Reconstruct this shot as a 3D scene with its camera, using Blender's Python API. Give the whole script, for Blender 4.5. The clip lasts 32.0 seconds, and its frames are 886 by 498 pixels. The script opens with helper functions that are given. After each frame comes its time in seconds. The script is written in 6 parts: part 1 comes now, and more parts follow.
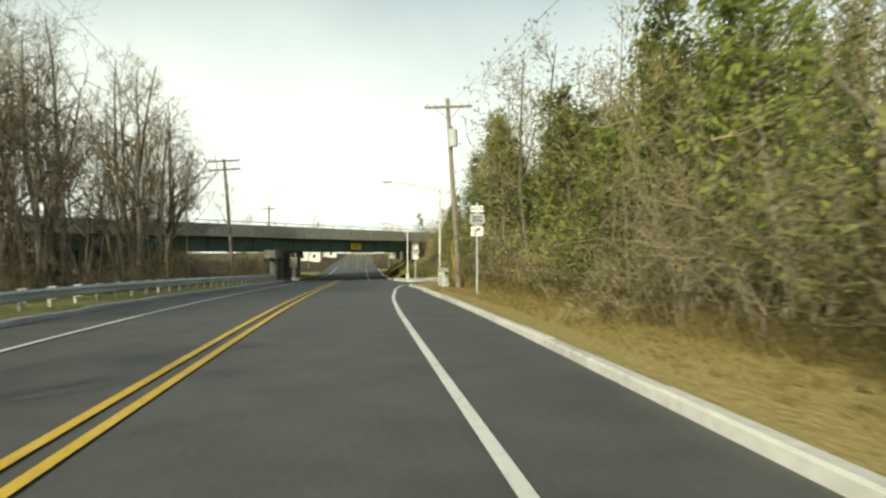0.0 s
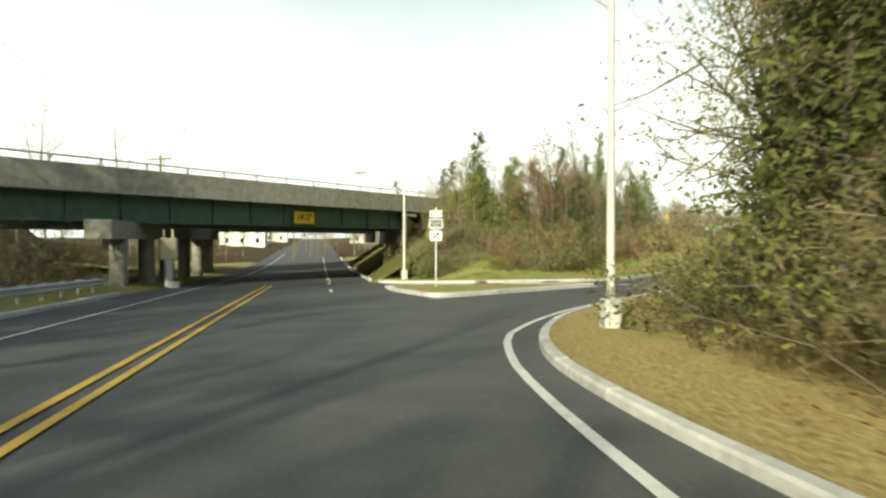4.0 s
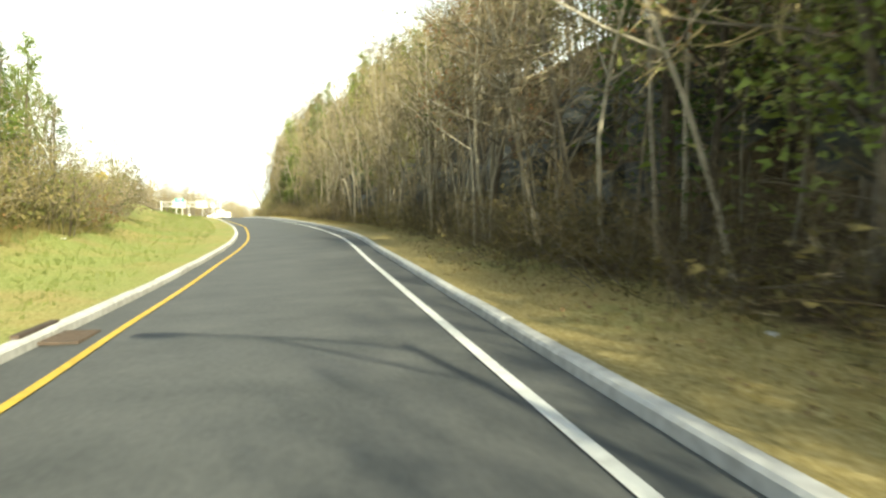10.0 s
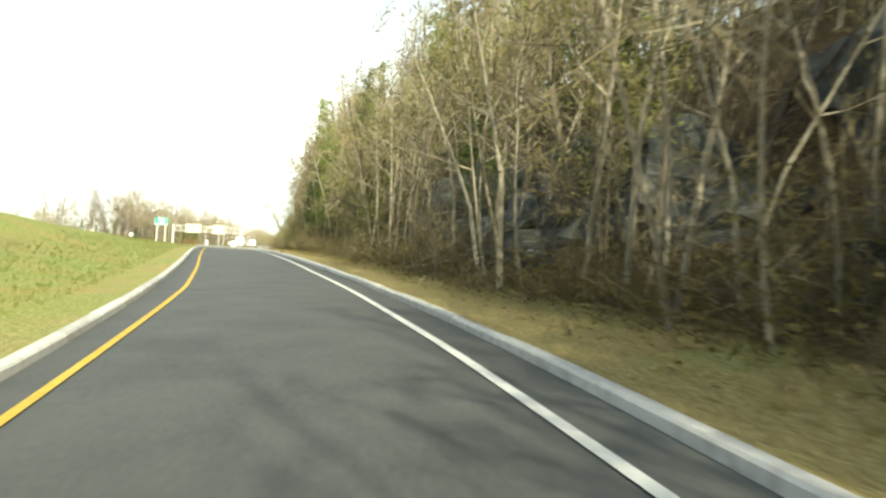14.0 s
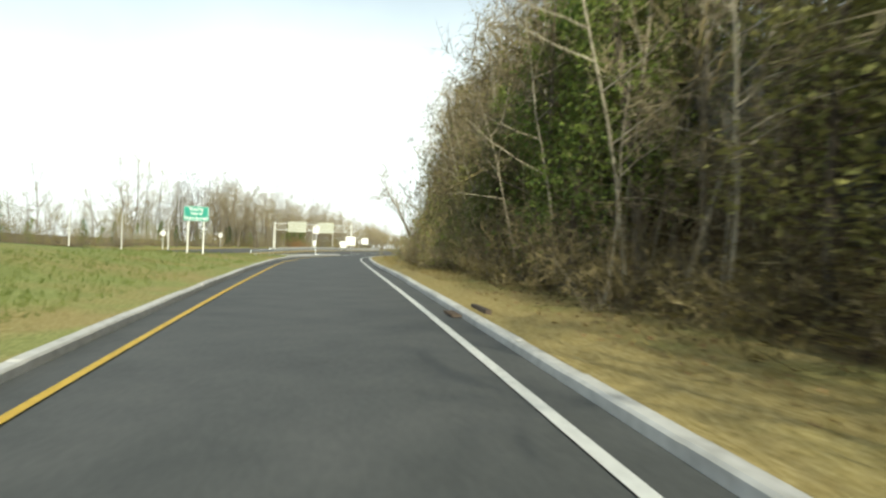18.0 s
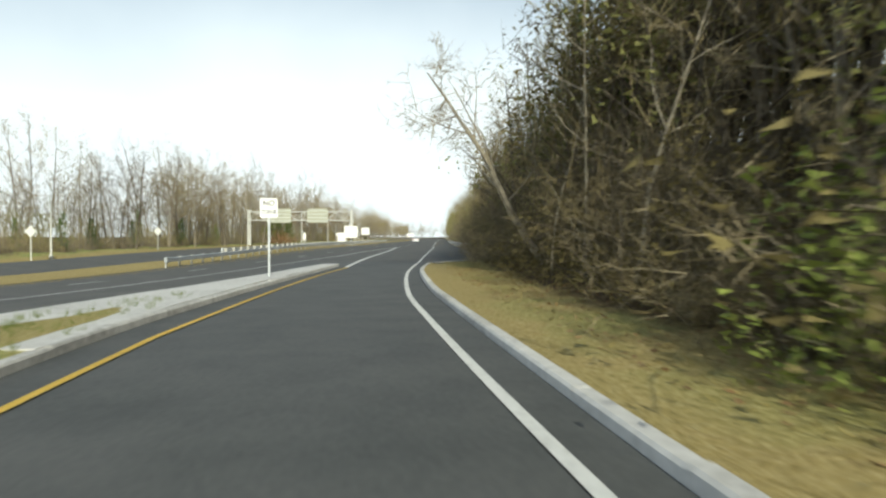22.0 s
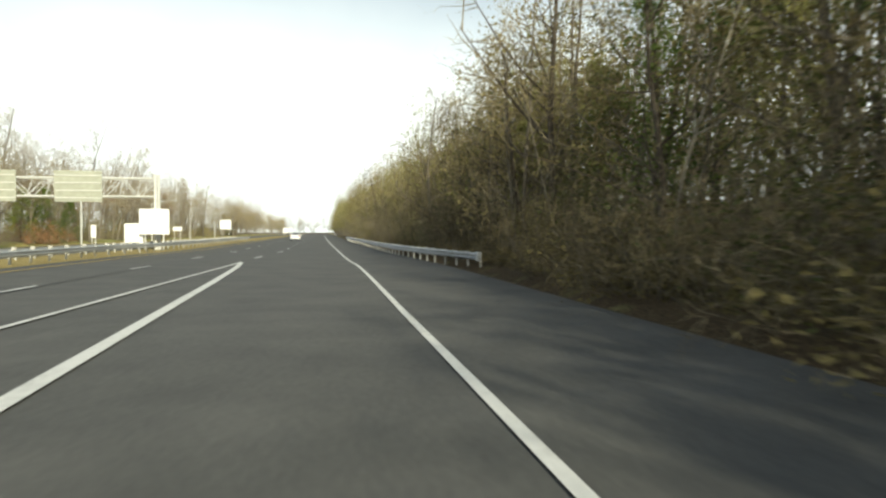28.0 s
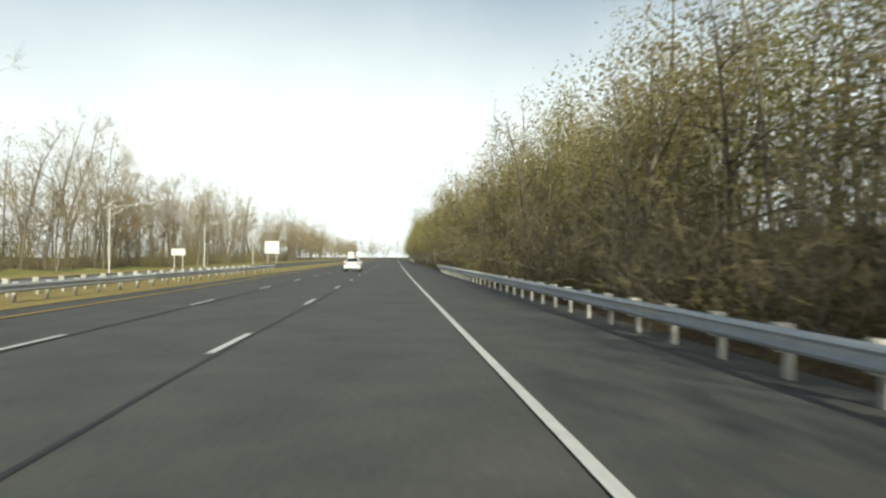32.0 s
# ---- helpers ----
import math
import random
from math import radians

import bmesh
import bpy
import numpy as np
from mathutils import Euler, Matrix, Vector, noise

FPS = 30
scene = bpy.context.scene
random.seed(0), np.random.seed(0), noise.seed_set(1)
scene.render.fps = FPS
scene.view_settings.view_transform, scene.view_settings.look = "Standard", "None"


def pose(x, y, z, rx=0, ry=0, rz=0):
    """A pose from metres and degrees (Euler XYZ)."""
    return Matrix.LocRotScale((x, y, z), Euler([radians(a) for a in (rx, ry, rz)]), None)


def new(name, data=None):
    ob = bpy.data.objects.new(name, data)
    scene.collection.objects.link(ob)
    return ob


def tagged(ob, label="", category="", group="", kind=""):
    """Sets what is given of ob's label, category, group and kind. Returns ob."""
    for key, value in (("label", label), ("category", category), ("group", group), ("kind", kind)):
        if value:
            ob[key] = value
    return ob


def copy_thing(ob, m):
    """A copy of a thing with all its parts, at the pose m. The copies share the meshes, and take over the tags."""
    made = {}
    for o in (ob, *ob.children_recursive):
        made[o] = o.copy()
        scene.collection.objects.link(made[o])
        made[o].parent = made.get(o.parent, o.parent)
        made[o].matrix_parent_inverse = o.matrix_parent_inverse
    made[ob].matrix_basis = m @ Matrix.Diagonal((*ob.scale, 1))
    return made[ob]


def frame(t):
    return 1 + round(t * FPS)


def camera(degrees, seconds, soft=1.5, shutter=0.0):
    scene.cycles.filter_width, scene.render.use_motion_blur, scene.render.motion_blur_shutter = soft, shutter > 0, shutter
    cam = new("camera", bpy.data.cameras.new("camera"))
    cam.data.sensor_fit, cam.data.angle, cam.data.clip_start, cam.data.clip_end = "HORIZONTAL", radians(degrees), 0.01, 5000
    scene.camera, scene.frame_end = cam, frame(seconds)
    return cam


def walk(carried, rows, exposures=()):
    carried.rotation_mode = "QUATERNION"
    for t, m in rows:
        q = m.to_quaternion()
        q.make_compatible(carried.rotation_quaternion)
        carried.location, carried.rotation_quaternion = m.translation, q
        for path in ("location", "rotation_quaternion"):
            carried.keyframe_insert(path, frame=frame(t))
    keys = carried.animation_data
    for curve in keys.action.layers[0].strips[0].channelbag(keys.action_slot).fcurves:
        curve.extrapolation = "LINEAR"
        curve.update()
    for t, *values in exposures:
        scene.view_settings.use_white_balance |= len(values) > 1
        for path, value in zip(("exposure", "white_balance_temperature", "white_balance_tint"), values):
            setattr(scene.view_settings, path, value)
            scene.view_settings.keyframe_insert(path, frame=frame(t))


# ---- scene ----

# ---------- camera ----------
cam = camera(63.1, 32.0, soft=2.4, shutter=0.4)
PATH = [  # seconds, x, y, z, pitch, roll, heading
    (0.0, 0.00, 0.00, 1.60, 0.45, -0.00, 0.00),
    (0.5, -0.76, 5.80, 1.60, 0.44, -0.00, -0.40),
    (1.0, -1.50, 11.53, 1.59, 0.42, -0.00, -0.80),
    (1.5, -2.20, 17.15, 1.56, 0.19, -0.00, -1.20),
    (2.0, -2.86, 22.63, 1.52, -0.05, -0.00, -1.60),
    (2.5, -3.46, 27.96, 1.44, -0.33, -0.00, -1.90),
    (3.0, -3.99, 33.15, 1.35, -0.61, -0.00, -2.20),
    (3.5, -4.40, 38.20, 1.25, -0.66, -0.00, -2.50),
    (4.0, -4.64, 43.14, 1.14, -0.69, -0.00, -3.37),
    (4.5, -4.65, 47.97, 1.03, -0.71, -0.00, -4.85),
    (5.0, -4.40, 52.60, 0.92, -0.74, -0.00, -7.23),
    (5.5, -3.89, 56.91, 0.82, -0.84, 0.01, -10.65),
    (6.0, -3.01, 60.86, 0.72, -1.13, 0.03, -15.31),
    (6.5, -1.61, 64.49, 0.63, -1.44, 0.02, -20.58),
    (7.0, 0.18, 67.96, 0.55, -1.77, 0.00, -26.56),
    (7.5, 2.29, 71.34, 0.48, -2.05, -0.01, -32.04),
    (8.0, 4.50, 74.78, 0.41, -2.42, -0.04, -37.39),
    (8.5, 6.85, 78.17, 0.34, -2.42, 0.02, -42.41),
    (9.0, 9.20, 81.54, 0.28, -2.68, 0.09, -45.53),
    (9.5, 11.51, 84.94, 0.23, -2.42, -0.01, -45.61),
    (10.0, 13.78, 88.42, 0.22, -2.04, -0.11, -44.97),
    (10.5, 16.09, 91.97, 0.25, -0.85, -0.88, -43.79),
    (11.0, 18.40, 95.63, 0.31, -0.89, -1.68, -44.12),
    (11.5, 20.84, 99.22, 0.39, -0.66, -2.11, -44.16),
    (12.0, 23.31, 102.88, 0.49, 0.38, -2.55, -43.89),
    (12.5, 25.87, 106.57, 0.60, 0.51, -2.45, -44.00),
    (13.0, 28.47, 110.34, 0.73, 0.64, -2.34, -43.70),
    (13.5, 30.96, 114.26, 0.86, 0.72, -2.56, -43.29),
    (14.0, 33.35, 118.22, 0.99, 0.81, -2.77, -42.76),
    (14.5, 35.73, 122.16, 1.13, 0.47, -2.73, -41.41),
    (15.0, 38.06, 126.20, 1.26, 0.13, -2.69, -40.00),
    (15.5, 40.31, 130.39, 1.39, 0.33, -2.64, -39.04),
    (16.0, 42.55, 134.69, 1.52, 0.39, -2.58, -38.10),
    (16.5, 44.83, 139.17, 1.66, 0.46, -2.52, -37.14),
    (17.0, 47.20, 143.93, 1.80, 0.48, -2.46, -36.17),
    (17.5, 49.70, 149.02, 1.95, 0.50, -2.39, -35.18),
    (18.0, 52.29, 154.34, 2.08, 0.10, -2.18, -34.16),
    (18.5, 54.82, 159.79, 2.21, 0.10, -1.98, -33.30),
    (19.0, 57.35, 165.21, 2.31, 0.10, -1.79, -32.65),
    (19.5, 59.84, 170.56, 2.40, 0.06, -1.40, -32.92),
    (20.0, 62.32, 175.81, 2.47, 0.04, -1.00, -33.50),
    (20.5, 64.90, 180.92, 2.53, -0.33, -0.66, -33.79),
    (21.0, 67.46, 185.94, 2.56, -0.70, -0.32, -33.99),
    (21.5, 70.02, 190.91, 2.59, -0.86, -0.18, -34.18),
    (22.0, 72.60, 195.88, 2.60, -0.97, -0.04, -34.37),
    (22.5, 75.17, 200.88, 2.61, -1.29, 0.00, -34.81),
    (23.0, 77.81, 205.85, 2.61, -1.53, 0.05, -35.35),
    (23.5, 80.50, 210.71, 2.61, -1.74, 0.09, -35.99),
    (24.0, 83.21, 215.45, 2.61, -1.70, 0.22, -36.80),
    (24.5, 85.98, 220.14, 2.61, -1.66, 0.34, -38.11),
    (25.0, 88.84, 224.79, 2.61, -1.61, 0.47, -39.12),
    (25.5, 91.80, 229.49, 2.61, -1.73, 0.38, -40.40),
    (26.0, 94.96, 234.29, 2.61, -1.82, 0.29, -41.61),
    (26.5, 98.32, 239.28, 2.61, -1.92, 0.20, -42.76),
    (27.0, 101.87, 244.46, 2.61, -2.02, 0.11, -43.73),
    (27.5, 105.55, 249.75, 2.61, -2.11, 0.02, -44.41),
    (28.0, 109.40, 254.97, 2.61, -1.35, -0.00, -43.90),
    (28.5, 113.17, 260.35, 2.61, -1.44, -0.00, -43.90),
    (29.0, 116.97, 265.76, 2.61, -1.53, -0.00, -43.40),
    (29.5, 120.76, 271.17, 2.61, -1.14, -0.00, -43.00),
    (30.0, 124.50, 276.56, 2.61, -0.76, -0.00, -38.80),
    (30.5, 128.04, 282.05, 2.61, -1.05, 0.01, -41.47),
    (31.0, 132.64, 288.70, 2.61, 0.00, -0.00, -39.10),
    (31.5, 137.01, 295.37, 2.61, 0.31, -0.00, -38.60),
    (32.0, 141.59, 302.38, 2.61, 0.63, -0.00, -38.20),
]

EXPOSURES = [(0.0, 0.05, 7000, -7), (3.0, 0.25, 7000, -6), (6.0, 0.35, 7100, -6), (8.0, 0.55, 7100, -6), (9.2, 1.05, 7000, -7), (10.2, 1.25, 7000, -7), (12.0, 1.1, 6900, -6), (15.2, 0.95, 6700, -6), (17.5, 0.35, 6400, -4),
             (20.0, 0.1, 6200, -2), (23.0, -0.05, 6100, -1), (25.0, -0.05, 6200, -1), (27.5, 0.15, 6600, -2), (30.0, 0.1, 6600, -2), (32.0, -0.05, 6400, -1)]
walk(cam, [(t, pose(x, y, z, 90 + p, r, h)) for t, x, y, z, p, r, h in PATH], EXPOSURES)

# ---------- sky and sun ----------
SUN_HEADING, SUN_HEIGHT = -22.5, 23.5  # the way the light runs, and how high the sun stands
world = bpy.data.worlds.new("sky")
scene.world = world
world.use_nodes = True
wn, wl = world.node_tree.nodes, world.node_tree.links
sky = wn.new("ShaderNodeTexSky")
sky.sky_type, sky.sun_disc = "NISHITA", False
sky.sun_elevation = radians(SUN_HEIGHT)
sky.sun_rotation = radians(180 - SUN_HEADING)
sky.air_density, sky.dust_density, sky.ozone_density = 1.0, 2.0, 1.0
# thin high cloud: whitens the sky towards the horizon
geo = wn.new("ShaderNodeTexCoord")
sep = wn.new("ShaderNodeSeparateXYZ")
wl.new(geo.outputs["Generated"], sep.inputs[0])
ramp = wn.new("ShaderNodeMapRange")
ramp.inputs[1].default_value, ramp.inputs[2].default_value = 0.14, 0.44
ramp.inputs[3].default_value, ramp.inputs[4].default_value = 1.15, 0.05
wl.new(sep.outputs[2], ramp.inputs[0])
cloud = wn.new("ShaderNodeTexNoise")
cloud.inputs["Scale"].default_value, cloud.inputs["Detail"].default_value = 2.2, 5.0
wl.new(geo.outputs["Generated"], cloud.inputs["Vector"])
cmul = wn.new("ShaderNodeMath")
cmul.operation = "MULTIPLY_ADD"
wl.new(cloud.outputs["Fac"], cmul.inputs[0])
cmul.inputs[1].default_value = 0.7
wl.new(ramp.outputs[0], cmul.inputs[2])
csub = wn.new("ShaderNodeMath")
csub.operation, csub.use_clamp = "SUBTRACT", True
wl.new(cmul.outputs[0], csub.inputs[0])
csub.inputs[1].default_value = 0.35
mixw = wn.new("ShaderNodeMixRGB")
wl.new(csub.outputs[0], mixw.inputs[0])
wl.new(sky.outputs[0], mixw.inputs[1])
mixw.inputs[2].default_value = (11.5, 11.6, 11.8, 1)
bg = wn["Background"]
bg.inputs["Strength"].default_value = 0.1
wl.new(mixw.outputs[0], bg.inputs[0])

sun = new("sun", bpy.data.lights.new("sun", "SUN"))
sun.data.energy, sun.data.angle, sun.data.color = 5.0, radians(0.55), (1.0, 0.9, 0.74)
sh, se = radians(SUN_HEADING), radians(SUN_HEIGHT)
light_way = Vector((-math.sin(sh) * math.cos(se), math.cos(sh) * math.cos(se), -math.sin(se)))
sun.matrix_world = Matrix.Translation((0, 0, 60)) @ light_way.to_track_quat("-Z", "Y").to_matrix().to_4x4()


# ---------- materials ----------
def material(name, colours, scale=8.0, rough=0.85, bump=0.0, metal=0.0, coarse=0.35, detail=6.0, per=0.0, spec=0.5, translucent=0.0):
    """Colour by noise at two scales over a ramp of colours; per: how far single things differ."""
    m = bpy.data.materials.new(name)
    m.use_nodes = True
    n, l = m.node_tree.nodes, m.node_tree.links
    b = n["Principled BSDF"]
    b.inputs["Roughness"].default_value, b.inputs["Metallic"].default_value = rough, metal
    b.inputs["Specular IOR Level"].default_value = spec
    co = n.new("ShaderNodeNewGeometry")
    fine, wide = n.new("ShaderNodeTexNoise"), n.new("ShaderNodeTexNoise")
    fine.inputs["Scale"].default_value, fine.inputs["Detail"].default_value = scale, detail
    wide.inputs["Scale"].default_value, wide.inputs["Detail"].default_value = scale * 0.06, 4.0
    for t in (fine, wide):
        l.new(co.outputs["Position"], t.inputs["Vector"])
    mix = n.new("ShaderNodeMix")
    mix.inputs[0].default_value = coarse
    l.new(fine.outputs["Fac"], mix.inputs[2])
    l.new(wide.outputs["Fac"], mix.inputs[3])
    last = mix.outputs[0]
    if per:
        oi = n.new("ShaderNodeObjectInfo")
        ma = n.new("ShaderNodeMath")
        ma.operation = "MULTIPLY_ADD"
        l.new(oi.outputs["Random"], ma.inputs[0])
        ma.inputs[1].default_value = per
        l.new(last, ma.inputs[2])
        mb = n.new("ShaderNodeMath")
        mb.operation = "SUBTRACT"
        l.new(ma.outputs[0], mb.inputs[0])
        mb.inputs[1].default_value = per * 0.5
        last = mb.outputs[0]
    cr = n.new("ShaderNodeValToRGB")
    el = cr.color_ramp.elements
    while len(el) < len(colours):
        el.new(0.5)
    for i, c in enumerate(colours):
        el[i].position = 0.3 + 0.4 * i / max(1, len(colours) - 1)
        el[i].color = (*c, 1)
    l.new(last, cr.inputs[0])
    l.new(cr.outputs[0], b.inputs["Base Color"])
    if bump:
        bp = n.new("ShaderNodeBump")
        bp.inputs["Strength"].default_value, bp.inputs["Distance"].default_value = min(1.0, bump), 0.02
        l.new(fine.outputs["Fac"], bp.inputs["Height"])
        l.new(bp.outputs[0], b.inputs["Normal"])
    if translucent:
        tr = n.new("ShaderNodeBsdfTranslucent")
        l.new(cr.outputs[0], tr.inputs[0])
        ms = n.new("ShaderNodeMixShader")
        ms.inputs[0].default_value = translucent
        l.new(b.outputs[0], ms.inputs[1])
        l.new(tr.outputs[0], ms.inputs[2])
        l.new(ms.outputs[0], n["Material Output"].inputs[0])
    return m


ASPHALT = material("asphalt", [(0.055, 0.058, 0.056), (0.088, 0.091, 0.087), (0.12, 0.121, 0.115)], 14, 0.75, 0.25, coarse=0.5)
ASPHALT_OLD = material("asphalt_old", [(0.06, 0.06, 0.056), (0.095, 0.094, 0.086), (0.13, 0.128, 0.116)], 12, 0.8, 0.3, coarse=0.5)
WHITE_LINE = material("white_line_paint", [(0.5, 0.5, 0.48), (0.74, 0.74, 0.71), (0.8, 0.8, 0.77)], 9, 0.7, 0.1)
YELLOW_LINE = material("yellow_line_paint", [(0.45, 0.29, 0.035), (0.66, 0.44, 0.055), (0.74, 0.51, 0.08)], 9, 0.7, 0.1)
CONCRETE = material("kerb_concrete", [(0.36, 0.35, 0.33), (0.58, 0.57, 0.545), (0.7, 0.69, 0.665)], 7, 0.9, 0.4, per=0.15)
BRIDGE_CONCRETE = material("bridge_concrete", [(0.2, 0.2, 0.17), (0.31, 0.3, 0.26), (0.4, 0.39, 0.34)], 2.5, 0.9, 0.3)
GIRDER_GREEN = material("green_steel_paint", [(0.05, 0.1, 0.075), (0.075, 0.135, 0.1), (0.095, 0.16, 0.12)], 1.5, 0.55, 0.05)
DARK_STEEL = material("dark_steel", [(0.015, 0.018, 0.017), (0.03, 0.034, 0.032)], 3, 0.6)
GALVANISED = material("galvanised_steel", [(0.32, 0.34, 0.35), (0.46, 0.48, 0.5), (0.55, 0.57, 0.58)], 6, 0.5, 0.0, 0.35, per=0.2)
PALE_METAL = material("pale_painted_metal", [(0.55, 0.55, 0.52), (0.68, 0.68, 0.64)], 5, 0.5, 0.0, 0.1)
POST_PALE = material("weathered_post", [(0.36, 0.35, 0.32), (0.56, 0.55, 0.51)], 6, 0.8, 0.2, per=0.3)
WOOD_POLE = material("pole_wood", [(0.12, 0.1, 0.075), (0.22, 0.19, 0.15), (0.33, 0.3, 0.25)], 6, 0.9, 0.5)
SIGN_WHITE = material("sign_white", [(0.74, 0.74, 0.73), (0.82, 0.82, 0.81)], 3, 0.4)
SIGN_BLACK = material("sign_black", [(0.02, 0.02, 0.022), (0.03, 0.03, 0.032)], 3, 0.5)
SIGN_GREEN = material("sign_green", [(0.005, 0.22, 0.16), (0.01, 0.27, 0.2)], 3, 0.4)
SIGN_YELLOW = material("sign_yellow", [(0.75, 0.5, 0.02), (0.85, 0.58, 0.04)], 3, 0.5)
SIGN_RED = material("sign_red", [(0.45, 0.03, 0.03), (0.55, 0.05, 0.04)], 3, 0.5)
BOX_GREY = material("cabinet_grey", [(0.4, 0.42, 0.4), (0.5, 0.52, 0.5)], 4, 0.6)
BARK = material("bark_brown", [(0.06, 0.047, 0.032), (0.13, 0.108, 0.078), (0.23, 0.2, 0.15)], 5, 0.95, 0.4, per=0.35)
BARK_PALE = material("bark_pale", [(0.15, 0.125, 0.085), (0.27, 0.235, 0.17), (0.4, 0.36, 0.275)], 5, 0.9, 0.3, per=0.3)
TWIG = material("twigs", [(0.08, 0.065, 0.036), (0.18, 0.148, 0.085), (0.3, 0.25, 0.155)], 3, 0.95, per=0.5)
TWIG_TAN = material("twigs_tan", [(0.13, 0.1, 0.042), (0.25, 0.2, 0.095), (0.38, 0.31, 0.165)], 2.5, 0.95, per=0.5)
LEAF_DARK = material("evergreen_foliage", [(0.03, 0.065, 0.012), (0.09, 0.15, 0.025), (0.2, 0.25, 0.05)], 3, 0.8, per=0.45, translucent=0.2)
LEAF_OLIVE = material("olive_foliage", [(0.075, 0.09, 0.022), (0.16, 0.172, 0.045), (0.28, 0.27, 0.088)], 3, 0.8, per=0.5, translucent=0.25)
LEAF_GREEN = material("green_foliage", [(0.075, 0.115, 0.016), (0.15, 0.2, 0.032), (0.26, 0.3, 0.065)], 3, 0.8, per=0.4, translucent=0.25)
LEAF_RUST = material("rust_foliage", [(0.14, 0.055, 0.025), (0.25, 0.115, 0.05), (0.36, 0.19, 0.09)], 3, 0.85, per=0.4, translucent=0.3)
LEAF_TAN = material("dry_foliage", [(0.11, 0.09, 0.034), (0.205, 0.17, 0.064), (0.32, 0.265, 0.11)], 3, 0.9, per=0.5, translucent=0.35)
ROCK = material("rock_face", [(0.025, 0.028, 0.028), (0.065, 0.07, 0.068), (0.15, 0.155, 0.145)], 1.6, 0.92, 0.9)
GRASS_BLADE = material("grass_blades", [(0.13, 0.175, 0.036), (0.25, 0.3, 0.075), (0.42, 0.42, 0.15)], 0.8, 0.9, translucent=0.4)
DRY_BLADE = material("dry_grass_blades", [(0.26, 0.22, 0.07), (0.4, 0.33, 0.13), (0.52, 0.43, 0.2)], 0.8, 0.9, translucent=0.4)
LITTER_LEAF = material("fallen_leaves", [(0.11, 0.06, 0.025), (0.22, 0.13, 0.055), (0.36, 0.25, 0.12)], 9, 0.9, coarse=0.2)
CAR_WHITE = material("car_paint_white", [(0.74, 0.75, 0.76), (0.8, 0.81, 0.82)], 2, 0.25)
CAR_GLASS = material("car_glass", [(0.02, 0.024, 0.028), (0.035, 0.04, 0.045)], 2, 0.08)
RUBBER = material("rubber", [(0.012, 0.012, 0.012), (0.025, 0.025, 0.025)], 8, 0.8)
TAIL_RED = material("tail_lamp_red", [(0.35, 0.01, 0.01), (0.45, 0.02, 0.02)], 3, 0.3)
HOUSE_WALL = material("house_siding", [(0.62, 0.62, 0.58), (0.74, 0.74, 0.7)], 2, 0.7)
ROOF_DARK = material("roof_shingle", [(0.08, 0.08, 0.085), (0.15, 0.15, 0.15)], 3, 0.9)
LAMP_LENS = material("lamp_lens", [(0.5, 0.5, 0.48), (0.6, 0.6, 0.57)], 3, 0.3)
CREAM = material("cream_paint", [(0.5, 0.45, 0.3), (0.62, 0.57, 0.4)], 4, 0.6)
BOARD_BACK = material("board_aluminium", [(0.3, 0.31, 0.25), (0.44, 0.45, 0.37)], 2.0, 0.6, 0.0, 0.2)
DRAIN = material("drain_iron", [(0.05, 0.036, 0.027), (0.1, 0.07, 0.05)], 6, 0.8, 0.2)


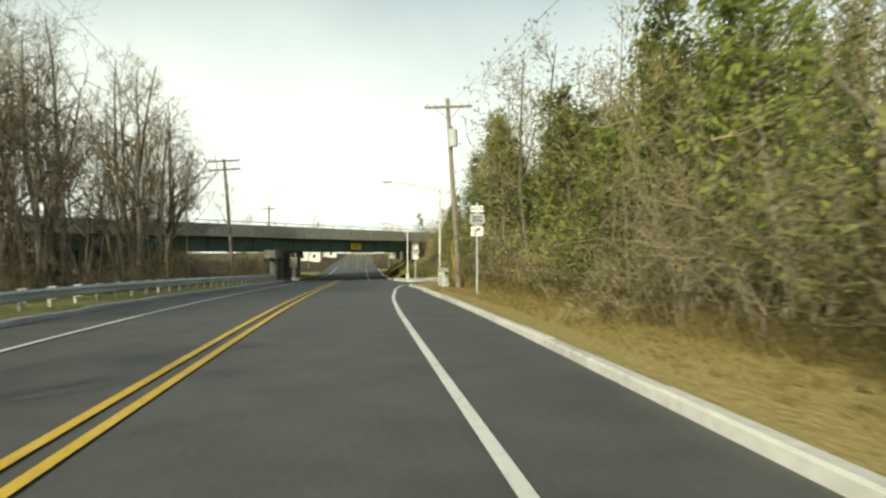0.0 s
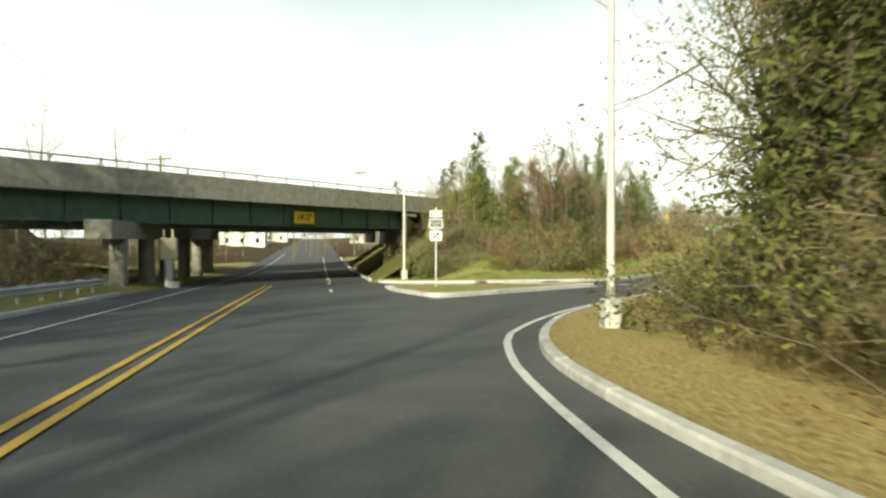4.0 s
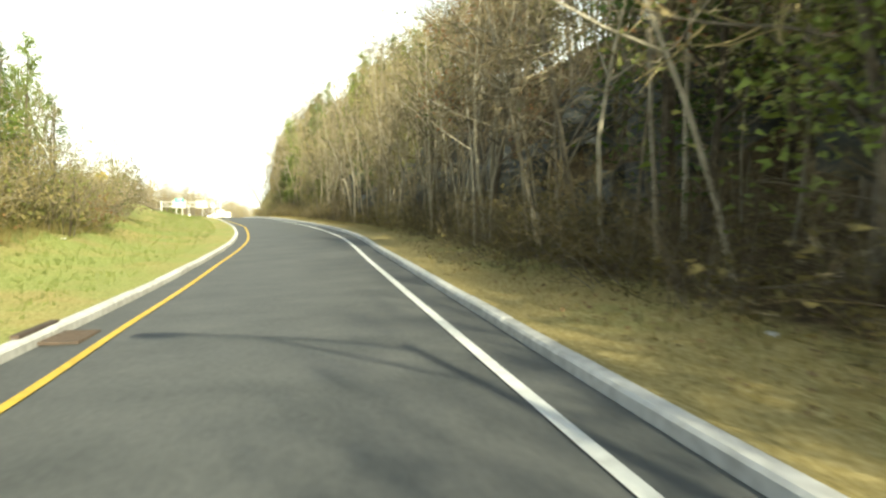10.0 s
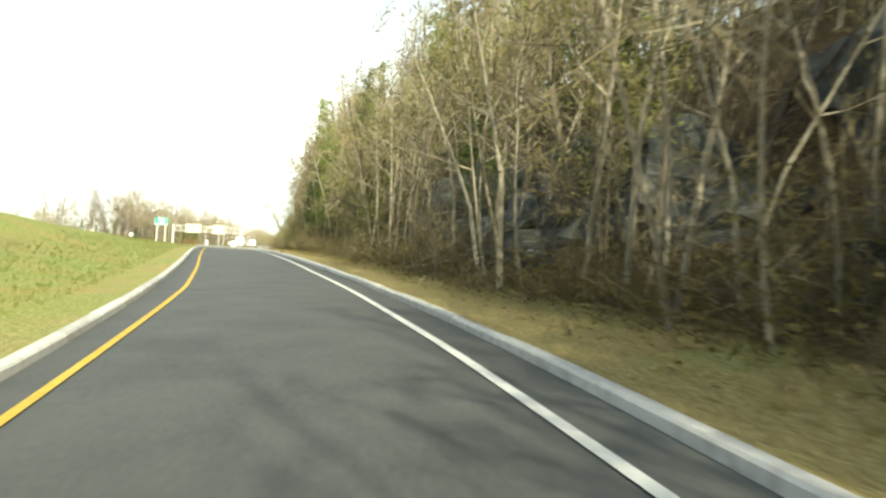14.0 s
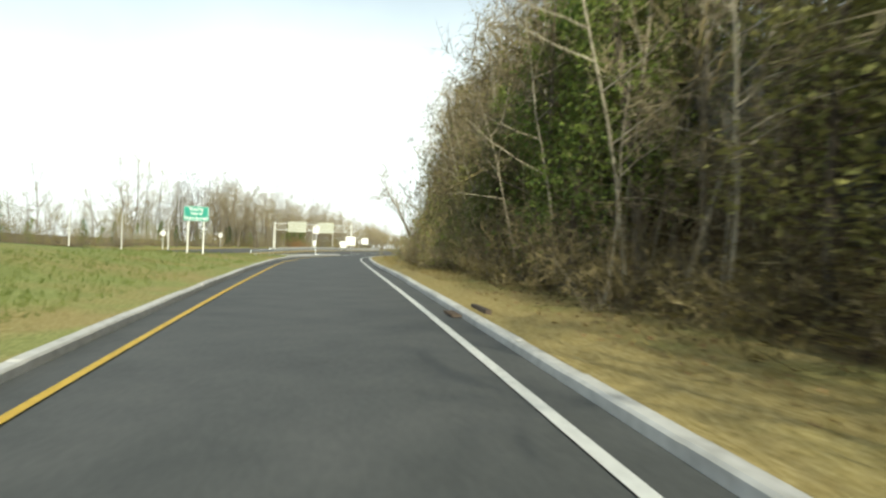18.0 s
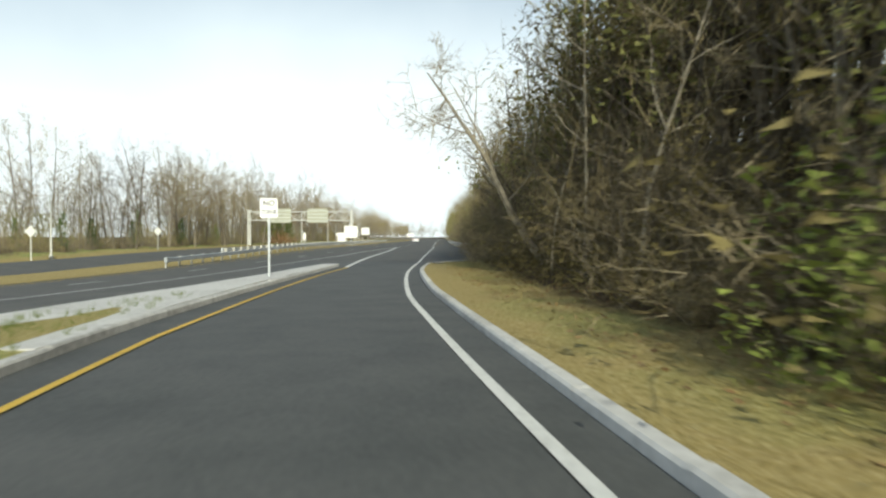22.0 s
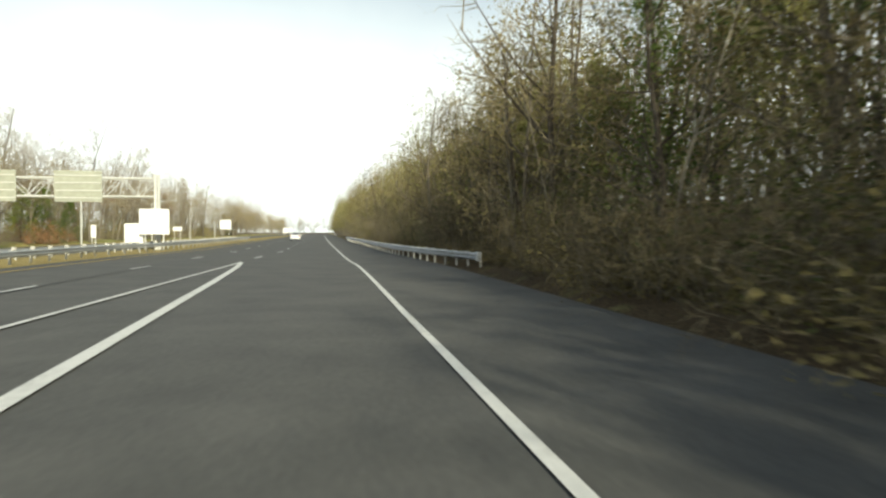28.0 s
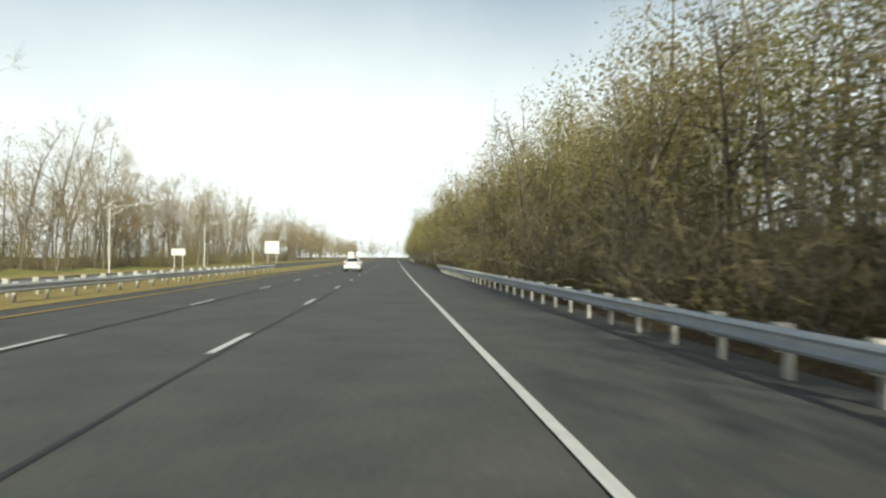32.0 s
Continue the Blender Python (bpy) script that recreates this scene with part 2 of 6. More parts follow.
def ground_material():
    """Grass, straw-coloured grass and leaf litter; the vertex value "litter" says where the woods begin."""
    m = bpy.data.materials.new("ground_cover")
    m.use_nodes = True
    n, l = m.node_tree.nodes, m.node_tree.links
    b = n["Principled BSDF"]
    b.inputs["Roughness"].default_value = 0.95
    b.inputs["Specular IOR Level"].default_value = 0.15
    co = n.new("ShaderNodeNewGeometry")

    def noi(scale, detail=6.0):
        t = n.new("ShaderNodeTexNoise")
        t.inputs["Scale"].default_value, t.inputs["Detail"].default_value = scale, detail
        l.new(co.outputs["Position"], t.inputs["Vector"])
        return t.outputs["Fac"]

    def ramp3(fac, cols, lo=0.33, hi=0.67):
        r = n.new("ShaderNodeValToRGB")
        e = r.color_ramp.elements
        e.new(0.5)
        for i, c in enumerate(cols):
            e[i].position, e[i].color = lo + (hi - lo) * i / 2, (*c, 1)
        l.new(fac, r.inputs[0])
        return r.outputs[0]

    def blend(f, a, c):
        x = n.new("ShaderNodeMix")
        x.data_type = "RGBA"
        l.new(f, x.inputs[0])
        l.new(a, x.inputs[6])
        l.new(c, x.inputs[7])
        return x.outputs[2]

    fine = noi(16, 8)
    green = ramp3(fine, [(0.145, 0.175, 0.045), (0.27, 0.305, 0.092), (0.43, 0.44, 0.18)])
    straw = ramp3(fine, [(0.22, 0.17, 0.06), (0.38, 0.3, 0.12), (0.5, 0.41, 0.2)])
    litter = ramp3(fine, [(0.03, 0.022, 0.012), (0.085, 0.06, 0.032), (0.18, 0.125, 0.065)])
    patch = n.new("ShaderNodeMapRange")
    patch.inputs[1].default_value, patch.inputs[2].default_value = 0.42, 0.62
    l.new(noi(0.35, 5), patch.inputs[0])
    att = n.new("ShaderNodeAttribute")
    att.attribute_name = "litter"
    dry = n.new("ShaderNodeAttribute")
    dry.attribute_name = "dry"
    mx = n.new("ShaderNodeMath")
    mx.operation, mx.use_clamp = "ADD", True
    l.new(dry.outputs["Fac"], mx.inputs[0])
    m2 = n.new("ShaderNodeMath")
    m2.operation = "MULTIPLY"
    l.new(patch.outputs[0], m2.inputs[0])
    m2.inputs[1].default_value = 0.75
    l.new(m2.outputs[0], mx.inputs[1])
    c1 = blend(mx.outputs[0], green, straw)
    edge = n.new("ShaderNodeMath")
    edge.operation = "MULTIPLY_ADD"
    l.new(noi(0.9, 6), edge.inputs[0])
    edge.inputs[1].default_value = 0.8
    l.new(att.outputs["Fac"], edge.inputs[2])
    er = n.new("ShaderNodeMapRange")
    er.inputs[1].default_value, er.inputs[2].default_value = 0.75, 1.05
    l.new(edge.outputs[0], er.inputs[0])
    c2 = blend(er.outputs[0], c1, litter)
    l.new(c2, b.inputs["Base Color"])
    bp = n.new("ShaderNodeBump")
    bp.inputs["Strength"].default_value, bp.inputs["Distance"].default_value = 0.8, 0.06
    l.new(noi(9, 8), bp.inputs["Height"])
    l.new(bp.outputs[0], b.inputs["Normal"])
    return m


GROUND = ground_material()


# ---------- the plan ----------
def spline(points, step=1.0):
    """A smooth line through a few points, as a dense array."""
    p = np.array(points, float)
    p = np.vstack([2 * p[0] - p[1], p, 2 * p[-1] - p[-2]])
    out = []
    for i in range(1, len(p) - 2):
        a, b, c, d = p[i - 1], p[i], p[i + 1], p[i + 2]
        k = max(2, int(np.linalg.norm(c - b) / step))
        for u in np.arange(k) / k:
            out.append(0.5 * (2 * b + (c - a) * u + (2 * a - 5 * b + 4 * c - d) * u * u + (3 * b - a - 3 * c + d) * u ** 3))
    out.append(p[-2])
    return np.array(out)


class Line:
    """A road's line on the plan: place, height and side at each length along it."""

    def __init__(self, points, step=1.0, bank=((0, 0), (1, 0)), reach=5.5):
        self.reach = reach
        self.bank = [list(b) for b in zip(*bank)]
        self.p = spline(points, step)
        seg = np.hypot(*np.diff(self.p[:, :2], axis=0).T)
        self.s = np.r_[0, np.cumsum(seg)]
        t = np.gradient(self.p[:, :2], axis=0)
        self.t = t / np.linalg.norm(t, axis=1)[:, None]

    def at(self, s, lat=0.0, dz=0.0):
        x, y, z = (np.interp(s, self.s, self.p[:, i]) for i in range(3))
        tx, ty = np.interp(s, self.s, self.t[:, 0]), np.interp(s, self.s, self.t[:, 1])
        return Vector((x + ty * lat, y - tx * lat, z + dz + self.tilt(s, lat)))

    def tilt(self, s, lat):
        """The crossfall of a banked curve."""
        return np.clip(lat, -self.reach, self.reach) * np.tan(np.radians(np.interp(s, *self.bank)))

    def heading(self, s):
        return math.degrees(math.atan2(-np.interp(s, self.s, self.t[:, 0]), np.interp(s, self.s, self.t[:, 1])))

    def near(self, x, y):
        """Length along, side (right is positive) and height for arrays of places."""
        x, y = np.atleast_1d(x).astype(float), np.atleast_1d(y).astype(float)
        step = 3
        q, si = self.p[::step], self.s[::step]
        best = np.full(x.shape, 1e18)
        idx = np.zeros(x.shape, int)
        for i in range(len(q)):
            d = (x - q[i, 0]) ** 2 + (y - q[i, 1]) ** 2
            w = d < best
            best[w], idx[w] = d[w], i
        idx = idx * step
        dx, dy = x - self.p[idx, 0], y - self.p[idx, 1]
        along = dx * self.t[idx, 0] + dy * self.t[idx, 1]
        side = dx * self.t[idx, 1] - dy * self.t[idx, 0]
        s = self.s[idx] + along
        return s, side, np.interp(s, self.s, self.p[:, 2]) + self.tilt(s, side)


# the drive: lower road, ramp up, then the lane beside the highway
DRIVE = Line([(0.0, 0.0, 0.00), (-2.2, 17.2, -0.04), (-4.0, 33.1, -0.25), (-4.6, 48.0, -0.57), (-3.9, 56.9, -0.78), (-1.6, 64.5, -0.97), (2.1, 71.5, -1.12), (6.8, 78.3, -1.26), (11.5, 84.9, -1.37), (18.6, 95.4, -1.29), (26.0, 106.5, -1.00), (33.5, 118.1, -0.61), (40.3, 130.4, -0.21), (47.2, 144.0, 0.20), (54.8, 159.8, 0.61), (62.5, 175.7, 0.87), (70.1, 190.9, 0.99), (77.9, 205.8, 1.01), (86.0, 220.1, 1.01), (95.1, 234.2, 1.01), (105.7, 249.6, 1.01), (117.0, 265.8, 1.01), (128.2, 282.0, 1.01), (138.9, 298.2, 1.01), (195.0, 381.0, 1.01), (315.0, 556.0, 1.01), (510.0, 838.0, 0.81)], bank=[(0, 0.0), (85, 0.0), (94, 0.3), (102, 1.3), (111, 2.4), (120, 2.7), (143, 2.5), (164, 2.3), (182, 1.7), (194, 1.2), (205, 0.4), (216, 0.0), (338, 0.0)])
# the lower road's double yellow line, straight, dipping under the bridge
def lower(u, v, dz=0.0):
    z = np.interp(u, [-80, 8, 18, 33, 48, 65, 100, 112, 140, 200, 420], [0, 0, -0.04, -0.25, -0.57, -0.95, -1.75, -1.9, -1.9, -1.0, 2.0])
    return Vector((-2.55 - 0.1113 * u + 0.9938 * v, 0.9938 * u + 0.1113 * v, z + dz))


LOWER = Line([tuple(lower(u, 0)) for u in (-80, -40, 0, 18, 33, 48, 65, 82, 100, 112, 140, 200, 300, 420)])
# the highway's right edge line, then the line between it and the joining lane
HIGHWAY = Line([(-230, -222, 4.1), (-104, -41, 4.1), (-7.5, 100.5, 4.0), (18, 138, 4.0), (45, 178, 2.11), (73.5, 218.5, 0.86), (97, 249.5, 0.8), (112, 269.4, 0.93), (134.0, 298.6, 1.01), (145.9, 313.6, 1.01), (192.9, 382.4, 1.01), (313, 557.4, 1.01), (508, 839.4, 0.81)], bank=[(0, 0.0), (500, 0.0), (528, 2.6), (560, 2.6), (590, 1.0), (615, 0.0), (1200, 0.0)], reach=9.0)
BRIDGE_S = float(HIGHWAY.near(-7.5, 100.5)[0][0])  # where the near face meets the far abutment


def smooth(x, a, b):
    u = np.clip((x - a) / (b - a), 0, 1)
    return u * u * (3 - 2 * u)


def inside(x, y, ring):
    """Which places lie in a closed ring on the plan."""
    hit = np.zeros(np.shape(x), bool)
    for (x0, y0), (x1, y1) in zip(ring, ring[1:] + ring[:1]):
        if y0 != y1:
            hit ^= ((y0 > y) != (y1 > y)) & (x < (x1 - x0) * (y - y0) / (y1 - y0) + x0)
    return hit


# how far the highway's asphalt reaches to the right of its edge line
HW_RIGHT = [[float(HIGHWAY.near(*DRIVE.at(s, -6).xy)[0][0]) for s in (60, 200, 224, 232, 244, 257, 300, 340)], [1.6, 2.8, 4.0, 4.4, 4.9, 5.2, 4.9, 2.6]]
# the open asphalt where the ramp leaves the lower road
JUNCTION = [tuple(lower(u, 5.4).xy) for u in (36, 60, 87)] + [(-5.9, 87.4), (-4.9, 85.7), (-2.0, 84.9), (1.5, 84.9), (4.6, 85.7), (7.7, 87.0), (9.9, 88.8), (11.4, 90.7)] + \
           [tuple(DRIVE.at(s, l).xy) for s, l in ((99, -3.45), (99, 0), (82, 0), (65, 0), (44, 0))]


def road_z(x, y):
    """The asphalt's height between the lower road and the ramp."""
    ds, dl, dz = DRIVE.near(x, y)
    us, ul, uz = LOWER.near(x, y)
    w1, w2 = 1 / (np.abs(dl) + 0.3) ** 2, 1 / (np.maximum(0, ul - 5.2) + 0.3) ** 2
    return float(((w1 * dz + w2 * uz) / (w1 + w2))[0])


def terrain(x, y, parts=False):
    """The ground's height: level with each road beside it, blended between, with the wooded cut on the right of the drive."""
    x, y = np.atleast_1d(x).astype(float), np.atleast_1d(y).astype(float)
    ds, dl, dz = DRIVE.near(x, y)
    us, ul, uz = LOWER.near(x, y)
    hs, hl, hz = HIGHWAY.near(x, y)
    right = np.interp(ds, [0, 40, 48, 64, 82, 140, 200, 232, 250, 258, 268, 400], [3.5, 3.6, 2.8, 1.9, 2.5, 3.4, 2.9, 1.9, 2.2, 2.4, 5.6, 6.2])
    left = np.interp(ds, [0, 85, 99, 120, 200, 244, 257, 300], [-1, -1.5, -3.5, -3.3, -4.2, -3.4, -2.6, -3.6])
    d1 = np.maximum(0, np.maximum(dl - right, left - dl)) + np.maximum(0, -ds) + np.maximum(0, ds - 900)
    d2 = np.maximum(0, np.maximum(ul - 6.1, -5.6 - ul))
    # the embankment stops short of the bridge
    open_ = (1 - smooth(ul, 7.5, 12.5)) * (1 - smooth(-ul, 22.0, 27.0))
    d3 = np.maximum(0, np.maximum(hl - np.interp(hs, HW_RIGHT[0], HW_RIGHT[1]), -27 - hl)) + 60.0 * open_
    dj = np.full(x.shape, 99.0)
    for (x0, y0), (x1, y1) in zip(JUNCTION, JUNCTION[1:] + JUNCTION[:1]):
        ex, ey = x1 - x0, y1 - y0
        u = np.clip(((x - x0) * ex + (y - y0) * ey) / (ex * ex + ey * ey), 0, 1)
        dj = np.minimum(dj, np.hypot(x - x0 - u * ex, y - y0 - u * ey))
    dj = np.where(inside(x, y, JUNCTION), 0.0, dj)
    j1, j2 = 1 / (np.abs(dl) + 0.3) ** 2, 1 / (np.maximum(0, ul - 5.2) + 0.3) ** 2
    zj = (j1 * dz + j2 * uz) / (j1 + j2)
    road = np.minimum(np.minimum(np.minimum(d1, dj), d2), d3)
    w1, w2, w3, w4 = (1 / (d + 0.25) ** 2.2 for d in (d1, d2, d3, dj))
    z = (w1 * (dz + 0.12) + w2 * (uz + 0.12) + w3 * (hz - 0.02) + w4 * (zj + 0.12)) / (w1 + w2 + w3 + w4)
    # wooded cut along the ramp
    e = np.maximum(0, dl - right)
    rise = np.interp(ds, [40, 62, 80, 100, 215, 245, 275, 330, 420, 600], [0.02, 0.15, 0.7, 1.0, 1.0, 0.6, 0.32, 0.26, 0.24, 0.2])
    hill = 13.0 * smooth(e, 2.6, 21.0) + 4.0 * smooth(e, 20, 60)
    bump = 0.45 * np.sin(x * 0.31 + 1.3) * np.cos(y * 0.27) + 0.25 * np.sin(x * 0.9) * np.sin(y * 0.83 + 0.5)
    z = z + rise * hill * (dl > 0) * (hl > 0) + bump * smooth(road, 2.5, 9)
    # the low ground beside the lower road, behind the rail
    z = z - 1.2 * smooth(-ul, 8, 22) * (us < 95) * (hl > 6) * smooth(hl, 6, 25)
    z = np.where(road < 0.55, z - 0.34, z)
    if parts:
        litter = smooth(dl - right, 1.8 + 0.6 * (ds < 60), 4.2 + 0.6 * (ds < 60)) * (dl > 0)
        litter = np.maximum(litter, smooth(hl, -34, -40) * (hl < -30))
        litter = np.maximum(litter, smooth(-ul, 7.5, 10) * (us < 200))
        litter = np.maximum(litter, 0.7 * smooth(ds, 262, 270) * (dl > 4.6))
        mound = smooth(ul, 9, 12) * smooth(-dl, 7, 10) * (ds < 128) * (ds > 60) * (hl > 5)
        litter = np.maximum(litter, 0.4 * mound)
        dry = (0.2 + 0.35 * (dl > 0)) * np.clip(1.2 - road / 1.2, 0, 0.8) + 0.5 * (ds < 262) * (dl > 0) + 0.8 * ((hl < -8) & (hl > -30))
        return z, litter, np.clip(dry, 0, 1)
    return z


def ground_z(x, y):
    return float(terrain(x, y)[0])


# ---------- mesh helpers ----------
def mesh_of(name, verts, faces, mat, smooth_faces=False):
    me = bpy.data.meshes.new(name)
    me.from_pydata([tuple(v) for v in verts], [], faces)
    me.materials.append(mat)
    if smooth_faces:
        me.polygons.foreach_set("use_smooth", [True] * len(me.polygons))
    return me


def part(name, bm, mat, parent, label=""):
    """Links a bmesh (or a ready mesh) as one mesh object under a thing or a part."""
    if isinstance(bm, bmesh.types.BMesh):
        me = bpy.data.meshes.new(name)
        bm.to_mesh(me)
        bm.free()
        me.materials.append(mat)
    else:
        me = bm
    ob = new(name, me)
    ob.parent = parent
    if label:
        ob["label"] = label
    return ob


def box(bm, x0, x1, y0, y1, z0, z1, bevel=0.0):
    m = Matrix.Translation(((x0 + x1) / 2, (y0 + y1) / 2, (z0 + z1) / 2)) @ Matrix.Diagonal((x1 - x0, y1 - y0, z1 - z0, 1))
    g = bmesh.ops.create_cube(bm, size=1, matrix=m)
    if bevel:
        bmesh.ops.bevel(bm, geom=list({e for v in g["verts"] for e in v.link_edges}), offset=bevel, segments=2, affect="EDGES", profile=0.6)
    return bm


def rod(bm, a, b, r0, r1=None, n=8):
    a, b = Vector(a), Vector(b)
    d = b - a
    m = Matrix.Translation((a + b) / 2) @ d.to_track_quat("Z", "Y").to_matrix().to_4x4()
    bmesh.ops.create_cone(bm, cap_ends=True, segments=n, radius1=r0, radius2=r0 if r1 is None else r1, depth=d.length, matrix=m)
    return bm


def empty(name, at, heading=0.0, scale=1.0):
    e = new(name)
    e.empty_display_size = 0.2
    e.matrix_basis = Matrix.LocRotScale(at, Euler((0, 0, radians(heading))), Vector((scale, scale, scale)))
    return e


def text_mesh(words, size, width=1.0):
    """Raised letters from the built-in font, centred, standing upright and facing -y."""
    cu = bpy.data.curves.new("letters", "FONT")
    cu.body, cu.size, cu.align_x, cu.align_y, cu.extrude = words, size, "CENTER", "CENTER", 0.003
    cu.offset = 0.012 * size
    ob = bpy.data.objects.new("letters", cu)
    scene.collection.objects.link(ob)
    dg = bpy.context.evaluated_depsgraph_get()
    me = bpy.data.meshes.new_from_object(ob.evaluated_get(dg))
    bpy.data.objects.remove(ob)
    me.transform(Matrix.Rotation(radians(90), 4, "X") @ Matrix.Diagonal((width, 1, 1, 1)))
    me.materials.clear()
    return me


def letters(words, size, at, mat, parent, width=1.0):
    me = text_mesh(words, size, width)
    me.materials.append(mat)
    ob = part("lettering", me, mat, parent)
    ob.location = at
    return ob


def strip(name, line, s0, s1, lat0, lat1, dz, mat, label, category, step=1.5, parent=None, follow=False):
    """A ribbon along a line between two sides (numbers, or lists of length and side)."""
    def side(l, s):
        return float(np.interp(s, *zip(*l))) if isinstance(l, (list, tuple)) else l
    n = max(2, int((s1 - s0) / step) + 1)
    vs, fs = [], []
    for i in range(n):
        s = s0 + (s1 - s0) * i / (n - 1)
        a, b = line.at(s, side(lat0, s), dz), line.at(s, side(lat1, s), dz)
        if follow:
            b.z = ground_z(b.x, b.y) + 0.03
        vs += [a, b]
        if i:
            k = 2 * i
            fs.append((k - 2, k - 1, k + 1, k))
    ob = new(name, mesh_of(name, vs, fs, mat))
    if parent:
        ob.parent = parent
    else:
        tagged(ob, label, category, kind="structure")
    return ob


# ---------- ground ----------
def build_ground():
    gx = np.r_[-2500, -1500, -900, -600, -420, -300, np.arange(-230, -60, 10.0), np.arange(-60, -20, 2.5), np.arange(-20, 175, 1.0), np.arange(175, 240, 3.0),
               np.arange(240, 420, 9.0), 450, 520, 640, 900, 1500, 2500]
    gy = np.r_[-2500, -1200, -500, -250, -140, np.arange(-90, -10, 6.0), np.arange(-10, 335, 1.0), np.arange(335, 420, 3.0), np.arange(420, 700, 9.0), 740, 820, 1000, 1500, 2500, 3200]
    xx, yy = np.meshgrid(gx, gy)
    z, litter, dry = terrain(xx.ravel(), yy.ravel(), True)
    far = np.maximum(0, np.hypot(xx.ravel() - 80, yy.ravel() - 180) - 520)
    z = z * np.exp(-far / 900)
    nx, ny = len(gx), len(gy)
    verts = np.c_[xx.ravel(), yy.ravel(), z]
    i = np.arange(nx * ny).reshape(ny, nx)
    faces = np.stack([i[:-1, :-1], i[:-1, 1:], i[1:, 1:], i[1:, :-1]], -1).reshape(-1, 4)
    me = bpy.data.meshes.new("ground")
    me.vertices.add(len(verts))
    me.vertices.foreach_set("co", verts.ravel())
    me.loops.add(faces.size)
    me.loops.foreach_set("vertex_index", faces.ravel())
    me.polygons.add(len(faces))
    me.polygons.foreach_set("loop_start", np.arange(0, faces.size, 4))
    me.polygons.foreach_set("use_smooth", [True] * len(faces))
    me.update(calc_edges=True)
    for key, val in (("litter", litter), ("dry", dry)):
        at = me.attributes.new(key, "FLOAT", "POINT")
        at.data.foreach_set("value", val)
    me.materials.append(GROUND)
    return tagged(new("ground", me), "grassy ground with brown leaf litter under the woods", "ground", kind="structure")


build_ground()

# ---------- roads ----------
RIGHT_LINE = [(0, 1.1), (20, 1.35), (35, 1.8), (48, 1.7), (54, 1.4), (58, 1.26), (63, 1.61), (70, 2.02), (85, 1.83), (95, 1.75), (103, 1.85), (113, 1.89), (120, 1.98), (139, 2.21), (148, 2.18), (157, 2.05), (168, 2.04), (190, 1.91), (204, 1.74), (217, 1.52), (235, 1.09), (249, 1.27), (262, 1.62), (300, 1.42), (322, 1.4), (350, 1.43), (900, 1.6)]
KERB_RIGHT = [(0, 3.2), (40, 3.3), (44, 3), (48, 2.5), (52, 2.06), (56, 1.82), (62, 1.99), (70, 2.58), (84, 2.42), (94, 2.37), (103, 2.51), (120, 2.58), (139, 2.98), (150, 2.82), (163, 2.65), (174, 2.54), (200, 2.4), (213, 2.08), (226, 1.96), (236, 1.79), (250, 1.77), (257, 2.12)]
YELLOW_LEFT = [(97, -2.6), (103, -2.66), (117, -2.58), (138, -2.27), (150, -2.06), (171, -2.45), (200, -2.93), (212, -3.25), (228, -3.24), (244, -2.39), (254, -1.87)]
KERB_LEFT = [(97, -3.35), (103, -3.38), (117, -3.14), (138, -2.82), (150, -2.82), (172, -3.08), (200, -3.61), (212, -3.9), (228, -4.05), (244, -2.95), (257, -2.42)]
strip("road_lower", LOWER, 0, 498, -5.5, 6.0, 0.0, ASPHALT, "dark grey asphalt two-lane road dipping under the bridge", "road")
strip("road_ramp", DRIVE, 44, 262, [(44, -2.0), (60, -1.5), (90, -1.5), (99, -3.6), (120, -3.5), (200, -4.2), (230, -4.1), (262, -6.0)],
      [(a, b + 0.12) for a, b in KERB_RIGHT if a > 43] + [(262, 3.6)], 0.012,
      ASPHALT, "dark grey asphalt ramp curving uphill", "road")
strip("road_joining_lane", DRIVE, 256, 900, -4.5, [(256, 2.4), (262, 4.6), (268, 5.6), (900, 5.6)], 0.006, ASPHALT_OLD, "worn grey asphalt lane with shoulder joining the highway", "road")
strip("road_highway", HIGHWAY, BRIDGE_S + 2, 1180, -9.0, list(zip(*HW_RIGHT)), 0.0, ASPHALT_OLD, "worn grey asphalt highway carriageway", "road", 4)
strip("road_highway_opposite", HIGHWAY, BRIDGE_S + 2, 1180, -25.0, -14.0, 0.0, ASPHALT_OLD, "worn grey asphalt opposite carriageway", "road", 4)



def junction_patch():
    """Asphalt between the lower road's edge and the start of the ramp."""
    vs, fs, k = [], [], 12
    for i in range(25):
        u = i / 24
        a, b = lower(38 + 50 * u, 5.6, 0.004), DRIVE.at(42 + 58 * u, -1.2, 0.004)
        for j in range(k + 1):
            q = a.lerp(b, j / k)
            vs.append((q.x, q.y, road_z(q.x, q.y) + 0.004))
        if i:
            q = (i - 1) * (k + 1)
            fs += [(q + j, q + j + 1, q + k + 2 + j, q + k + 1 + j) for j in range(k)]
    return tagged(new("road_junction", mesh_of("road_junction", vs, fs, ASPHALT)), "open dark asphalt where the ramp leaves the lower road", "road", kind="structure")


junction_patch()


def marking(line, s0, s1, lat, width, mat, label, dz=0.022):
    if isinstance(lat, (list, tuple)):
        a, b = [(s, l - width / 2) for s, l in lat], [(s, l + width / 2) for s, l in lat]
    else:
        a, b = lat - width / 2, lat + width / 2
    return strip("road_marking", line, s0, s1, a, b, dz, mat, label, "road marking")


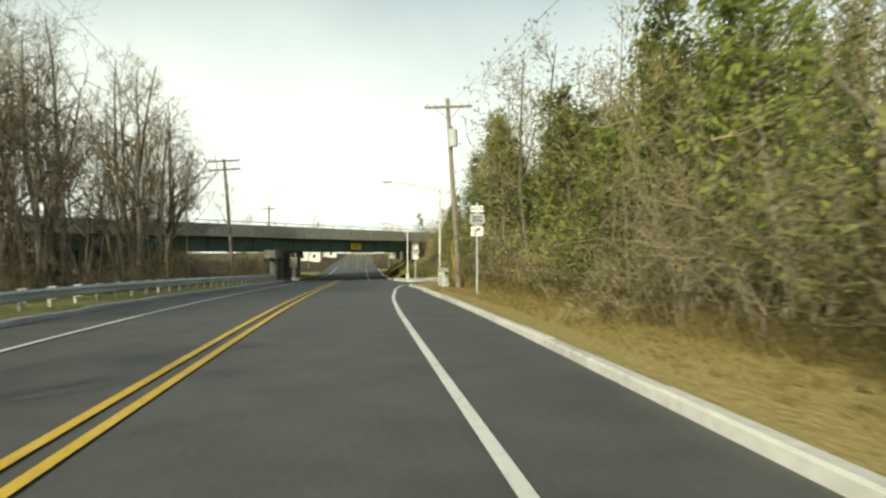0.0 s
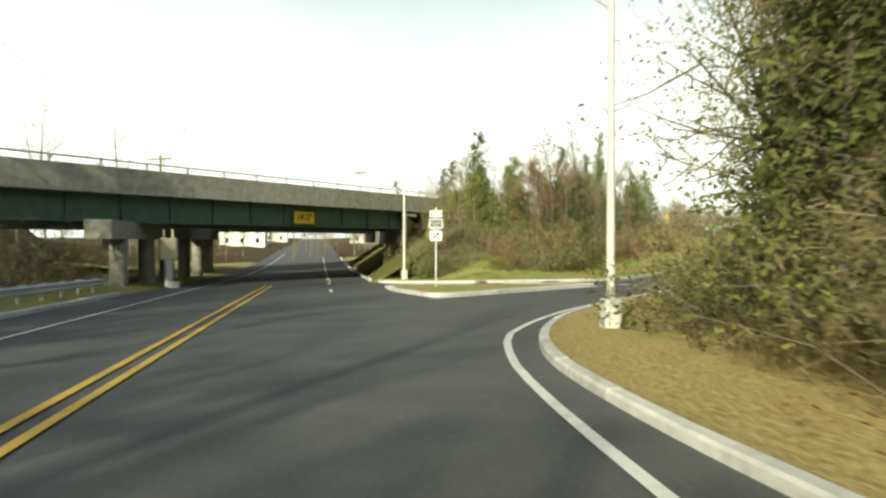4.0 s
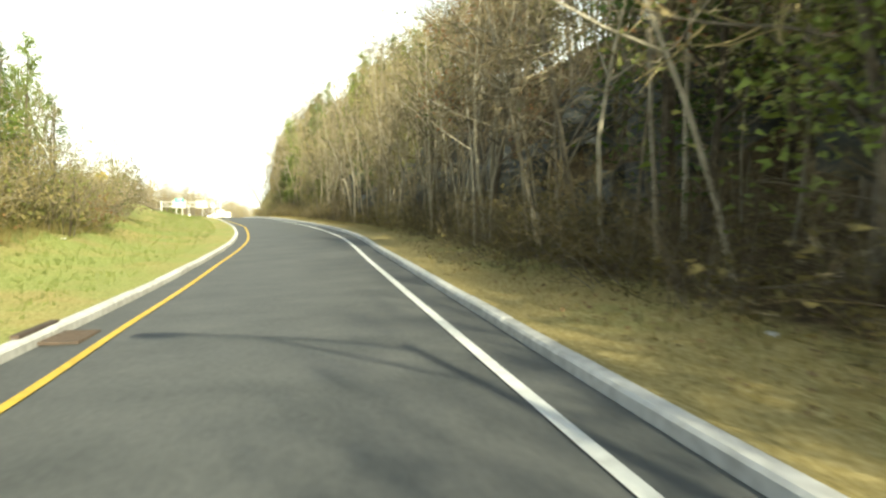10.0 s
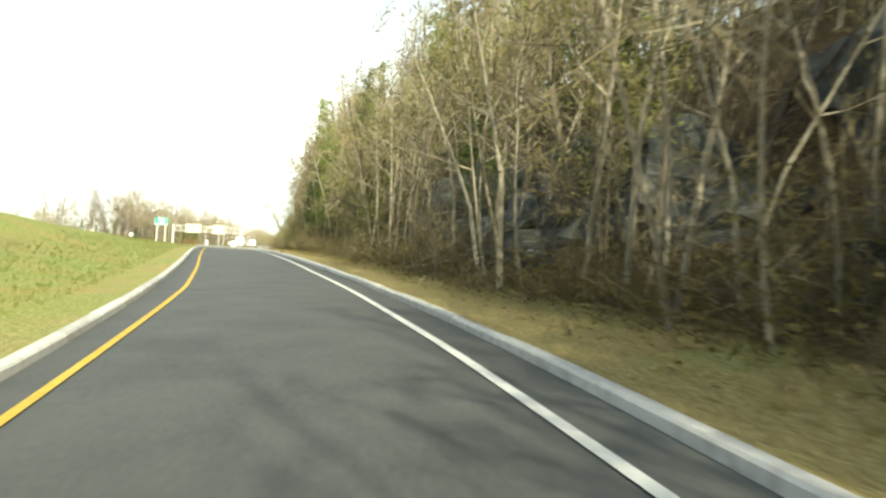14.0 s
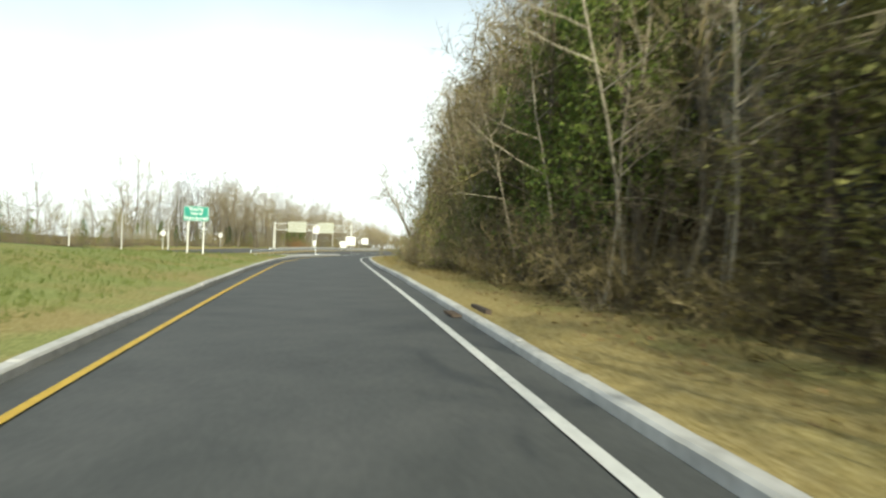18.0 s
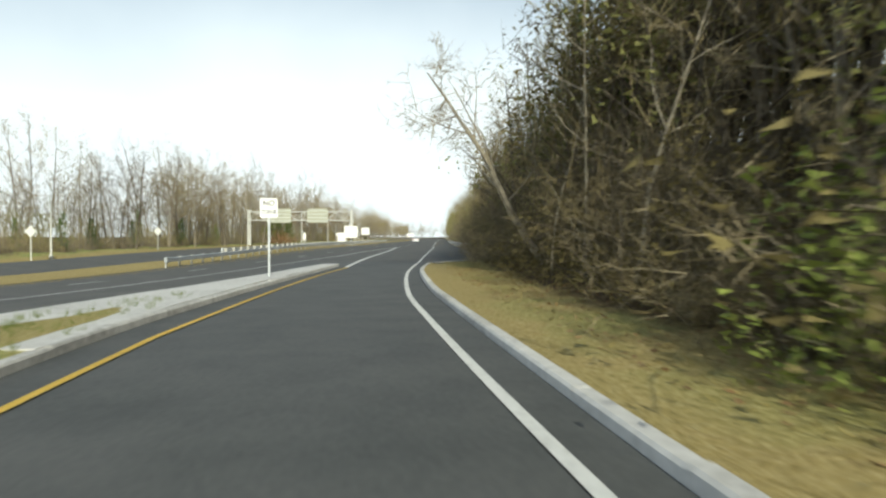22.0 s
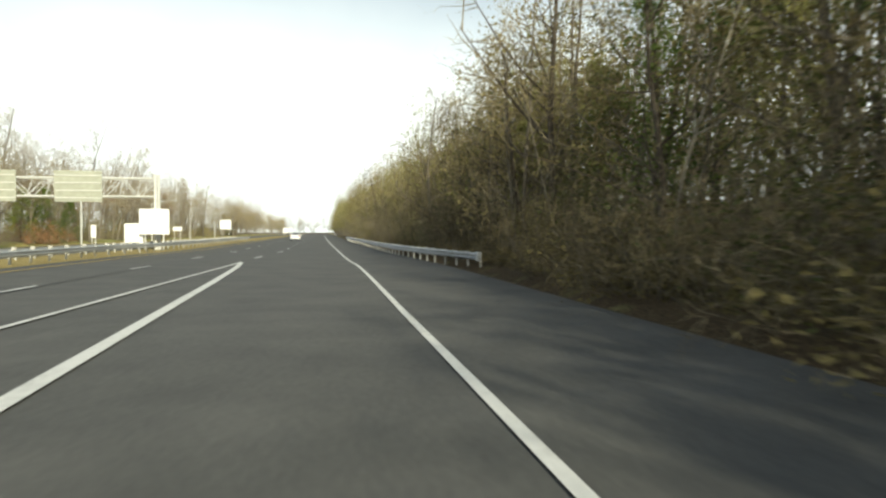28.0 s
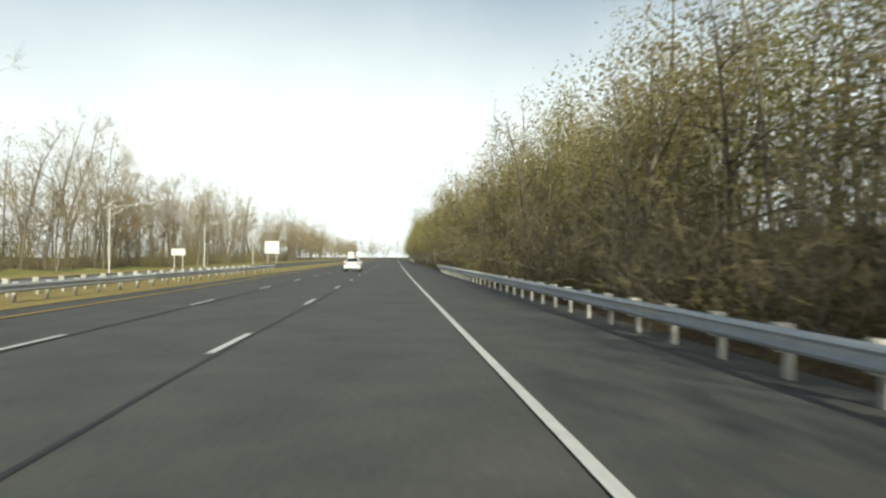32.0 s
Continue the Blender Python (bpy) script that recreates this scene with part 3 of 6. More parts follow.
for v in (-0.17, 0.17):
    marking(LOWER, 20, 164, v, 0.13, YELLOW_LINE, "worn yellow centre line painted on asphalt")
marking(LOWER, 20, 260, -3.4, 0.12, WHITE_LINE, "thin white edge line painted on asphalt")
marking(DRIVE, 0, 900, RIGHT_LINE, 0.14, WHITE_LINE, "solid white edge line painted on asphalt", 0.03)
marking(DRIVE, 106.0, 253.5, YELLOW_LEFT, 0.115, YELLOW_LINE, "solid yellow edge line painted on asphalt", 0.03)
marking(DRIVE, 253.5, 325, [(253.5, -2.0), (257, -2.1), (271, -2.55), (293, -3.0), (310, -3.65), (325, -4.25)], 0.24, WHITE_LINE, "broad white line of the merging wedge", 0.03)
hs_tip = float(HIGHWAY.near(133.2, 297.5)[0][0])
tip_s, tip_l = (float(v[0]) for v in HIGHWAY.near(*DRIVE.at(325, -4.3).xy)[:2])
marking(HIGHWAY, BRIDGE_S + 90, tip_s, [(BRIDGE_S + 90, 0.15), (tip_s - 60, 0.2), (tip_s - 35, 0.5), (tip_s, tip_l)], 0.15, WHITE_LINE, "solid white edge line of the highway", 0.03)
marking(HIGHWAY, BRIDGE_S + 3, 1150, -7.4, 0.14, YELLOW_LINE, "solid yellow median line of the highway", 0.03)
marking(LOWER, 168, 240, 3.4, 0.12, WHITE_LINE, "solid white edge line painted on asphalt")
# how the lane lines lie off the highway line
LANE_SHIFT = ([545, 575, 605, 628, 640, 650, 660, 700], [0.0, 0.1, 0.6, 0.7, 0.2, -0.2, -0.3, -0.2])
for lat, first in ((0.0, hs_tip - 6.8), (-3.7, hs_tip - 6.8 - 12.2 * 9)):
    for k in range(34 if lat == 0 else 43):
        s = first + 12.2 * k + 3.3
        c = lat + float(np.interp(s, *LANE_SHIFT))
        strip("lane_dash", HIGHWAY, s, s + 3.05, c - 0.07, c + 0.07, 0.026, WHITE_LINE, "white lane dash painted on asphalt", "road marking", 3)
for k in range(3):
    strip("lane_dash", LOWER, 80 + 75.5 + 9.0 * k, 80 + 78.5 + 9.0 * k, 3.2, 3.35, 0.024, WHITE_LINE, "white lane dash painted on asphalt", "road marking", 3)


# ---------- kerbs ----------
def kerb(name, points, label, height=0.15, width=0.2, piece=2.4, inside=1):
    """A run of kerb stones along a plan line; inside = 1: its back is on the right."""
    root = tagged(empty(name, points[0]), label, "kerb", kind="structure")
    ln = Line(points, 0.4)
    n = max(1, round(ln.s[-1] / piece))
    rnd = random.Random(len(points) + int(points[0][0] * 7))
    inv = root.matrix_basis.inverted()
    for i in range(n):
        a, b = ln.s[-1] * i / n + 0.008, ln.s[-1] * (i + 1) / n - 0.008
        k = 3
        up = height + rnd.uniform(-0.012, 0.012)
        vs, fs = [], []
        for j in range(k + 1):
            s = a + (b - a) * j / k
            prof = ((0, -0.25), (0.015, up - 0.03), (0.045, up), (width, up), (width, -0.25))
            for o, h in prof:
                vs.append(inv @ ln.at(s, o * inside, h))
            if j:
                q = 5 * (j - 1)
                for e in range(4):
                    f = (q + e, q + e + 1, q + e + 6, q + e + 5)
                    fs.append(f if inside < 0 else f[::-1])
        fs += [(0, 1, 2, 3, 4), (5 * k + 4, 5 * k + 3, 5 * k + 2, 5 * k + 1, 5 * k)]
        part("kerb_stone", mesh_of("kerb_stone", vs, fs, CONCRETE), CONCRETE, root)
    return root


def along(line, table, s0, s1, step=4.0):
    n = max(2, int((s1 - s0) / step))
    return [tuple(line.at(s, float(np.interp(s, *zip(*table))))) for s in np.linspace(s0, s1, n)]


kerb("kerb_right_lower", [tuple(lower(u, 5.7)) for u in (-24, -12, 0, 12, 24, 34)] + along(DRIVE, KERB_RIGHT, 38, 257), "pale concrete kerb along the road and ramp")
end = [tuple(DRIVE.at(s, l)) for s, l in ((257.1, 2.36), (258.4, 2.7), (259.6, 3.3), (261.5, 4.2), (264, 5.2), (267, 6.0))]
kerb("kerb_right_end", end, "pale concrete kerb curling away from the lane", piece=1.2)
kerb("kerb_left_ramp", [(x, y, road_z(x, y) + 0.02) for x, y in ((-5.9, 90.5), (-6.0, 87.4), (-4.9, 85.7), (-2.0, 84.9), (1.5, 84.9), (4.6, 85.7), (7.7, 87.0), (9.9, 88.8), (11.4, 90.7))]
     + along(DRIVE, KERB_LEFT, 99, 254.6), "pale concrete kerb along the grassy side of the ramp", inside=-1)
kerb("kerb_lower_far", [tuple(lower(u, 6.0)) for u in (91.5, 100, 112, 130, 160)], "pale concrete kerb beside the abutment")
kerb("kerb_left_lower", [tuple(lower(u, -5.4)) for u in (-24, -12, 0, 15, 30, 45, 60, 75)], "weathered concrete kerb before the guard rail", inside=-1)


corner = [(-5.5, 85.0), (-4.6, 84.75), (-2.0, 84.35), (1.6, 84.35), (4.8, 85.0), (7.8, 86.2), (10.3, 88.2), (12.0, 90.5), (13.3, 92.2)]
corner_line = Line([(x, y, road_z(x, y)) for x, y in corner] + [tuple(DRIVE.at(s, l)) for s, l in ((100.5, -2.58), (104.0, -2.64), (106.0, -2.65))], 0.5)
strip("road_marking", corner_line, 0.0, float(corner_line.s[-1]), -0.055, 0.055, 0.03, YELLOW_LINE, "solid yellow line following the kerb", "road marking", 0.6)


def verge(name, line, s0, s1, lat, reach, label, step=1.5, lift=0.135, level=False):
    """Grass from the kerb's back down to the ground beside it."""
    n = int(abs(s1 - s0) / step) + 1
    cols = (0.0, 0.18, 0.45, 1.0)
    pts = []
    for i in range(n):
        s = s0 + (s1 - s0) * i / (n - 1)
        l = float(np.interp(s, *zip(*lat))) if isinstance(lat, (list, tuple)) else lat
        for c in cols:
            pts.append(line.at(s, l + reach * c, lift))
    zg, lit, dry_ = terrain([p.x for p in pts], [p.y for p in pts], True)
    for i, p in enumerate(pts):
        if level:
            continue
        if i % 4:
            p.z = max(zg[i] + 0.02, p.z - 0.05 if i % 4 < 3 else zg[i] + 0.02)
        if i % 4 == 3:
            p.z = zg[i] - 0.02
    fs = []
    for i in range(1, n):
        for c in range(3):
            q = 4 * (i - 1) + c
            f = (q, q + 1, q + 5, q + 4)
            fs.append(f if reach > 0 else f[::-1])
    ob = new(name, mesh_of(name, pts, fs, GROUND, True))
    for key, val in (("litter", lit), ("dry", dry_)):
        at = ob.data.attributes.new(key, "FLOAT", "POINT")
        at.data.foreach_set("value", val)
    return tagged(ob, label, "grass verge", kind="structure")


verge("verge_right_lower", LOWER, 56, 114, 5.7 + 0.18, 2.4, "short straw-coloured grass verge behind the kerb")
verge("verge_right_ramp", DRIVE, 38, 257, [(s, l + 0.18) for s, l in KERB_RIGHT], 2.2, "short dry grass verge below the wooded cut")
verge("verge_left_ramp", DRIVE, 99, 240, [(s, l - 0.18) for s, l in KERB_LEFT], -2.4, "green grass verge beside the ramp")
verge("verge_left_lower", LOWER, 56, 155, -5.6, -2.0, "brown grass verge before the guard rail")
verge("verge_right_highway", DRIVE, 264, 640, [(264, 5.3), (268, 5.5), (900, 5.5)], 2.4, "bare brown verge beside the shoulder", lift=-0.01)
verge("verge_median", HIGHWAY, BRIDGE_S + 60, BRIDGE_S + 480, -8.9, -5.05, "straw-coloured grass median", 3, lift=0.02, level=True)


SEAM = material("tar_seam", [(0.012, 0.012, 0.012), (0.03, 0.03, 0.028)], 5, 0.6)
for lat, s0 in ((0.16, hs_tip), (-3.55, hs_tip - 60)):
    rnd = random.Random(int(s0))
    table = [(s0 + 6 * k, lat + float(np.interp(s0 + 6 * k, *LANE_SHIFT)) + rnd.uniform(-0.05, 0.05)) for k in range(40)]
    a_, b_ = [(s, l - 0.03 - rnd.uniform(0, 0.02)) for s, l in table], [(s, l + 0.03 + rnd.uniform(0, 0.03)) for s, l in table]
    strip("tar_seam", HIGHWAY, s0, s0 + 234, a_, b_, 0.018, SEAM, "dark tar seam between the lanes", "road marking", 2)
for u, v0, v1 in ((60.5, -5.3, 5.2), (96.0, 0.3, 5.6), (127.0, -5.2, 0.0)):
    a, b = lower(u - 80 + 80 - 80, v0, 0.02), lower(u - 80, v1, 0.02)
    vs = [lower(u - 80, v0 + (v1 - v0) * k / 12, 0.019) + Vector((0, dy + 0.08 * math.sin(k * 1.9), 0)) for k in range(13) for dy in (-0.025, 0.025)]
    tagged(new("tar_seam", mesh_of("tar_seam", vs, [(2 * k, 2 * k + 2, 2 * k + 3, 2 * k + 1) for k in range(12)], SEAM)), "dark tar seam across the road", "road marking", kind="structure")


# ---------- traffic islands ----------
def slab(name, outline, z, top_mat, label, category, depth=0.3):
    """A flat raised piece of ground with a real edge."""
    n = len(outline)
    cz = [p[2] for p in outline]
    vs = [(p[0], p[1], p[2] + z) for p in outline] + [(p[0], p[1], p[2] + z - depth) for p in outline]
    fs = [tuple(range(n))] + [(i, i + n, (i + 1) % n + n, (i + 1) % n) for i in range(n)]
    ob = new(name, mesh_of(name, vs, fs, top_mat))
    for f in ob.data.polygons:
        if f.normal.z < -0.5:
            ob.data.flip_normals()
            break
    return tagged(ob, label, category, kind="structure")


def island_outline(points):
    ln = Line(points + [points[0]], 0.35)
    return [tuple(p) for p in ln.p[:-1]]


tri = [(-5.45, 79.8, -1.34), (-5.0, 76.4, -1.26), (-3.8, 72.0, -1.14), (-3.2, 71.1, -1.12), (-2.3, 71.7, -1.13), (1.0, 75.4, -1.2), (4.6, 79.3, -1.27), (5.7, 80.7, -1.29), (4.9, 81.2, -1.29),
       (0.5, 80.7, -1.31), (-4.6, 80.5, -1.35)]
tri = [(x, y, road_z(x, y)) for x, y, z in tri]
kerb("kerb_island", tri + [tri[0]], "pale concrete kerb round the grass island", inside=-1, piece=1.6, width=0.34)
cx, cy = sum(p[0] for p in tri) / len(tri), sum(p[1] for p in tri) / len(tri)
isl = slab("island_grass", island_outline([(cx + (p[0] - cx) * 0.93, cy + (p[1] - cy) * 0.86, p[2]) for p in tri]), 0.15, GROUND, "triangular grass island between the lanes", "traffic island")
for ob_ in (isl,):
    for key, val in (("litter", 0.0), ("dry", 0.35)):
        at_ = ob_.data.attributes.new(key, "FLOAT", "POINT")
        at_.data.foreach_set("value", [val] * len(ob_.data.vertices))


def line_between(a, b, width, mat, label, zoff=0.025):
    a, b = Vector(a), Vector(b)
    d = (b - a).normalized()
    n_ = Vector((d.y, -d.x, 0)) * width / 2
    k = 10
    vs, fs = [], []
    for i in range(k + 1):
        p = a.lerp(b, i / k)
        z = road_z(p.x, p.y) + zoff
        vs += [(p.x - n_.x, p.y - n_.y, z), (p.x + n_.x, p.y + n_.y, z)]
        if i:
            fs.append((2 * i - 2, 2 * i - 1, 2 * i + 1, 2 * i))
    return tagged(new("road_marking", mesh_of("road_marking", vs, fs, mat)), label, "road marking", kind="structure")


line_between((-3.6, 69.6, 0), (8.4, 83.1, 0), 0.2, WHITE_LINE, "solid white line in front of the grass island", 0.03)
line_between((8.4, 83.1, 0), (0.0, 82.2, 0), 0.14, WHITE_LINE, "white line behind the grass island", 0.03)

# narrow concrete divider where the ramp meets the highway
div = [tuple(DRIVE.at(s, l, 0)) for s, l in ((226, -4.15), (232, -4.0), (240, -3.5), (248, -3.0), (252.5, -2.82), (254.8, -2.76), (254.9, -3.35), (251.5, -3.65), (244, -4.3), (238, -5.2), (232, -6.4), (226, -7.6))]
div_ob = slab("divider_concrete", div, 0.16, CONCRETE, "pale worn concrete divider between ramp and highway", "traffic island")
kerb("kerb_divider", [tuple(DRIVE.at(s, l)) for s, l in ((255.0, -3.15), (253, -3.45), (250, -3.8), (244, -4.4), (238, -5.3), (232, -6.5), (226, -7.7), (214, -10.2), (200, -13.2))],
     "pale concrete kerb along the highway edge", inside=-1)
drain = tagged(empty("storm_drain", DRIVE.at(104.0, -3.2, 0.02), DRIVE.heading(104)), "rusty iron storm drain in the kerb line", "drain")
bm = bmesh.new()
for i in range(7):
    box(bm, -0.3, 0.3, -0.5 + i * 0.16, -0.42 + i * 0.16, 0.0, 0.04)
part("grate", bm, DRAIN, drain)
bm = bmesh.new()
box(bm, -0.42, -0.3, -0.75, 0.75, -0.1, 0.17, 0.02)
part("kerb_inlet", bm, DRAIN, drain)
drain2 = copy_thing(drain, Matrix.Translation((4.2, 85.6, road_z(4.2, 85.6) + 0.02)) @ Matrix.Rotation(radians(-62), 4, "Z"))
drain3 = copy_thing(drain, Matrix.Translation(DRIVE.at(184, 2.6, 0.02)) @ Matrix.Rotation(radians(DRIVE.heading(184) + 180), 4, "Z"))


# ---------- bridge ----------
def build_bridge():
    hd = HIGHWAY.heading(BRIDGE_S - 18)
    base = HIGHWAY.at(BRIDGE_S - 18, 0, 0)
    root = tagged(empty("road_bridge", base, hd), "highway bridge with green steel girders and concrete parapets", "bridge")
    # own axes: x to the right of the highway, y along it; deck top near z = 0
    near, far, skew = 2.2, -27.0, 1.15

    def ends(x):
        return -31.0 + (near - x) * skew, 20.5 + (near - x) * skew

    for x0, x1 in ((-10.4, near), (far, -14.6)):
        bm = bmesh.new()
        box(bm, x0, x1, -31, 20.5, -0.42, -0.03)
        for v in bm.verts:
            v.co.y += (near - v.co.x) * skew
        part("deck", bm, BRIDGE_CONCRETE, root)
    for x in (near - 0.35, -10.4, -15.0, far):
        y0, y1 = ends(x)
        y0 -= 30
        y1 += 14
        bm = bmesh.new()
        box(bm, x, x + 0.4, y0, y1, -0.55, 0.78, 0.03)
        rail_body = part("parapet", bm, BRIDGE_CONCRETE, root)
        bm = bmesh.new()
        rod(bm, (x + 0.2, y0, 1.12), (x + 0.2, y1, 1.12), 0.05, n=6)
        part("hand_rail", bm, PALE_METAL, rail_body, "pale metal rail on the parapet")
        k = int((y1 - y0) / 2.6)
        for i in range(k + 1):
            bm = bmesh.new()
            box(bm, x + 0.14, x + 0.26, y0 + i * 2.6 - 0.05, y0 + i * 2.6 + 0.05, 0.77, 1.1)
            part("rail_post", bm, PALE_METAL, rail_body)
    for x in (1.3, -2.2, -5.7, -9.3, -15.5, -18.9, -22.4, -26.0):
        y0, y1 = ends(x)
        bm = bmesh.new()
        box(bm, x - 0.02, x + 0.02, y0, y1, -1.9, -0.42)
        box(bm, x - 0.22, x + 0.22, y0, y1, -1.96, -1.9)
        box(bm, x - 0.2, x + 0.2, y0, y1, -0.46, -0.42)
        for i in range(int((y1 - y0) / 3.0)):
            box(bm, x + 0.02, x + 0.14, y0 + 1.5 + i * 3.0, y0 + 1.53 + i * 3.0, -1.9, -0.46)
        part("girder", bm, GIRDER_GREEN, root)
    # clearance plate on the nearest girder
    plate = new("clearance_plate", None)
    plate.parent = root
    bm = bmesh.new()
    box(bm, 1.6, 1.63, 8.2, 10.2, -1.75, -0.95)
    pl = part("clearance_plate", bm, SIGN_YELLOW, root, "yellow clearance plate with black figures")
    bpy.data.objects.remove(plate)
    me = text_mesh("14'-2\"", 0.62)
    me.materials.append(SIGN_BLACK)
    me.transform(Matrix.Translation((1.636, 9.2, -1.35)) @ Matrix.Rotation(radians(90), 4, "Z"))
    part("lettering", me, SIGN_BLACK, pl)
    # piers: a row of columns with a cap along the lower road, and the two abutments
    inv = root.matrix_basis.inverted()
    hl = math.radians(6.4 - hd)
    for v in (-7.3,):
        a, b = inv @ lower(80.0, v, 0), inv @ lower(113.0, v, 0)
        bm = bmesh.new()
        d = (b - a).normalized()
        m = Matrix.Translation((a + b) / 2 + Vector((0, 0, 3.65 - (a.z + b.z) / 2 - 6.0))) @ Matrix.Rotation(hl, 4, "Z") @ Matrix.Diagonal((1.2, 36.0, 0.9, 1))
        bmesh.ops.create_cube(bm, size=1, matrix=m)
        cap = part("pier_cap", bm, BRIDGE_CONCRETE, root, "stained concrete pier cap")
        for i in range(6):
            u = 82.0 + i * 6.0
            p = inv @ lower(u, v, 0)
            bm = bmesh.new()
            rod(bm, (p.x, p.y, p.z - 0.3), (p.x, p.y, -2.7), 0.45, n=16)
            part("column", bm, BRIDGE_CONCRETE, root, "round concrete column")
    # sloped abutment paving either side
    for side, v0, v1, u0, u1 in ((1, 6.6, 12.6, 92, 138), (-1, -21.5, -27.5, 58, 104)):
        bm = bmesh.new()
        sk = 1.12
        pts = []
        for v, zz in ((v0, -6.1), (v1, -2.0)):
            for u in (u0, u1):
                q = inv @ lower(u + (v - v0) * 0.0, v, 0)
                pts.append(Vector((q.x, q.y, zz + (0.35 if zz < -5 else 0))))
        vs = [bm.verts.new(p) for p in (pts[0], pts[1], pts[3], pts[2])]
        bm.faces.new(vs)
        bmesh.ops.solidify(bm, geom=bm.faces[:], thickness=0.25)
        part("slope", bm, GROUND if side > 0 else BRIDGE_CONCRETE, root, "grassy slope under the deck end" if side > 0 else "sloped concrete paving under the deck end")
        for u in (u0 - 0.2,) if side < 0 else ():
            bm = bmesh.new()
            a, b = inv @ lower(u, v0 - 0.2, 0), inv @ lower(u, v1, 0)
            for off in (0.0, 3.2):
                c, d2 = inv @ lower(u + off, v0 - 0.2, 0), inv @ lower(u + off, v1, 0)
                rod(bm, (c.x, c.y, -5.5), (d2.x, d2.y, -1.9), 0.13, n=6)
            part("slope_edge", bm, CONCRETE, root, "pale concrete edge beam on the slope")
    # backwalls
    for y in (-31.3, 20.3):
        bm = bmesh.new()
        box(bm, far, near, y, y + 0.5, -3.2, -0.05)
        for v in bm.verts:
            v.co.y += (near - v.co.x) * skew
        part("abutment_wall", bm, BRIDGE_CONCRETE, root, "concrete abutment wall")
    return root


build_bridge()


# ---------- guard rails ----------
def beam_profile():
    return ((0.0, 0.155), (0.05, 0.125), (0.07, 0.085), (0.0, 0.03), (0.0, -0.03), (0.07, -0.085), (0.05, -0.125), (0.0, -0.155))


def guard_rail(name, line, s0, s1, lat, side, label, post_mat, spacing=1.9, top=0.72, blocks=True, face_both=False):
    """A wave-shaped steel beam on posts; side = 1: the beam faces the left."""
    def lat_at(s):
        return float(np.interp(s, *zip(*lat))) if isinstance(lat, list) else lat

    root = tagged(empty(name, line.at(s0, lat_at(s0))), label, "guard rail")
    inv = root.matrix_basis.inverted()
    prof = beam_profile()
    secs = max(1, int((s1 - s0) / 7.6))
    for k in range(secs):
        a, b = s0 + (s1 - s0) * k / secs, s0 + (s1 - s0) * (k + 1) / secs + 0.1
        vs, fs = [], []
        for j in range(4):
            s = a + (b - a) * j / 3
            for x, z in prof:
                vs.append(inv @ line.at(s, lat_at(s) - side * (x + 0.1), top - 0.16 + z))
            if j:
                q = 8 * (j - 1)
                fs += [(q + e, q + e + 1, q + e + 9, q + e + 8) for e in range(7)]
        part("beam", mesh_of("beam", vs, fs, GALVANISED), GALVANISED, root)
    bm = bmesh.new()
    box(bm, -0.045, 0.045, -0.07, 0.07, -0.5, 0.0, 0.01)
    me = bpy.data.meshes.new("post")
    bm.to_mesh(me)
    bm.free()
    me.materials.append(post_mat)
    bm = bmesh.new()
    box(bm, -0.07, 0.07, -0.08, 0.08, -0.19, 0.19, 0.01)
    mb = bpy.data.meshes.new("spacer_block")
    bm.to_mesh(mb)
    bm.free()
    mb.materials.append(post_mat)
    n = int((s1 - s0) / spacing)
    for i in range(n + 1):
        s = s0 + 0.3 + i * spacing
        p = line.at(s, lat_at(s) + side * 0.12)
        h = line.heading(s)
        post = part("post", me, post_mat, root)
        gz = ground_z(p.x, p.y)
        tall = line.at(s, lat_at(s)).z + top + 0.02 - gz
        post.matrix_basis = inv @ Matrix.LocRotScale((p.x, p.y, line.at(s, lat_at(s)).z + top + 0.02), Euler((0, 0, radians(h))), Vector((1, 1, max(1.0, (tall + 0.25) / 0.5))))
        if blocks:
            bl = part("spacer_block", mb, post_mat, root)
            q = line.at(s, lat_at(s), top - 0.16)
            bl.matrix_basis = inv @ Matrix.LocRotScale(q, Euler((0, 0, radians(h))), Vector((1, 1, 1)))
    bm = bmesh.new()
    e = inv @ line.at(s0, lat_at(s0) - side * 0.12, top - 0.16)
    m = Matrix.Translation(e) @ Matrix.Rotation(radians(line.heading(s0)), 4, "Z")
    g = box(bm, -0.1, 0.1, -0.35, 0.05, -0.2, 0.2, 0.05)
    bm.transform(m)
    part("end_piece", bm, GALVANISED, root, "flared pale end piece")
    return root


guard_rail("guard_rail", DRIVE, 316.0, 420, [(316, 6.35), (324, 5.7), (334, 5.15), (345, 4.95), (420, 5.0)], 1, "galvanised steel guard rail on weathered posts beside the shoulder", POST_PALE)
guard_rail("guard_rail", DRIVE, 560, 640, 5.9, 1, "galvanised steel guard rail far along the shoulder", POST_PALE, spacing=3.8, blocks=False)
guard_rail("guard_rail", LOWER, 62, 156, -6.5, -1, "dull steel guard rail beside the lower road", POST_PALE)
guard_rail("guard_rail", HIGHWAY, 565, BRIDGE_S + 330, [(565, -8.5), (590, -9.3), (640, -10.2), (900, -10.2)], -1, "galvanised steel median guard rail on pale posts", POST_PALE, spacing=2.4)
guard_rail("guard_rail", HIGHWAY, 588, BRIDGE_S + 330, -12.6, 1, "galvanised steel guard rail facing the opposite carriageway", POST_PALE, spacing=2.4)


# ---------- signs ----------
def sign_post(root, x, height, mat=GALVANISED, r=0.04):
    bm = bmesh.new()
    box(bm, x - r, x + r, -r * 0.6, r * 0.6, -0.4, height, 0.005)
    return part("post", bm, mat, root)


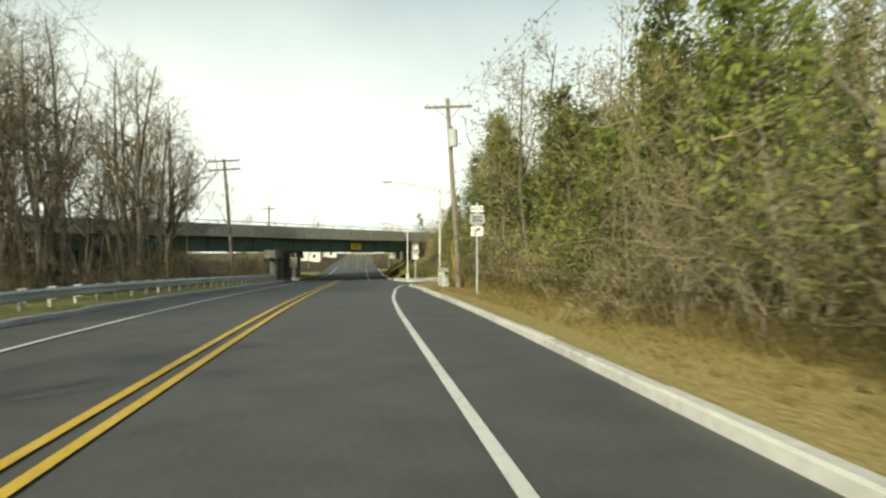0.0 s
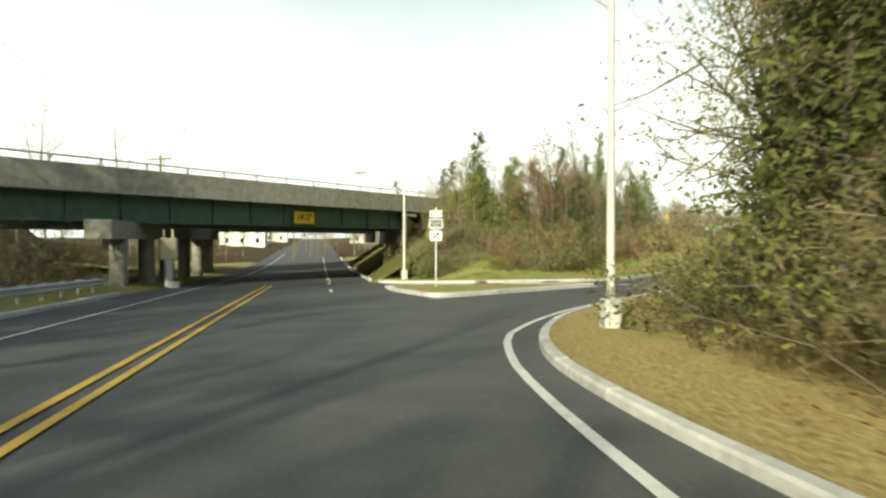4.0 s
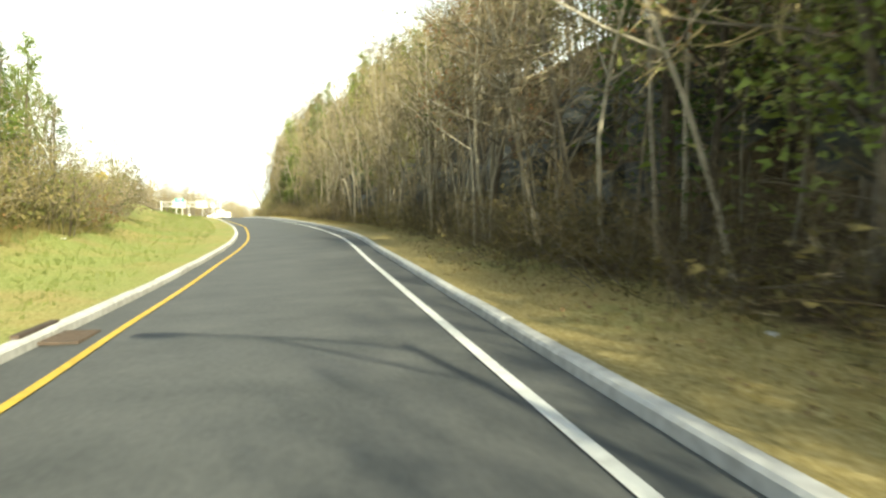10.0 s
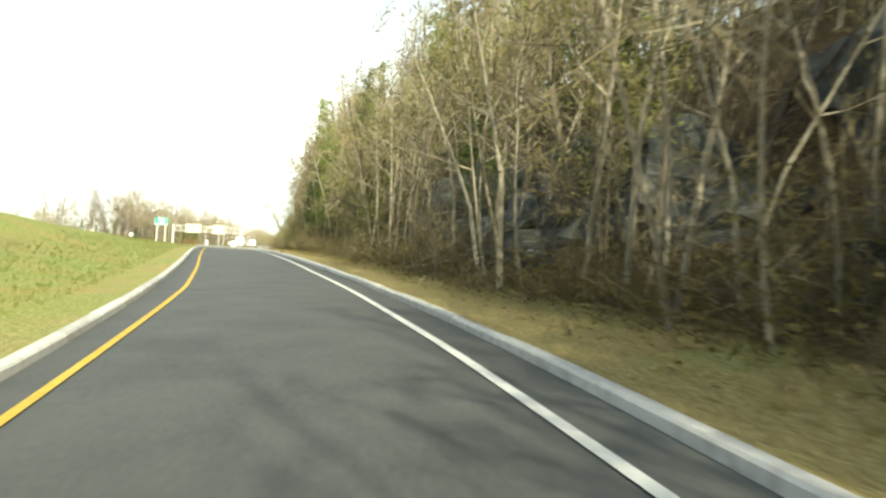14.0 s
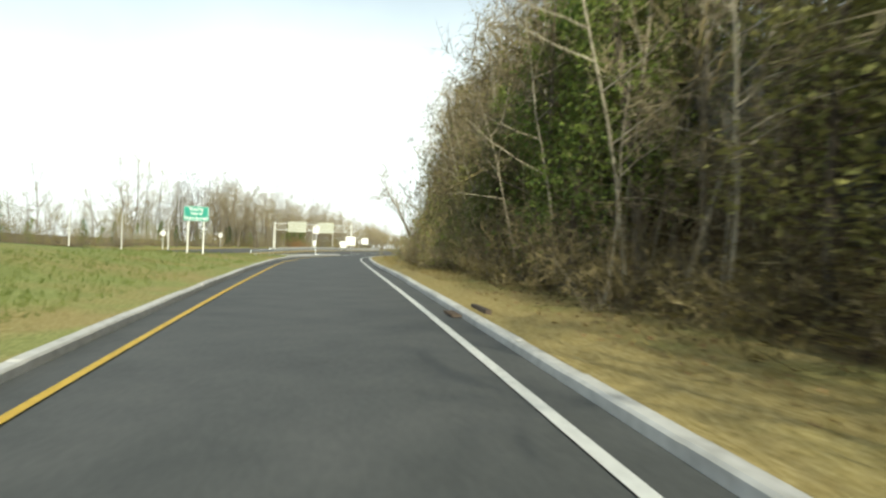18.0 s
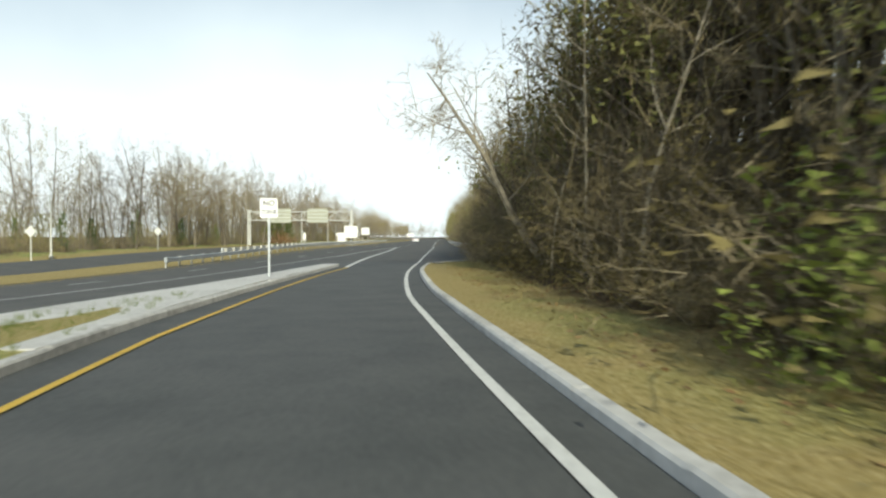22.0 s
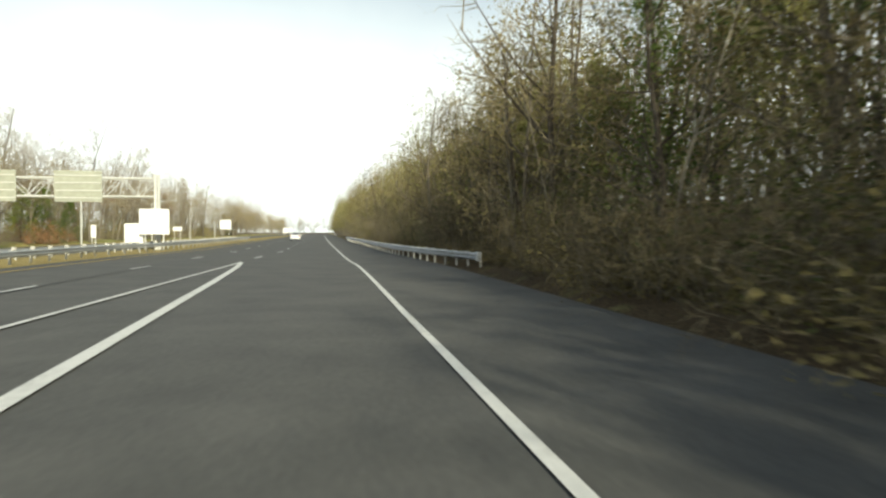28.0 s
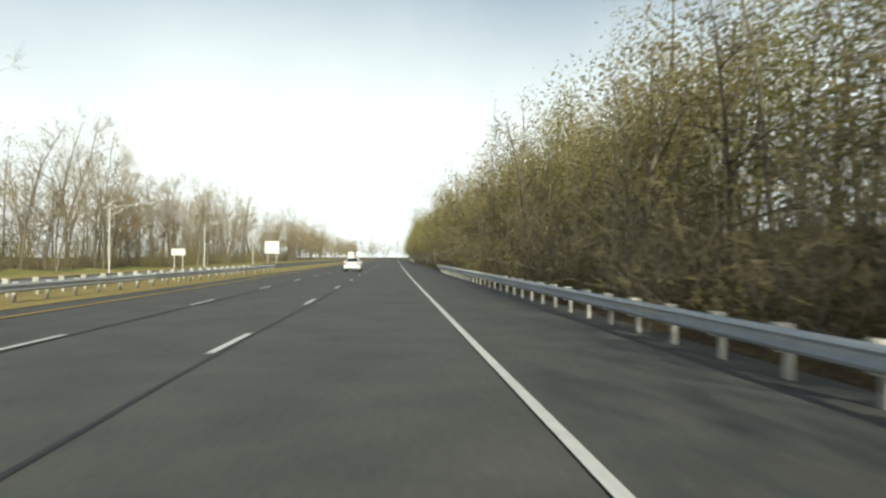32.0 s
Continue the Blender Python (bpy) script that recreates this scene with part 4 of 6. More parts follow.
def panel(name, root, x, z, w, h, mat, label="", y=-0.05, bev=0.03):
    bm = bmesh.new()
    g = bmesh.ops.create_cube(bm, size=1, matrix=Matrix.Translation((x, y, z)) @ Matrix.Diagonal((w, 0.012, h, 1)))
    ed = [e for e in bm.edges if abs(e.verts[0].co.y - e.verts[1].co.y) > 0.005]
    bmesh.ops.bevel(bm, geom=ed, offset=bev, segments=3, affect="EDGES")
    return part(name, bm, mat, root, label)


def shield(root, z, w, h):
    """The three-digit route shield: scalloped top and pointed foot, white on a black blank."""
    half = [(0.0, -0.5), (0.1, -0.46), (0.22, -0.44), (0.36, -0.4), (0.46, -0.28), (0.5, -0.1), (0.47, 0.08), (0.44, 0.22), (0.46, 0.34), (0.41, 0.45), (0.3, 0.43), (0.18, 0.46), (0.06, 0.49), (0.0, 0.5)]
    pts = half + [(-x, y) for x, y in half[-2:0:-1]]
    bm = bmesh.new()
    for y in (-0.062, -0.05):
        pass
    front = [bm.verts.new((x * w, -0.064, z + y * h)) for x, y in pts]
    f = bm.faces.new(front)
    bmesh.ops.solidify(bm, geom=[f], thickness=0.01)
    bmesh.ops.recalc_face_normals(bm, faces=bm.faces[:])
    sh_ = part("shield", bm, SIGN_WHITE, root, "white route shield")
    letters("202", h * 0.62, (0, -0.08, z + 0.02), SIGN_BLACK, sh_, 0.92)
    return sh_


def route_sign(at, heading, arrow, label, base=1.55, k=1.0):
    root = tagged(empty("route_sign", at, heading, k), label, "road sign")
    base /= k
    sign_post(root, -0.0, base + 1.6)
    s = base
    pa = panel("arrow_plate", root, 0, s + 0.24, 0.6, 0.46, SIGN_WHITE)
    bm = bmesh.new()
    if arrow == "bent":
        path = [(-0.1, -0.16), (-0.1, -0.06), (-0.06, 0.0), (0.0, 0.03), (0.05, 0.06)]
    else:
        path = [(-0.14, -0.13), (0.05, 0.05)]
    for (x0, z0), (x1, z1) in zip(path, path[1:]):
        d = Vector((x1 - x0, 0, z1 - z0))
        m = Matrix.Translation(((x0 + x1) / 2, -0.062, s + 0.24 + (z0 + z1) / 2)) @ Matrix.Rotation(-math.atan2(z1 - z0, x1 - x0), 4, "Y") @ Matrix.Diagonal((d.length + 0.03, 0.006, 0.06, 1))
        bmesh.ops.create_cube(bm, size=1, matrix=m)
    tip = [(0.17, 0.16), (0.0, 0.13), (0.13, 0.0)]
    vs = [bm.verts.new((x, -0.066, s + 0.24 + z)) for x, z in tip]
    bm.faces.new(vs)
    part("arrow", bm, SIGN_BLACK, pa)
    blank = panel("shield_blank", root, 0, s + 0.8, 0.78, 0.6, SIGN_BLACK, "", -0.05, 0.02) if arrow == "bent" else None
    shield(root, s + 0.8, 0.76, 0.62)
    pn = panel("direction_plate", root, 0, s + 1.3, 0.62, 0.31, SIGN_WHITE)
    letters("NORTH", 0.2, (0, -0.062, s + 1.3), SIGN_BLACK, pn, 0.9)
    return root


route_sign((1.4, 29.7, ground_z(1.4, 29.7)), 4.0, "bent", "white route sign with shield and bent arrow on a steel post", 2.36 - ground_z(1.4, 29.7), 0.86)
route_sign((-2.95, 77.6, road_z(-2.95, 77.6) + 0.13), -4.0, "diagonal", "white route sign with shield and slanted arrow on the grass island", 2.2)

green = tagged(empty("town_sign", (63.4, 195.2, ground_z(63.4, 195.2)), -26.0), "green town sign with white lettering on two pale posts", "road sign")
sign_post(green, -0.42, 2.3, PALE_METAL, 0.04)
sign_post(green, 0.42, 2.3, PALE_METAL, 0.04)
gp = panel("sign_panel", green, 0, 2.2, 1.36, 0.82, SIGN_GREEN, "green panel with white border", -0.06, 0.04)
bm = bmesh.new()
for x0, x1, z0, z1 in ((-0.65, 0.65, 2.575, 2.59), (-0.65, 0.65, 1.81, 1.825), (-0.655, -0.64, 1.815, 2.585), (0.64, 0.655, 1.815, 2.585)):
    box(bm, x0, x1, -0.074, -0.068, z0, z1)
part("border", bm, SIGN_WHITE, gp)
for w_, z_ in (("Entering", 2.45), ("Twp of", 2.2), ("West Amwell", 1.95)):
    letters(w_, 0.23, (0, -0.07, z_), SIGN_WHITE, gp, 0.95)

nt = tagged(empty("no_turns_sign", (82.0, 220.6, DRIVE.at(246, -4.0, 0.14).z), -28.0), "white no turns sign on a steel post standing on the divider", "road sign")
sign_post(nt, 0, 2.6)
np_ = panel("sign_panel", nt, 0, 2.47, 0.62, 0.7, SIGN_WHITE)
letters("NO", 0.26, (0, -0.06, 2.63), SIGN_BLACK, np_)
letters("TURNS", 0.2, (0, -0.06, 2.32), SIGN_BLACK, np_, 0.85)


def white_board(s, lat, w, h, base, label, turn=0.0, back=False):
    p = HIGHWAY.at(s, lat)
    p.z = ground_z(p.x, p.y)
    r = tagged(empty("sign_board", p, HIGHWAY.heading(s) + turn), label, "road sign")
    for x in (-w * 0.3, w * 0.3):
        sign_post(r, x, base + h * 0.6, PALE_METAL, 0.05)
    b = panel("sign_panel", r, 0, base + h / 2, w, h, SIGN_WHITE if not back else PALE_METAL, "", -0.08, 0.04)
    for i in range(2):
        bm = bmesh.new()
        box(bm, -w / 2 + 0.05, w / 2 - 0.05, -0.11, -0.09, base + h * (0.25 + 0.5 * i) - 0.04, base + h * (0.25 + 0.5 * i) + 0.04)
        part("stiffener", bm, PALE_METAL, b)
    return r


# ---------- lamps ----------
def street_lamp(at, heading, label, height=6.35, arm=2.6, base=True):
    """A round pale pole with a truss arm and a flat lamp head; the arm points along -x of its own axes."""
    root = tagged(empty("street_lamp", at, heading), label, "street lamp")
    bm = bmesh.new()
    rod(bm, (0, 0, -0.3), (0, 0, height), 0.1, 0.065, 10)
    part("pole", bm, PALE_METAL, root)
    if base:
        bm = bmesh.new()
        box(bm, -0.18, 0.18, -0.18, 0.18, -0.3, 0.62, 0.05)
        part("base", bm, PALE_METAL, root, "square flared metal base")
    bm = bmesh.new()
    top = [(0, 0, height - 0.15), (-arm * 0.4, 0, height + 0.25), (-arm, 0, height + 0.5)]
    low = [(0, 0, height - 0.95), (-arm * 0.4, 0, height - 0.1), (-arm * 0.62, 0, height + 0.32)]
    for ln_ in (top, low):
        for a, b in zip(ln_, ln_[1:]):
            rod(bm, a, b, 0.035, n=6)
    part("arm", bm, PALE_METAL, root)
    bm = bmesh.new()
    bmesh.ops.create_uvsphere(bm, u_segments=12, v_segments=8, radius=1, matrix=Matrix.Translation((-arm - 0.3, 0, height + 0.5)) @ Matrix.Diagonal((0.42, 0.16, 0.1, 1)))
    head = part("lamp_head", bm, PALE_METAL, root)
    bm = bmesh.new()
    bmesh.ops.create_uvsphere(bm, u_segments=10, v_segments=6, radius=1, matrix=Matrix.Translation((-arm - 0.36, 0, height + 0.44)) @ Matrix.Diagonal((0.24, 0.12, 0.08, 1)))
    part("lens", bm, LAMP_LENS, head)
    return root


street_lamp((14.3, 82.1, ground_z(14.3, 82.1)), -42, "pale metal street lamp beside the ramp with a truss arm", 6.0)
street_lamp((-4.4, 89.8, ground_z(-4.4, 89.8)), 12, "pale metal street lamp at the foot of the wooded bank")
street_lamp((-0.25, 58.0, ground_z(-0.25, 58.0)), 10, "pale metal street lamp on the grass corner", 7.6, 4.0)
street_lamp(HIGHWAY.at(BRIDGE_S + 2, -26.6, 0), HIGHWAY.heading(BRIDGE_S) + 180, "pale metal street lamp beyond the bridge", 7.5)
for s_ in (-23, 15, 52, 90):
    p_ = HIGHWAY.at(hs_tip + 70 + s_, -26.4)
    p_.z = ground_z(p_.x, p_.y)
    street_lamp(p_, HIGHWAY.heading(hs_tip + 70 + s_) + 180, "pale metal street lamp at the far highway edge", 7.0, 3.6, False)
for s_, l_ in ((150, -27.0), (163, -27.3), (176, -27.6), (192, -28.0)):
    p_ = HIGHWAY.at(BRIDGE_S + s_, l_)
    p_.z = ground_z(p_.x, p_.y)
    r_ = tagged(empty("marker_post", p_), "slim pale metal pole at the far highway edge", "pole")
    bm = bmesh.new()
    rod(bm, (0, 0, -0.3), (0, 0, 5.2), 0.09, 0.07, 8)
    part("pole", bm, PALE_METAL, r_)
    bm = bmesh.new()
    box(bm, -0.16, 0.16, -0.16, 0.16, -0.2, 0.25, 0.03)
    part("base", bm, PALE_METAL, r_)

# diamond sign seen from behind, and the pale boards beyond the median
dm = tagged(empty("diamond_sign", HIGHWAY.at(BRIDGE_S + 186, -26.2), -30), "pale diamond warning sign on a post", "road sign")
sign_post(dm, 0, 2.6, PALE_METAL)
bm = bmesh.new()
bmesh.ops.create_cube(bm, size=1, matrix=Matrix.Translation((0, -0.06, 2.5)) @ Matrix.Rotation(radians(45), 4, "Y") @ Matrix.Diagonal((0.75, 0.012, 0.75, 1)))
part("sign_panel", bm, PALE_METAL, dm)


# ---------- sign gantry over the opposite carriageway ----------
def build_gantry():
    s = float(HIGHWAY.near(136.5, 318.0)[0][0])
    p = HIGHWAY.at(s, -11.4)
    root = tagged(empty("sign_gantry", p, HIGHWAY.heading(s)), "pale metal truss gantry with sign boards over the opposite carriageway", "sign gantry")
    w = 19.5
    for x in (0.0, -w):
        for y in (-0.6, 0.6):
            bm = bmesh.new()
            rod(bm, (x, y, -0.4), (x, y, 6.7), 0.16, 0.13, 10)
            part("post", bm, PALE_METAL, root)
        bm = bmesh.new()
        for i in range(5):
            z = 0.4 + i * 1.25
            rod(bm, (x, -0.6, z), (x, 0.6, z + 1.25), 0.04, n=5)
        part("post_bracing", bm, PALE_METAL, root)
    for y in (-0.6, 0.6):
        for z in (4.7, 6.3):
            bm = bmesh.new()
            rod(bm, (0, y, z), (-w, y, z), 0.09, n=8)
            part("chord", bm, PALE_METAL, root)
    n = 13
    for i in range(n):
        bm = bmesh.new()
        xa, xb = -w * i / n, -w * (i + 1) / n
        for y in (-0.6, 0.6):
            rod(bm, (xa, y, 4.7 if i % 2 else 6.3), (xb, y, 6.3 if i % 2 else 4.7), 0.045, n=5)
        rod(bm, (xa, -0.6, 4.7), (xa, 0.6, 6.3), 0.04, n=5)
        part("brace", bm, PALE_METAL, root)
    for x, wd in ((-6.3, 3.9), (-13.6, 4.6)):
        bm = bmesh.new()
        box(bm, x - wd / 2, x + wd / 2, -0.8, -0.75, 4.2, 6.9, 0.02)
        b = part("sign_board", bm, BOARD_BACK, root, "pale back of a sign board")
        for k in range(4):
            bm = bmesh.new()
            box(bm, x - wd / 2 + 0.1, x + wd / 2 - 0.1, -0.86, -0.8, 4.5 + k * 0.65, 4.58 + k * 0.65)
            part("stiffener", bm, PALE_METAL, b)
    return s


g_s = build_gantry()
for x_, l_ in ((-6.9 - 11.4 + 0.9, 0), (-12.9 - 11.4 + 1.6, 0)):
    p_ = HIGHWAY.at(g_s + 3, x_)
white_board(hs_tip + 16.8, -11.2, 2.5, 2.2, 1.75, "white sign board on posts in the median")
white_board(hs_tip + 17.2, -13.0, 1.5, 2.0, 0.7, "pale sign board beside the median posts", 12)
white_board(g_s + 165, -26.5, 3.4, 2.9, 2.8, "large white sign board far along the highway")
white_board(g_s + 215, -10.8, 1.6, 2.0, 1.6, "small pale sign far along the median")
white_board(g_s + 262, -11.0, 1.4, 1.5, 2.4, "small pale sign far along the median")
white_board(g_s + 92, -27.0, 1.9, 0.9, 2.2, "small white sign at the far highway edge")
white_board(g_s + 36, -27.2, 0.7, 1.7, 1.2, "tall narrow pale sign at the far highway edge")


def diamond_sign(s, lat, label):
    p = HIGHWAY.at(s, lat)
    p.z = ground_z(p.x, p.y)
    r = tagged(empty("diamond_sign", p, HIGHWAY.heading(s)), label, "road sign")
    sign_post(r, 0, 2.6, GALVANISED, 0.035)
    bm = bmesh.new()
    bmesh.ops.create_cube(bm, size=1, matrix=Matrix.Translation((0, -0.05, 2.4)) @ Matrix.Rotation(radians(45), 4, "Y") @ Matrix.Diagonal((0.8, 0.012, 0.8, 1)))
    part("sign_panel", bm, PALE_METAL, r, "bare metal back of a diamond sign")


p_ = Vector((42.5, 168.6, 0))
yw = tagged(empty("diamond_sign", (p_.x, p_.y, ground_z(p_.x, p_.y)), -20), "yellow diamond warning sign on a post", "road sign")
sign_post(yw, 0, 2.9, GALVANISED, 0.035)
bm = bmesh.new()
bmesh.ops.create_cube(bm, size=1, matrix=Matrix.Translation((0, -0.05, 2.7)) @ Matrix.Rotation(radians(45), 4, "Y") @ Matrix.Diagonal((0.9, 0.012, 0.9, 1)))
part("sign_panel", bm, SIGN_YELLOW, yw)
p_ = lower(84.0, -6.9)
ps = tagged(empty("pier_sign", (p_.x - 1.4, p_.y, ground_z(p_.x - 1.4, p_.y)), 10), "white sign on a post before the bridge pier", "road sign")
sign_post(ps, 0, 2.9, GALVANISED, 0.04)
panel("sign_panel", ps, 0, 2.5, 0.75, 1.05, SIGN_WHITE)
bx = tagged(empty("signal_cabinet", (p_.x + 1.5, p_.y + 0.6, ground_z(p_.x + 1.5, p_.y + 0.6)), 10), "cream metal cabinet on a pale post beside the pier", "utility cabinet")
bm = bmesh.new()
rod(bm, (0, 0, -0.3), (0, 0, 1.7), 0.24, n=14)
part("post", bm, PALE_METAL, bx)
bm = bmesh.new()
box(bm, -0.42, 0.42, -0.3, 0.3, 1.7, 2.9, 0.05)
part("body", bm, CREAM, bx)
for x_ in (-0.25, 0.2):
    bm = bmesh.new()
    box(bm, x_ - 0.06, x_ + 0.06, -0.08, 0.08, 2.9, 3.35, 0.02)
    part("vent_cap", bm, CREAM, bx)
for x_ in (-1.2, 2.2):
    bm = bmesh.new()
    rod(bm, (p_.x + x_, p_.y - 0.8, ground_z(p_.x + x_, p_.y - 0.8) - 0.1), (p_.x + x_, p_.y - 0.8, ground_z(p_.x + x_, p_.y - 0.8) + 0.55), 0.36, 0.3, 14)
    me_ = bpy.data.meshes.new("concrete_block")
    bm.to_mesh(me_)
    bm.free()
    me_.materials.append(CONCRETE)
    tagged(new("concrete_block", me_), "pale concrete block at the foot of the pier", "bollard")
d_s = float(HIGHWAY.near(86.0, 220.1)[0][0])
diamond_sign(d_s + 64, -28.2, "diamond road sign seen from its bare metal back")


# ---------- utility poles and roadside boxes ----------
def utility_pole(at, heading, height, arms, label, transformer=False, lean=0.0):
    root = tagged(empty("utility_pole", at, heading), label, "utility pole")
    root.rotation_euler[1] = radians(lean)
    bm = bmesh.new()
    rod(bm, (0, 0, -0.5), (0, 0, height), 0.17, 0.11, 12)
    part("pole", bm, WOOD_POLE, root)
    for z in arms:
        bm = bmesh.new()
        box(bm, -1.35, 1.35, -0.2, -0.08, z - 0.07, z + 0.07, 0.01)
        rod(bm, (-0.7, -0.14, z - 0.05), (0, -0.1, z - 0.75), 0.02, n=5)
        rod(bm, (0.7, -0.14, z - 0.05), (0, -0.1, z - 0.75), 0.02, n=5)
        arm_ = part("crossarm", bm, WOOD_POLE, root)
        for x in (-1.2, -0.75, 0.75, 1.2):
            bm = bmesh.new()
            rod(bm, (x, -0.14, z + 0.07), (x, -0.14, z + 0.26), 0.045, 0.03, 6)
            part("insulator", bm, BOX_GREY, arm_)
    if transformer:
        bm = bmesh.new()
        rod(bm, (0.1, -0.45, height * 0.74), (0.1, -0.45, height * 0.74 + 0.95), 0.27, n=14)
        t_ = part("transformer", bm, BOX_GREY, root, "grey round transformer can")
        bm = bmesh.new()
        rod(bm, (0.1, -0.45, height * 0.74 + 0.95), (0.1, -0.45, height * 0.74 + 1.2), 0.05, 0.03, 6)
        part("bushing", bm, SIGN_BLACK, t_)
    return root


utility_pole((0.92, 41.15, ground_z(0.92, 41.15)), 8, 10.8, (10.3,), "weathered wooden utility pole with a transformer", True, -3.6)
utility_pole((-18.1, 62.4, ground_z(-18.1, 62.4)), 8, 9.9 - ground_z(-18.1, 62.4), (9.7 - ground_z(-18.1, 62.4), 8.95 - ground_z(-18.1, 62.4)), "dark wooden utility pole with two crossarms", False, -4.5)
utility_pole((-27.0, 112.0, ground_z(-27.0, 112.0)), -20, 11.0, (10.6,), "thin wooden utility pole beyond the bridge", False)

cab = tagged(empty("roadside_cabinet", (0.03, 44.0, ground_z(0.03, 44.0) - 0.03), 12.5), "grey metal roadside cabinet with two doors, warning labels and a meter", "utility cabinet")
bm = bmesh.new()
box(bm, -0.19, 0.19, -0.58, 0.58, 0.0, 1.12, 0.015)
part("body", bm, BOX_GREY, cab)
bm = bmesh.new()
box(bm, -0.23, 0.23, -0.62, 0.62, 1.12, 1.17, 0.012)
part("lid", bm, BOX_GREY, cab)
bm = bmesh.new()
box(bm, -0.3, 0.3, -0.7, 0.7, -0.25, 0.04, 0.02)
part("plinth", bm, CONCRETE, cab, "low concrete plinth")
for y0 in (-0.56, 0.02):
    bm = bmesh.new()
    box(bm, -0.215, -0.192, y0, y0 + 0.54, 0.07, 1.08, 0.008)
    door_ = part("door", bm, BOX_GREY, cab)
    for nm, z0, z1, mt, lb in (("warning_label", 0.93, 1.02, SIGN_RED, "red warning label"), ("notice", 0.74, 0.92, SIGN_WHITE, "white notice")):
        bm = bmesh.new()
        box(bm, -0.222, -0.216, y0 + 0.13, y0 + 0.41, z0, z1)
        part(nm, bm, mt, door_, lb)
    bm = bmesh.new()
    box(bm, -0.25, -0.216, y0 + 0.46, y0 + 0.49, 0.45, 0.62, 0.005)
    part("handle", bm, GALVANISED, door_)
bm = bmesh.new()
box(bm, -0.12, 0.16, -0.68, -0.58, 0.68, 1.02, 0.01)
meter_ = part("meter_box", bm, BOX_GREY, cab, "dark grey meter box on the end of the cabinet")
bm = bmesh.new()
rod(bm, (0.03, -0.68, 0.86), (0.03, -0.79, 0.86), 0.1, 0.085, 16)
part("meter_glass", bm, CAR_GLASS, meter_, "round glass meter")
bm = bmesh.new()
rod(bm, (0.03, -0.62, -0.1), (0.03, -0.62, 0.68), 0.03, n=8)
part("conduit", bm, GALVANISED, cab)
for x0, y0, x1, y1, h_ in ((0.75, 44.4, -0.3, 40.9, 2.4), (0.75, 44.4, 0.62, 42.2, 2.5)):
    bm = bmesh.new()
    z_ = ground_z(x0, y0)
    k_ = 0.45 if y1 < 41 else 0.9
    rod(bm, (x0, y0, z_ - 0.1), (x0 + (x1 - x0) * k_ * 0.5, y0 + (y1 - y0) * k_ * 0.5, z_ + h_ + 0.2), 0.02, n=8)
    me_ = bpy.data.meshes.new("guy_wire_guard")
    bm.to_mesh(me_)
    bm.free()
    me_.materials.append(SIGN_YELLOW)
    tagged(new("guy_wire_guard", me_), "yellow plastic guard tube round a slanting guy wire", "guy wire", "guy wire guards")

# overhead wires
for a_, b_, h0, h1 in (((-18.9, 62.4), (-27.0, 112.0), 9.8, 9.0), ((-18.9, 62.4), (-10.0, 2.0), 9.8, 12.0), ((0.3, 41.1), (9.0, -10.0), 10.2, 10.0)):
    vs = []
    cu = bpy.data.curves.new("overhead_wire", "CURVE")
    cu.dimensions, cu.bevel_depth, cu.bevel_resolution = "3D", 0.008, 1
    sp = cu.splines.new("POLY")
    sp.points.add(14)
    for i in range(15):
        u = i / 14
        sp.points[i].co = (a_[0] + (b_[0] - a_[0]) * u, a_[1] + (b_[1] - a_[1]) * u, h0 + (h1 - h0) * u - 3.0 * u * (1 - u), 1)
    cu.materials.append(SIGN_BLACK)
    tagged(new("overhead_wire", cu), "black overhead wire strung between poles", "wire", "overhead wires")


# ---------- trees ----------
class Wood:
    """Collects tubes and leaves as plain lists, for one mesh each."""

    def __init__(self):
        self.v, self.f = [], []

    def tube(self, pts, r0, r1, n):
        base, k = len(self.v), len(pts)
        for i, p in enumerate(pts):
            d = (pts[min(i + 1, k - 1)] - pts[max(i - 1, 0)])
            d = d.normalized() if d.length > 1e-6 else Vector((0, 0, 1))
            a = d.orthogonal().normalized()
            b = d.cross(a)
            r = r0 + (r1 - r0) * i / (k - 1)
            for j in range(n):
                w = 2 * math.pi * j / n
                self.v.append(p + (a * math.cos(w) + b * math.sin(w)) * r)
        for i in range(k - 1):
            for j in range(n):
                q = base + i * n
                self.f.append((q + j, q + (j + 1) % n, q + n + (j + 1) % n, q + n + j))

    def ribbon(self, pts, r0, r1):
        base, k = len(self.v), len(pts)
        d = pts[-1] - pts[0]
        a = d.orthogonal().normalized() if d.length > 1e-6 else Vector((1, 0, 0))
        if k % 2:
            a = a.cross(d.normalized())
        if k == 2:
            self.v += [pts[0] - a * r0, pts[0] + a * r0, pts[1]]
            self.f.append((base, base + 1, base + 2))
            return
        for i, p in enumerate(pts):
            r = r0 + (r1 - r0) * i / (k - 1)
            self.v += [p - a * r, p + a * r]
        for i in range(k - 1):
            q = base + 2 * i
            self.f.append((q, q + 1, q + 3, q + 2))

    def leaf(self, p, size, rnd, droop=0.0):
        a = Vector((rnd.gauss(0, 1), rnd.gauss(0, 1), rnd.gauss(0, 0.7) - droop)).normalized() * size
        b = a.orthogonal().normalized() * size * rnd.uniform(0.35, 0.7)
        if rnd.random() < 0.5:
            b = b.cross(a.normalized())
        q = len(self.v)
        self.v += [p - a * 0.5 - b * 0.45, p - a * 0.35 + b * 0.7, p + a * 0.75]
        self.f.append((q, q + 1, q + 2))


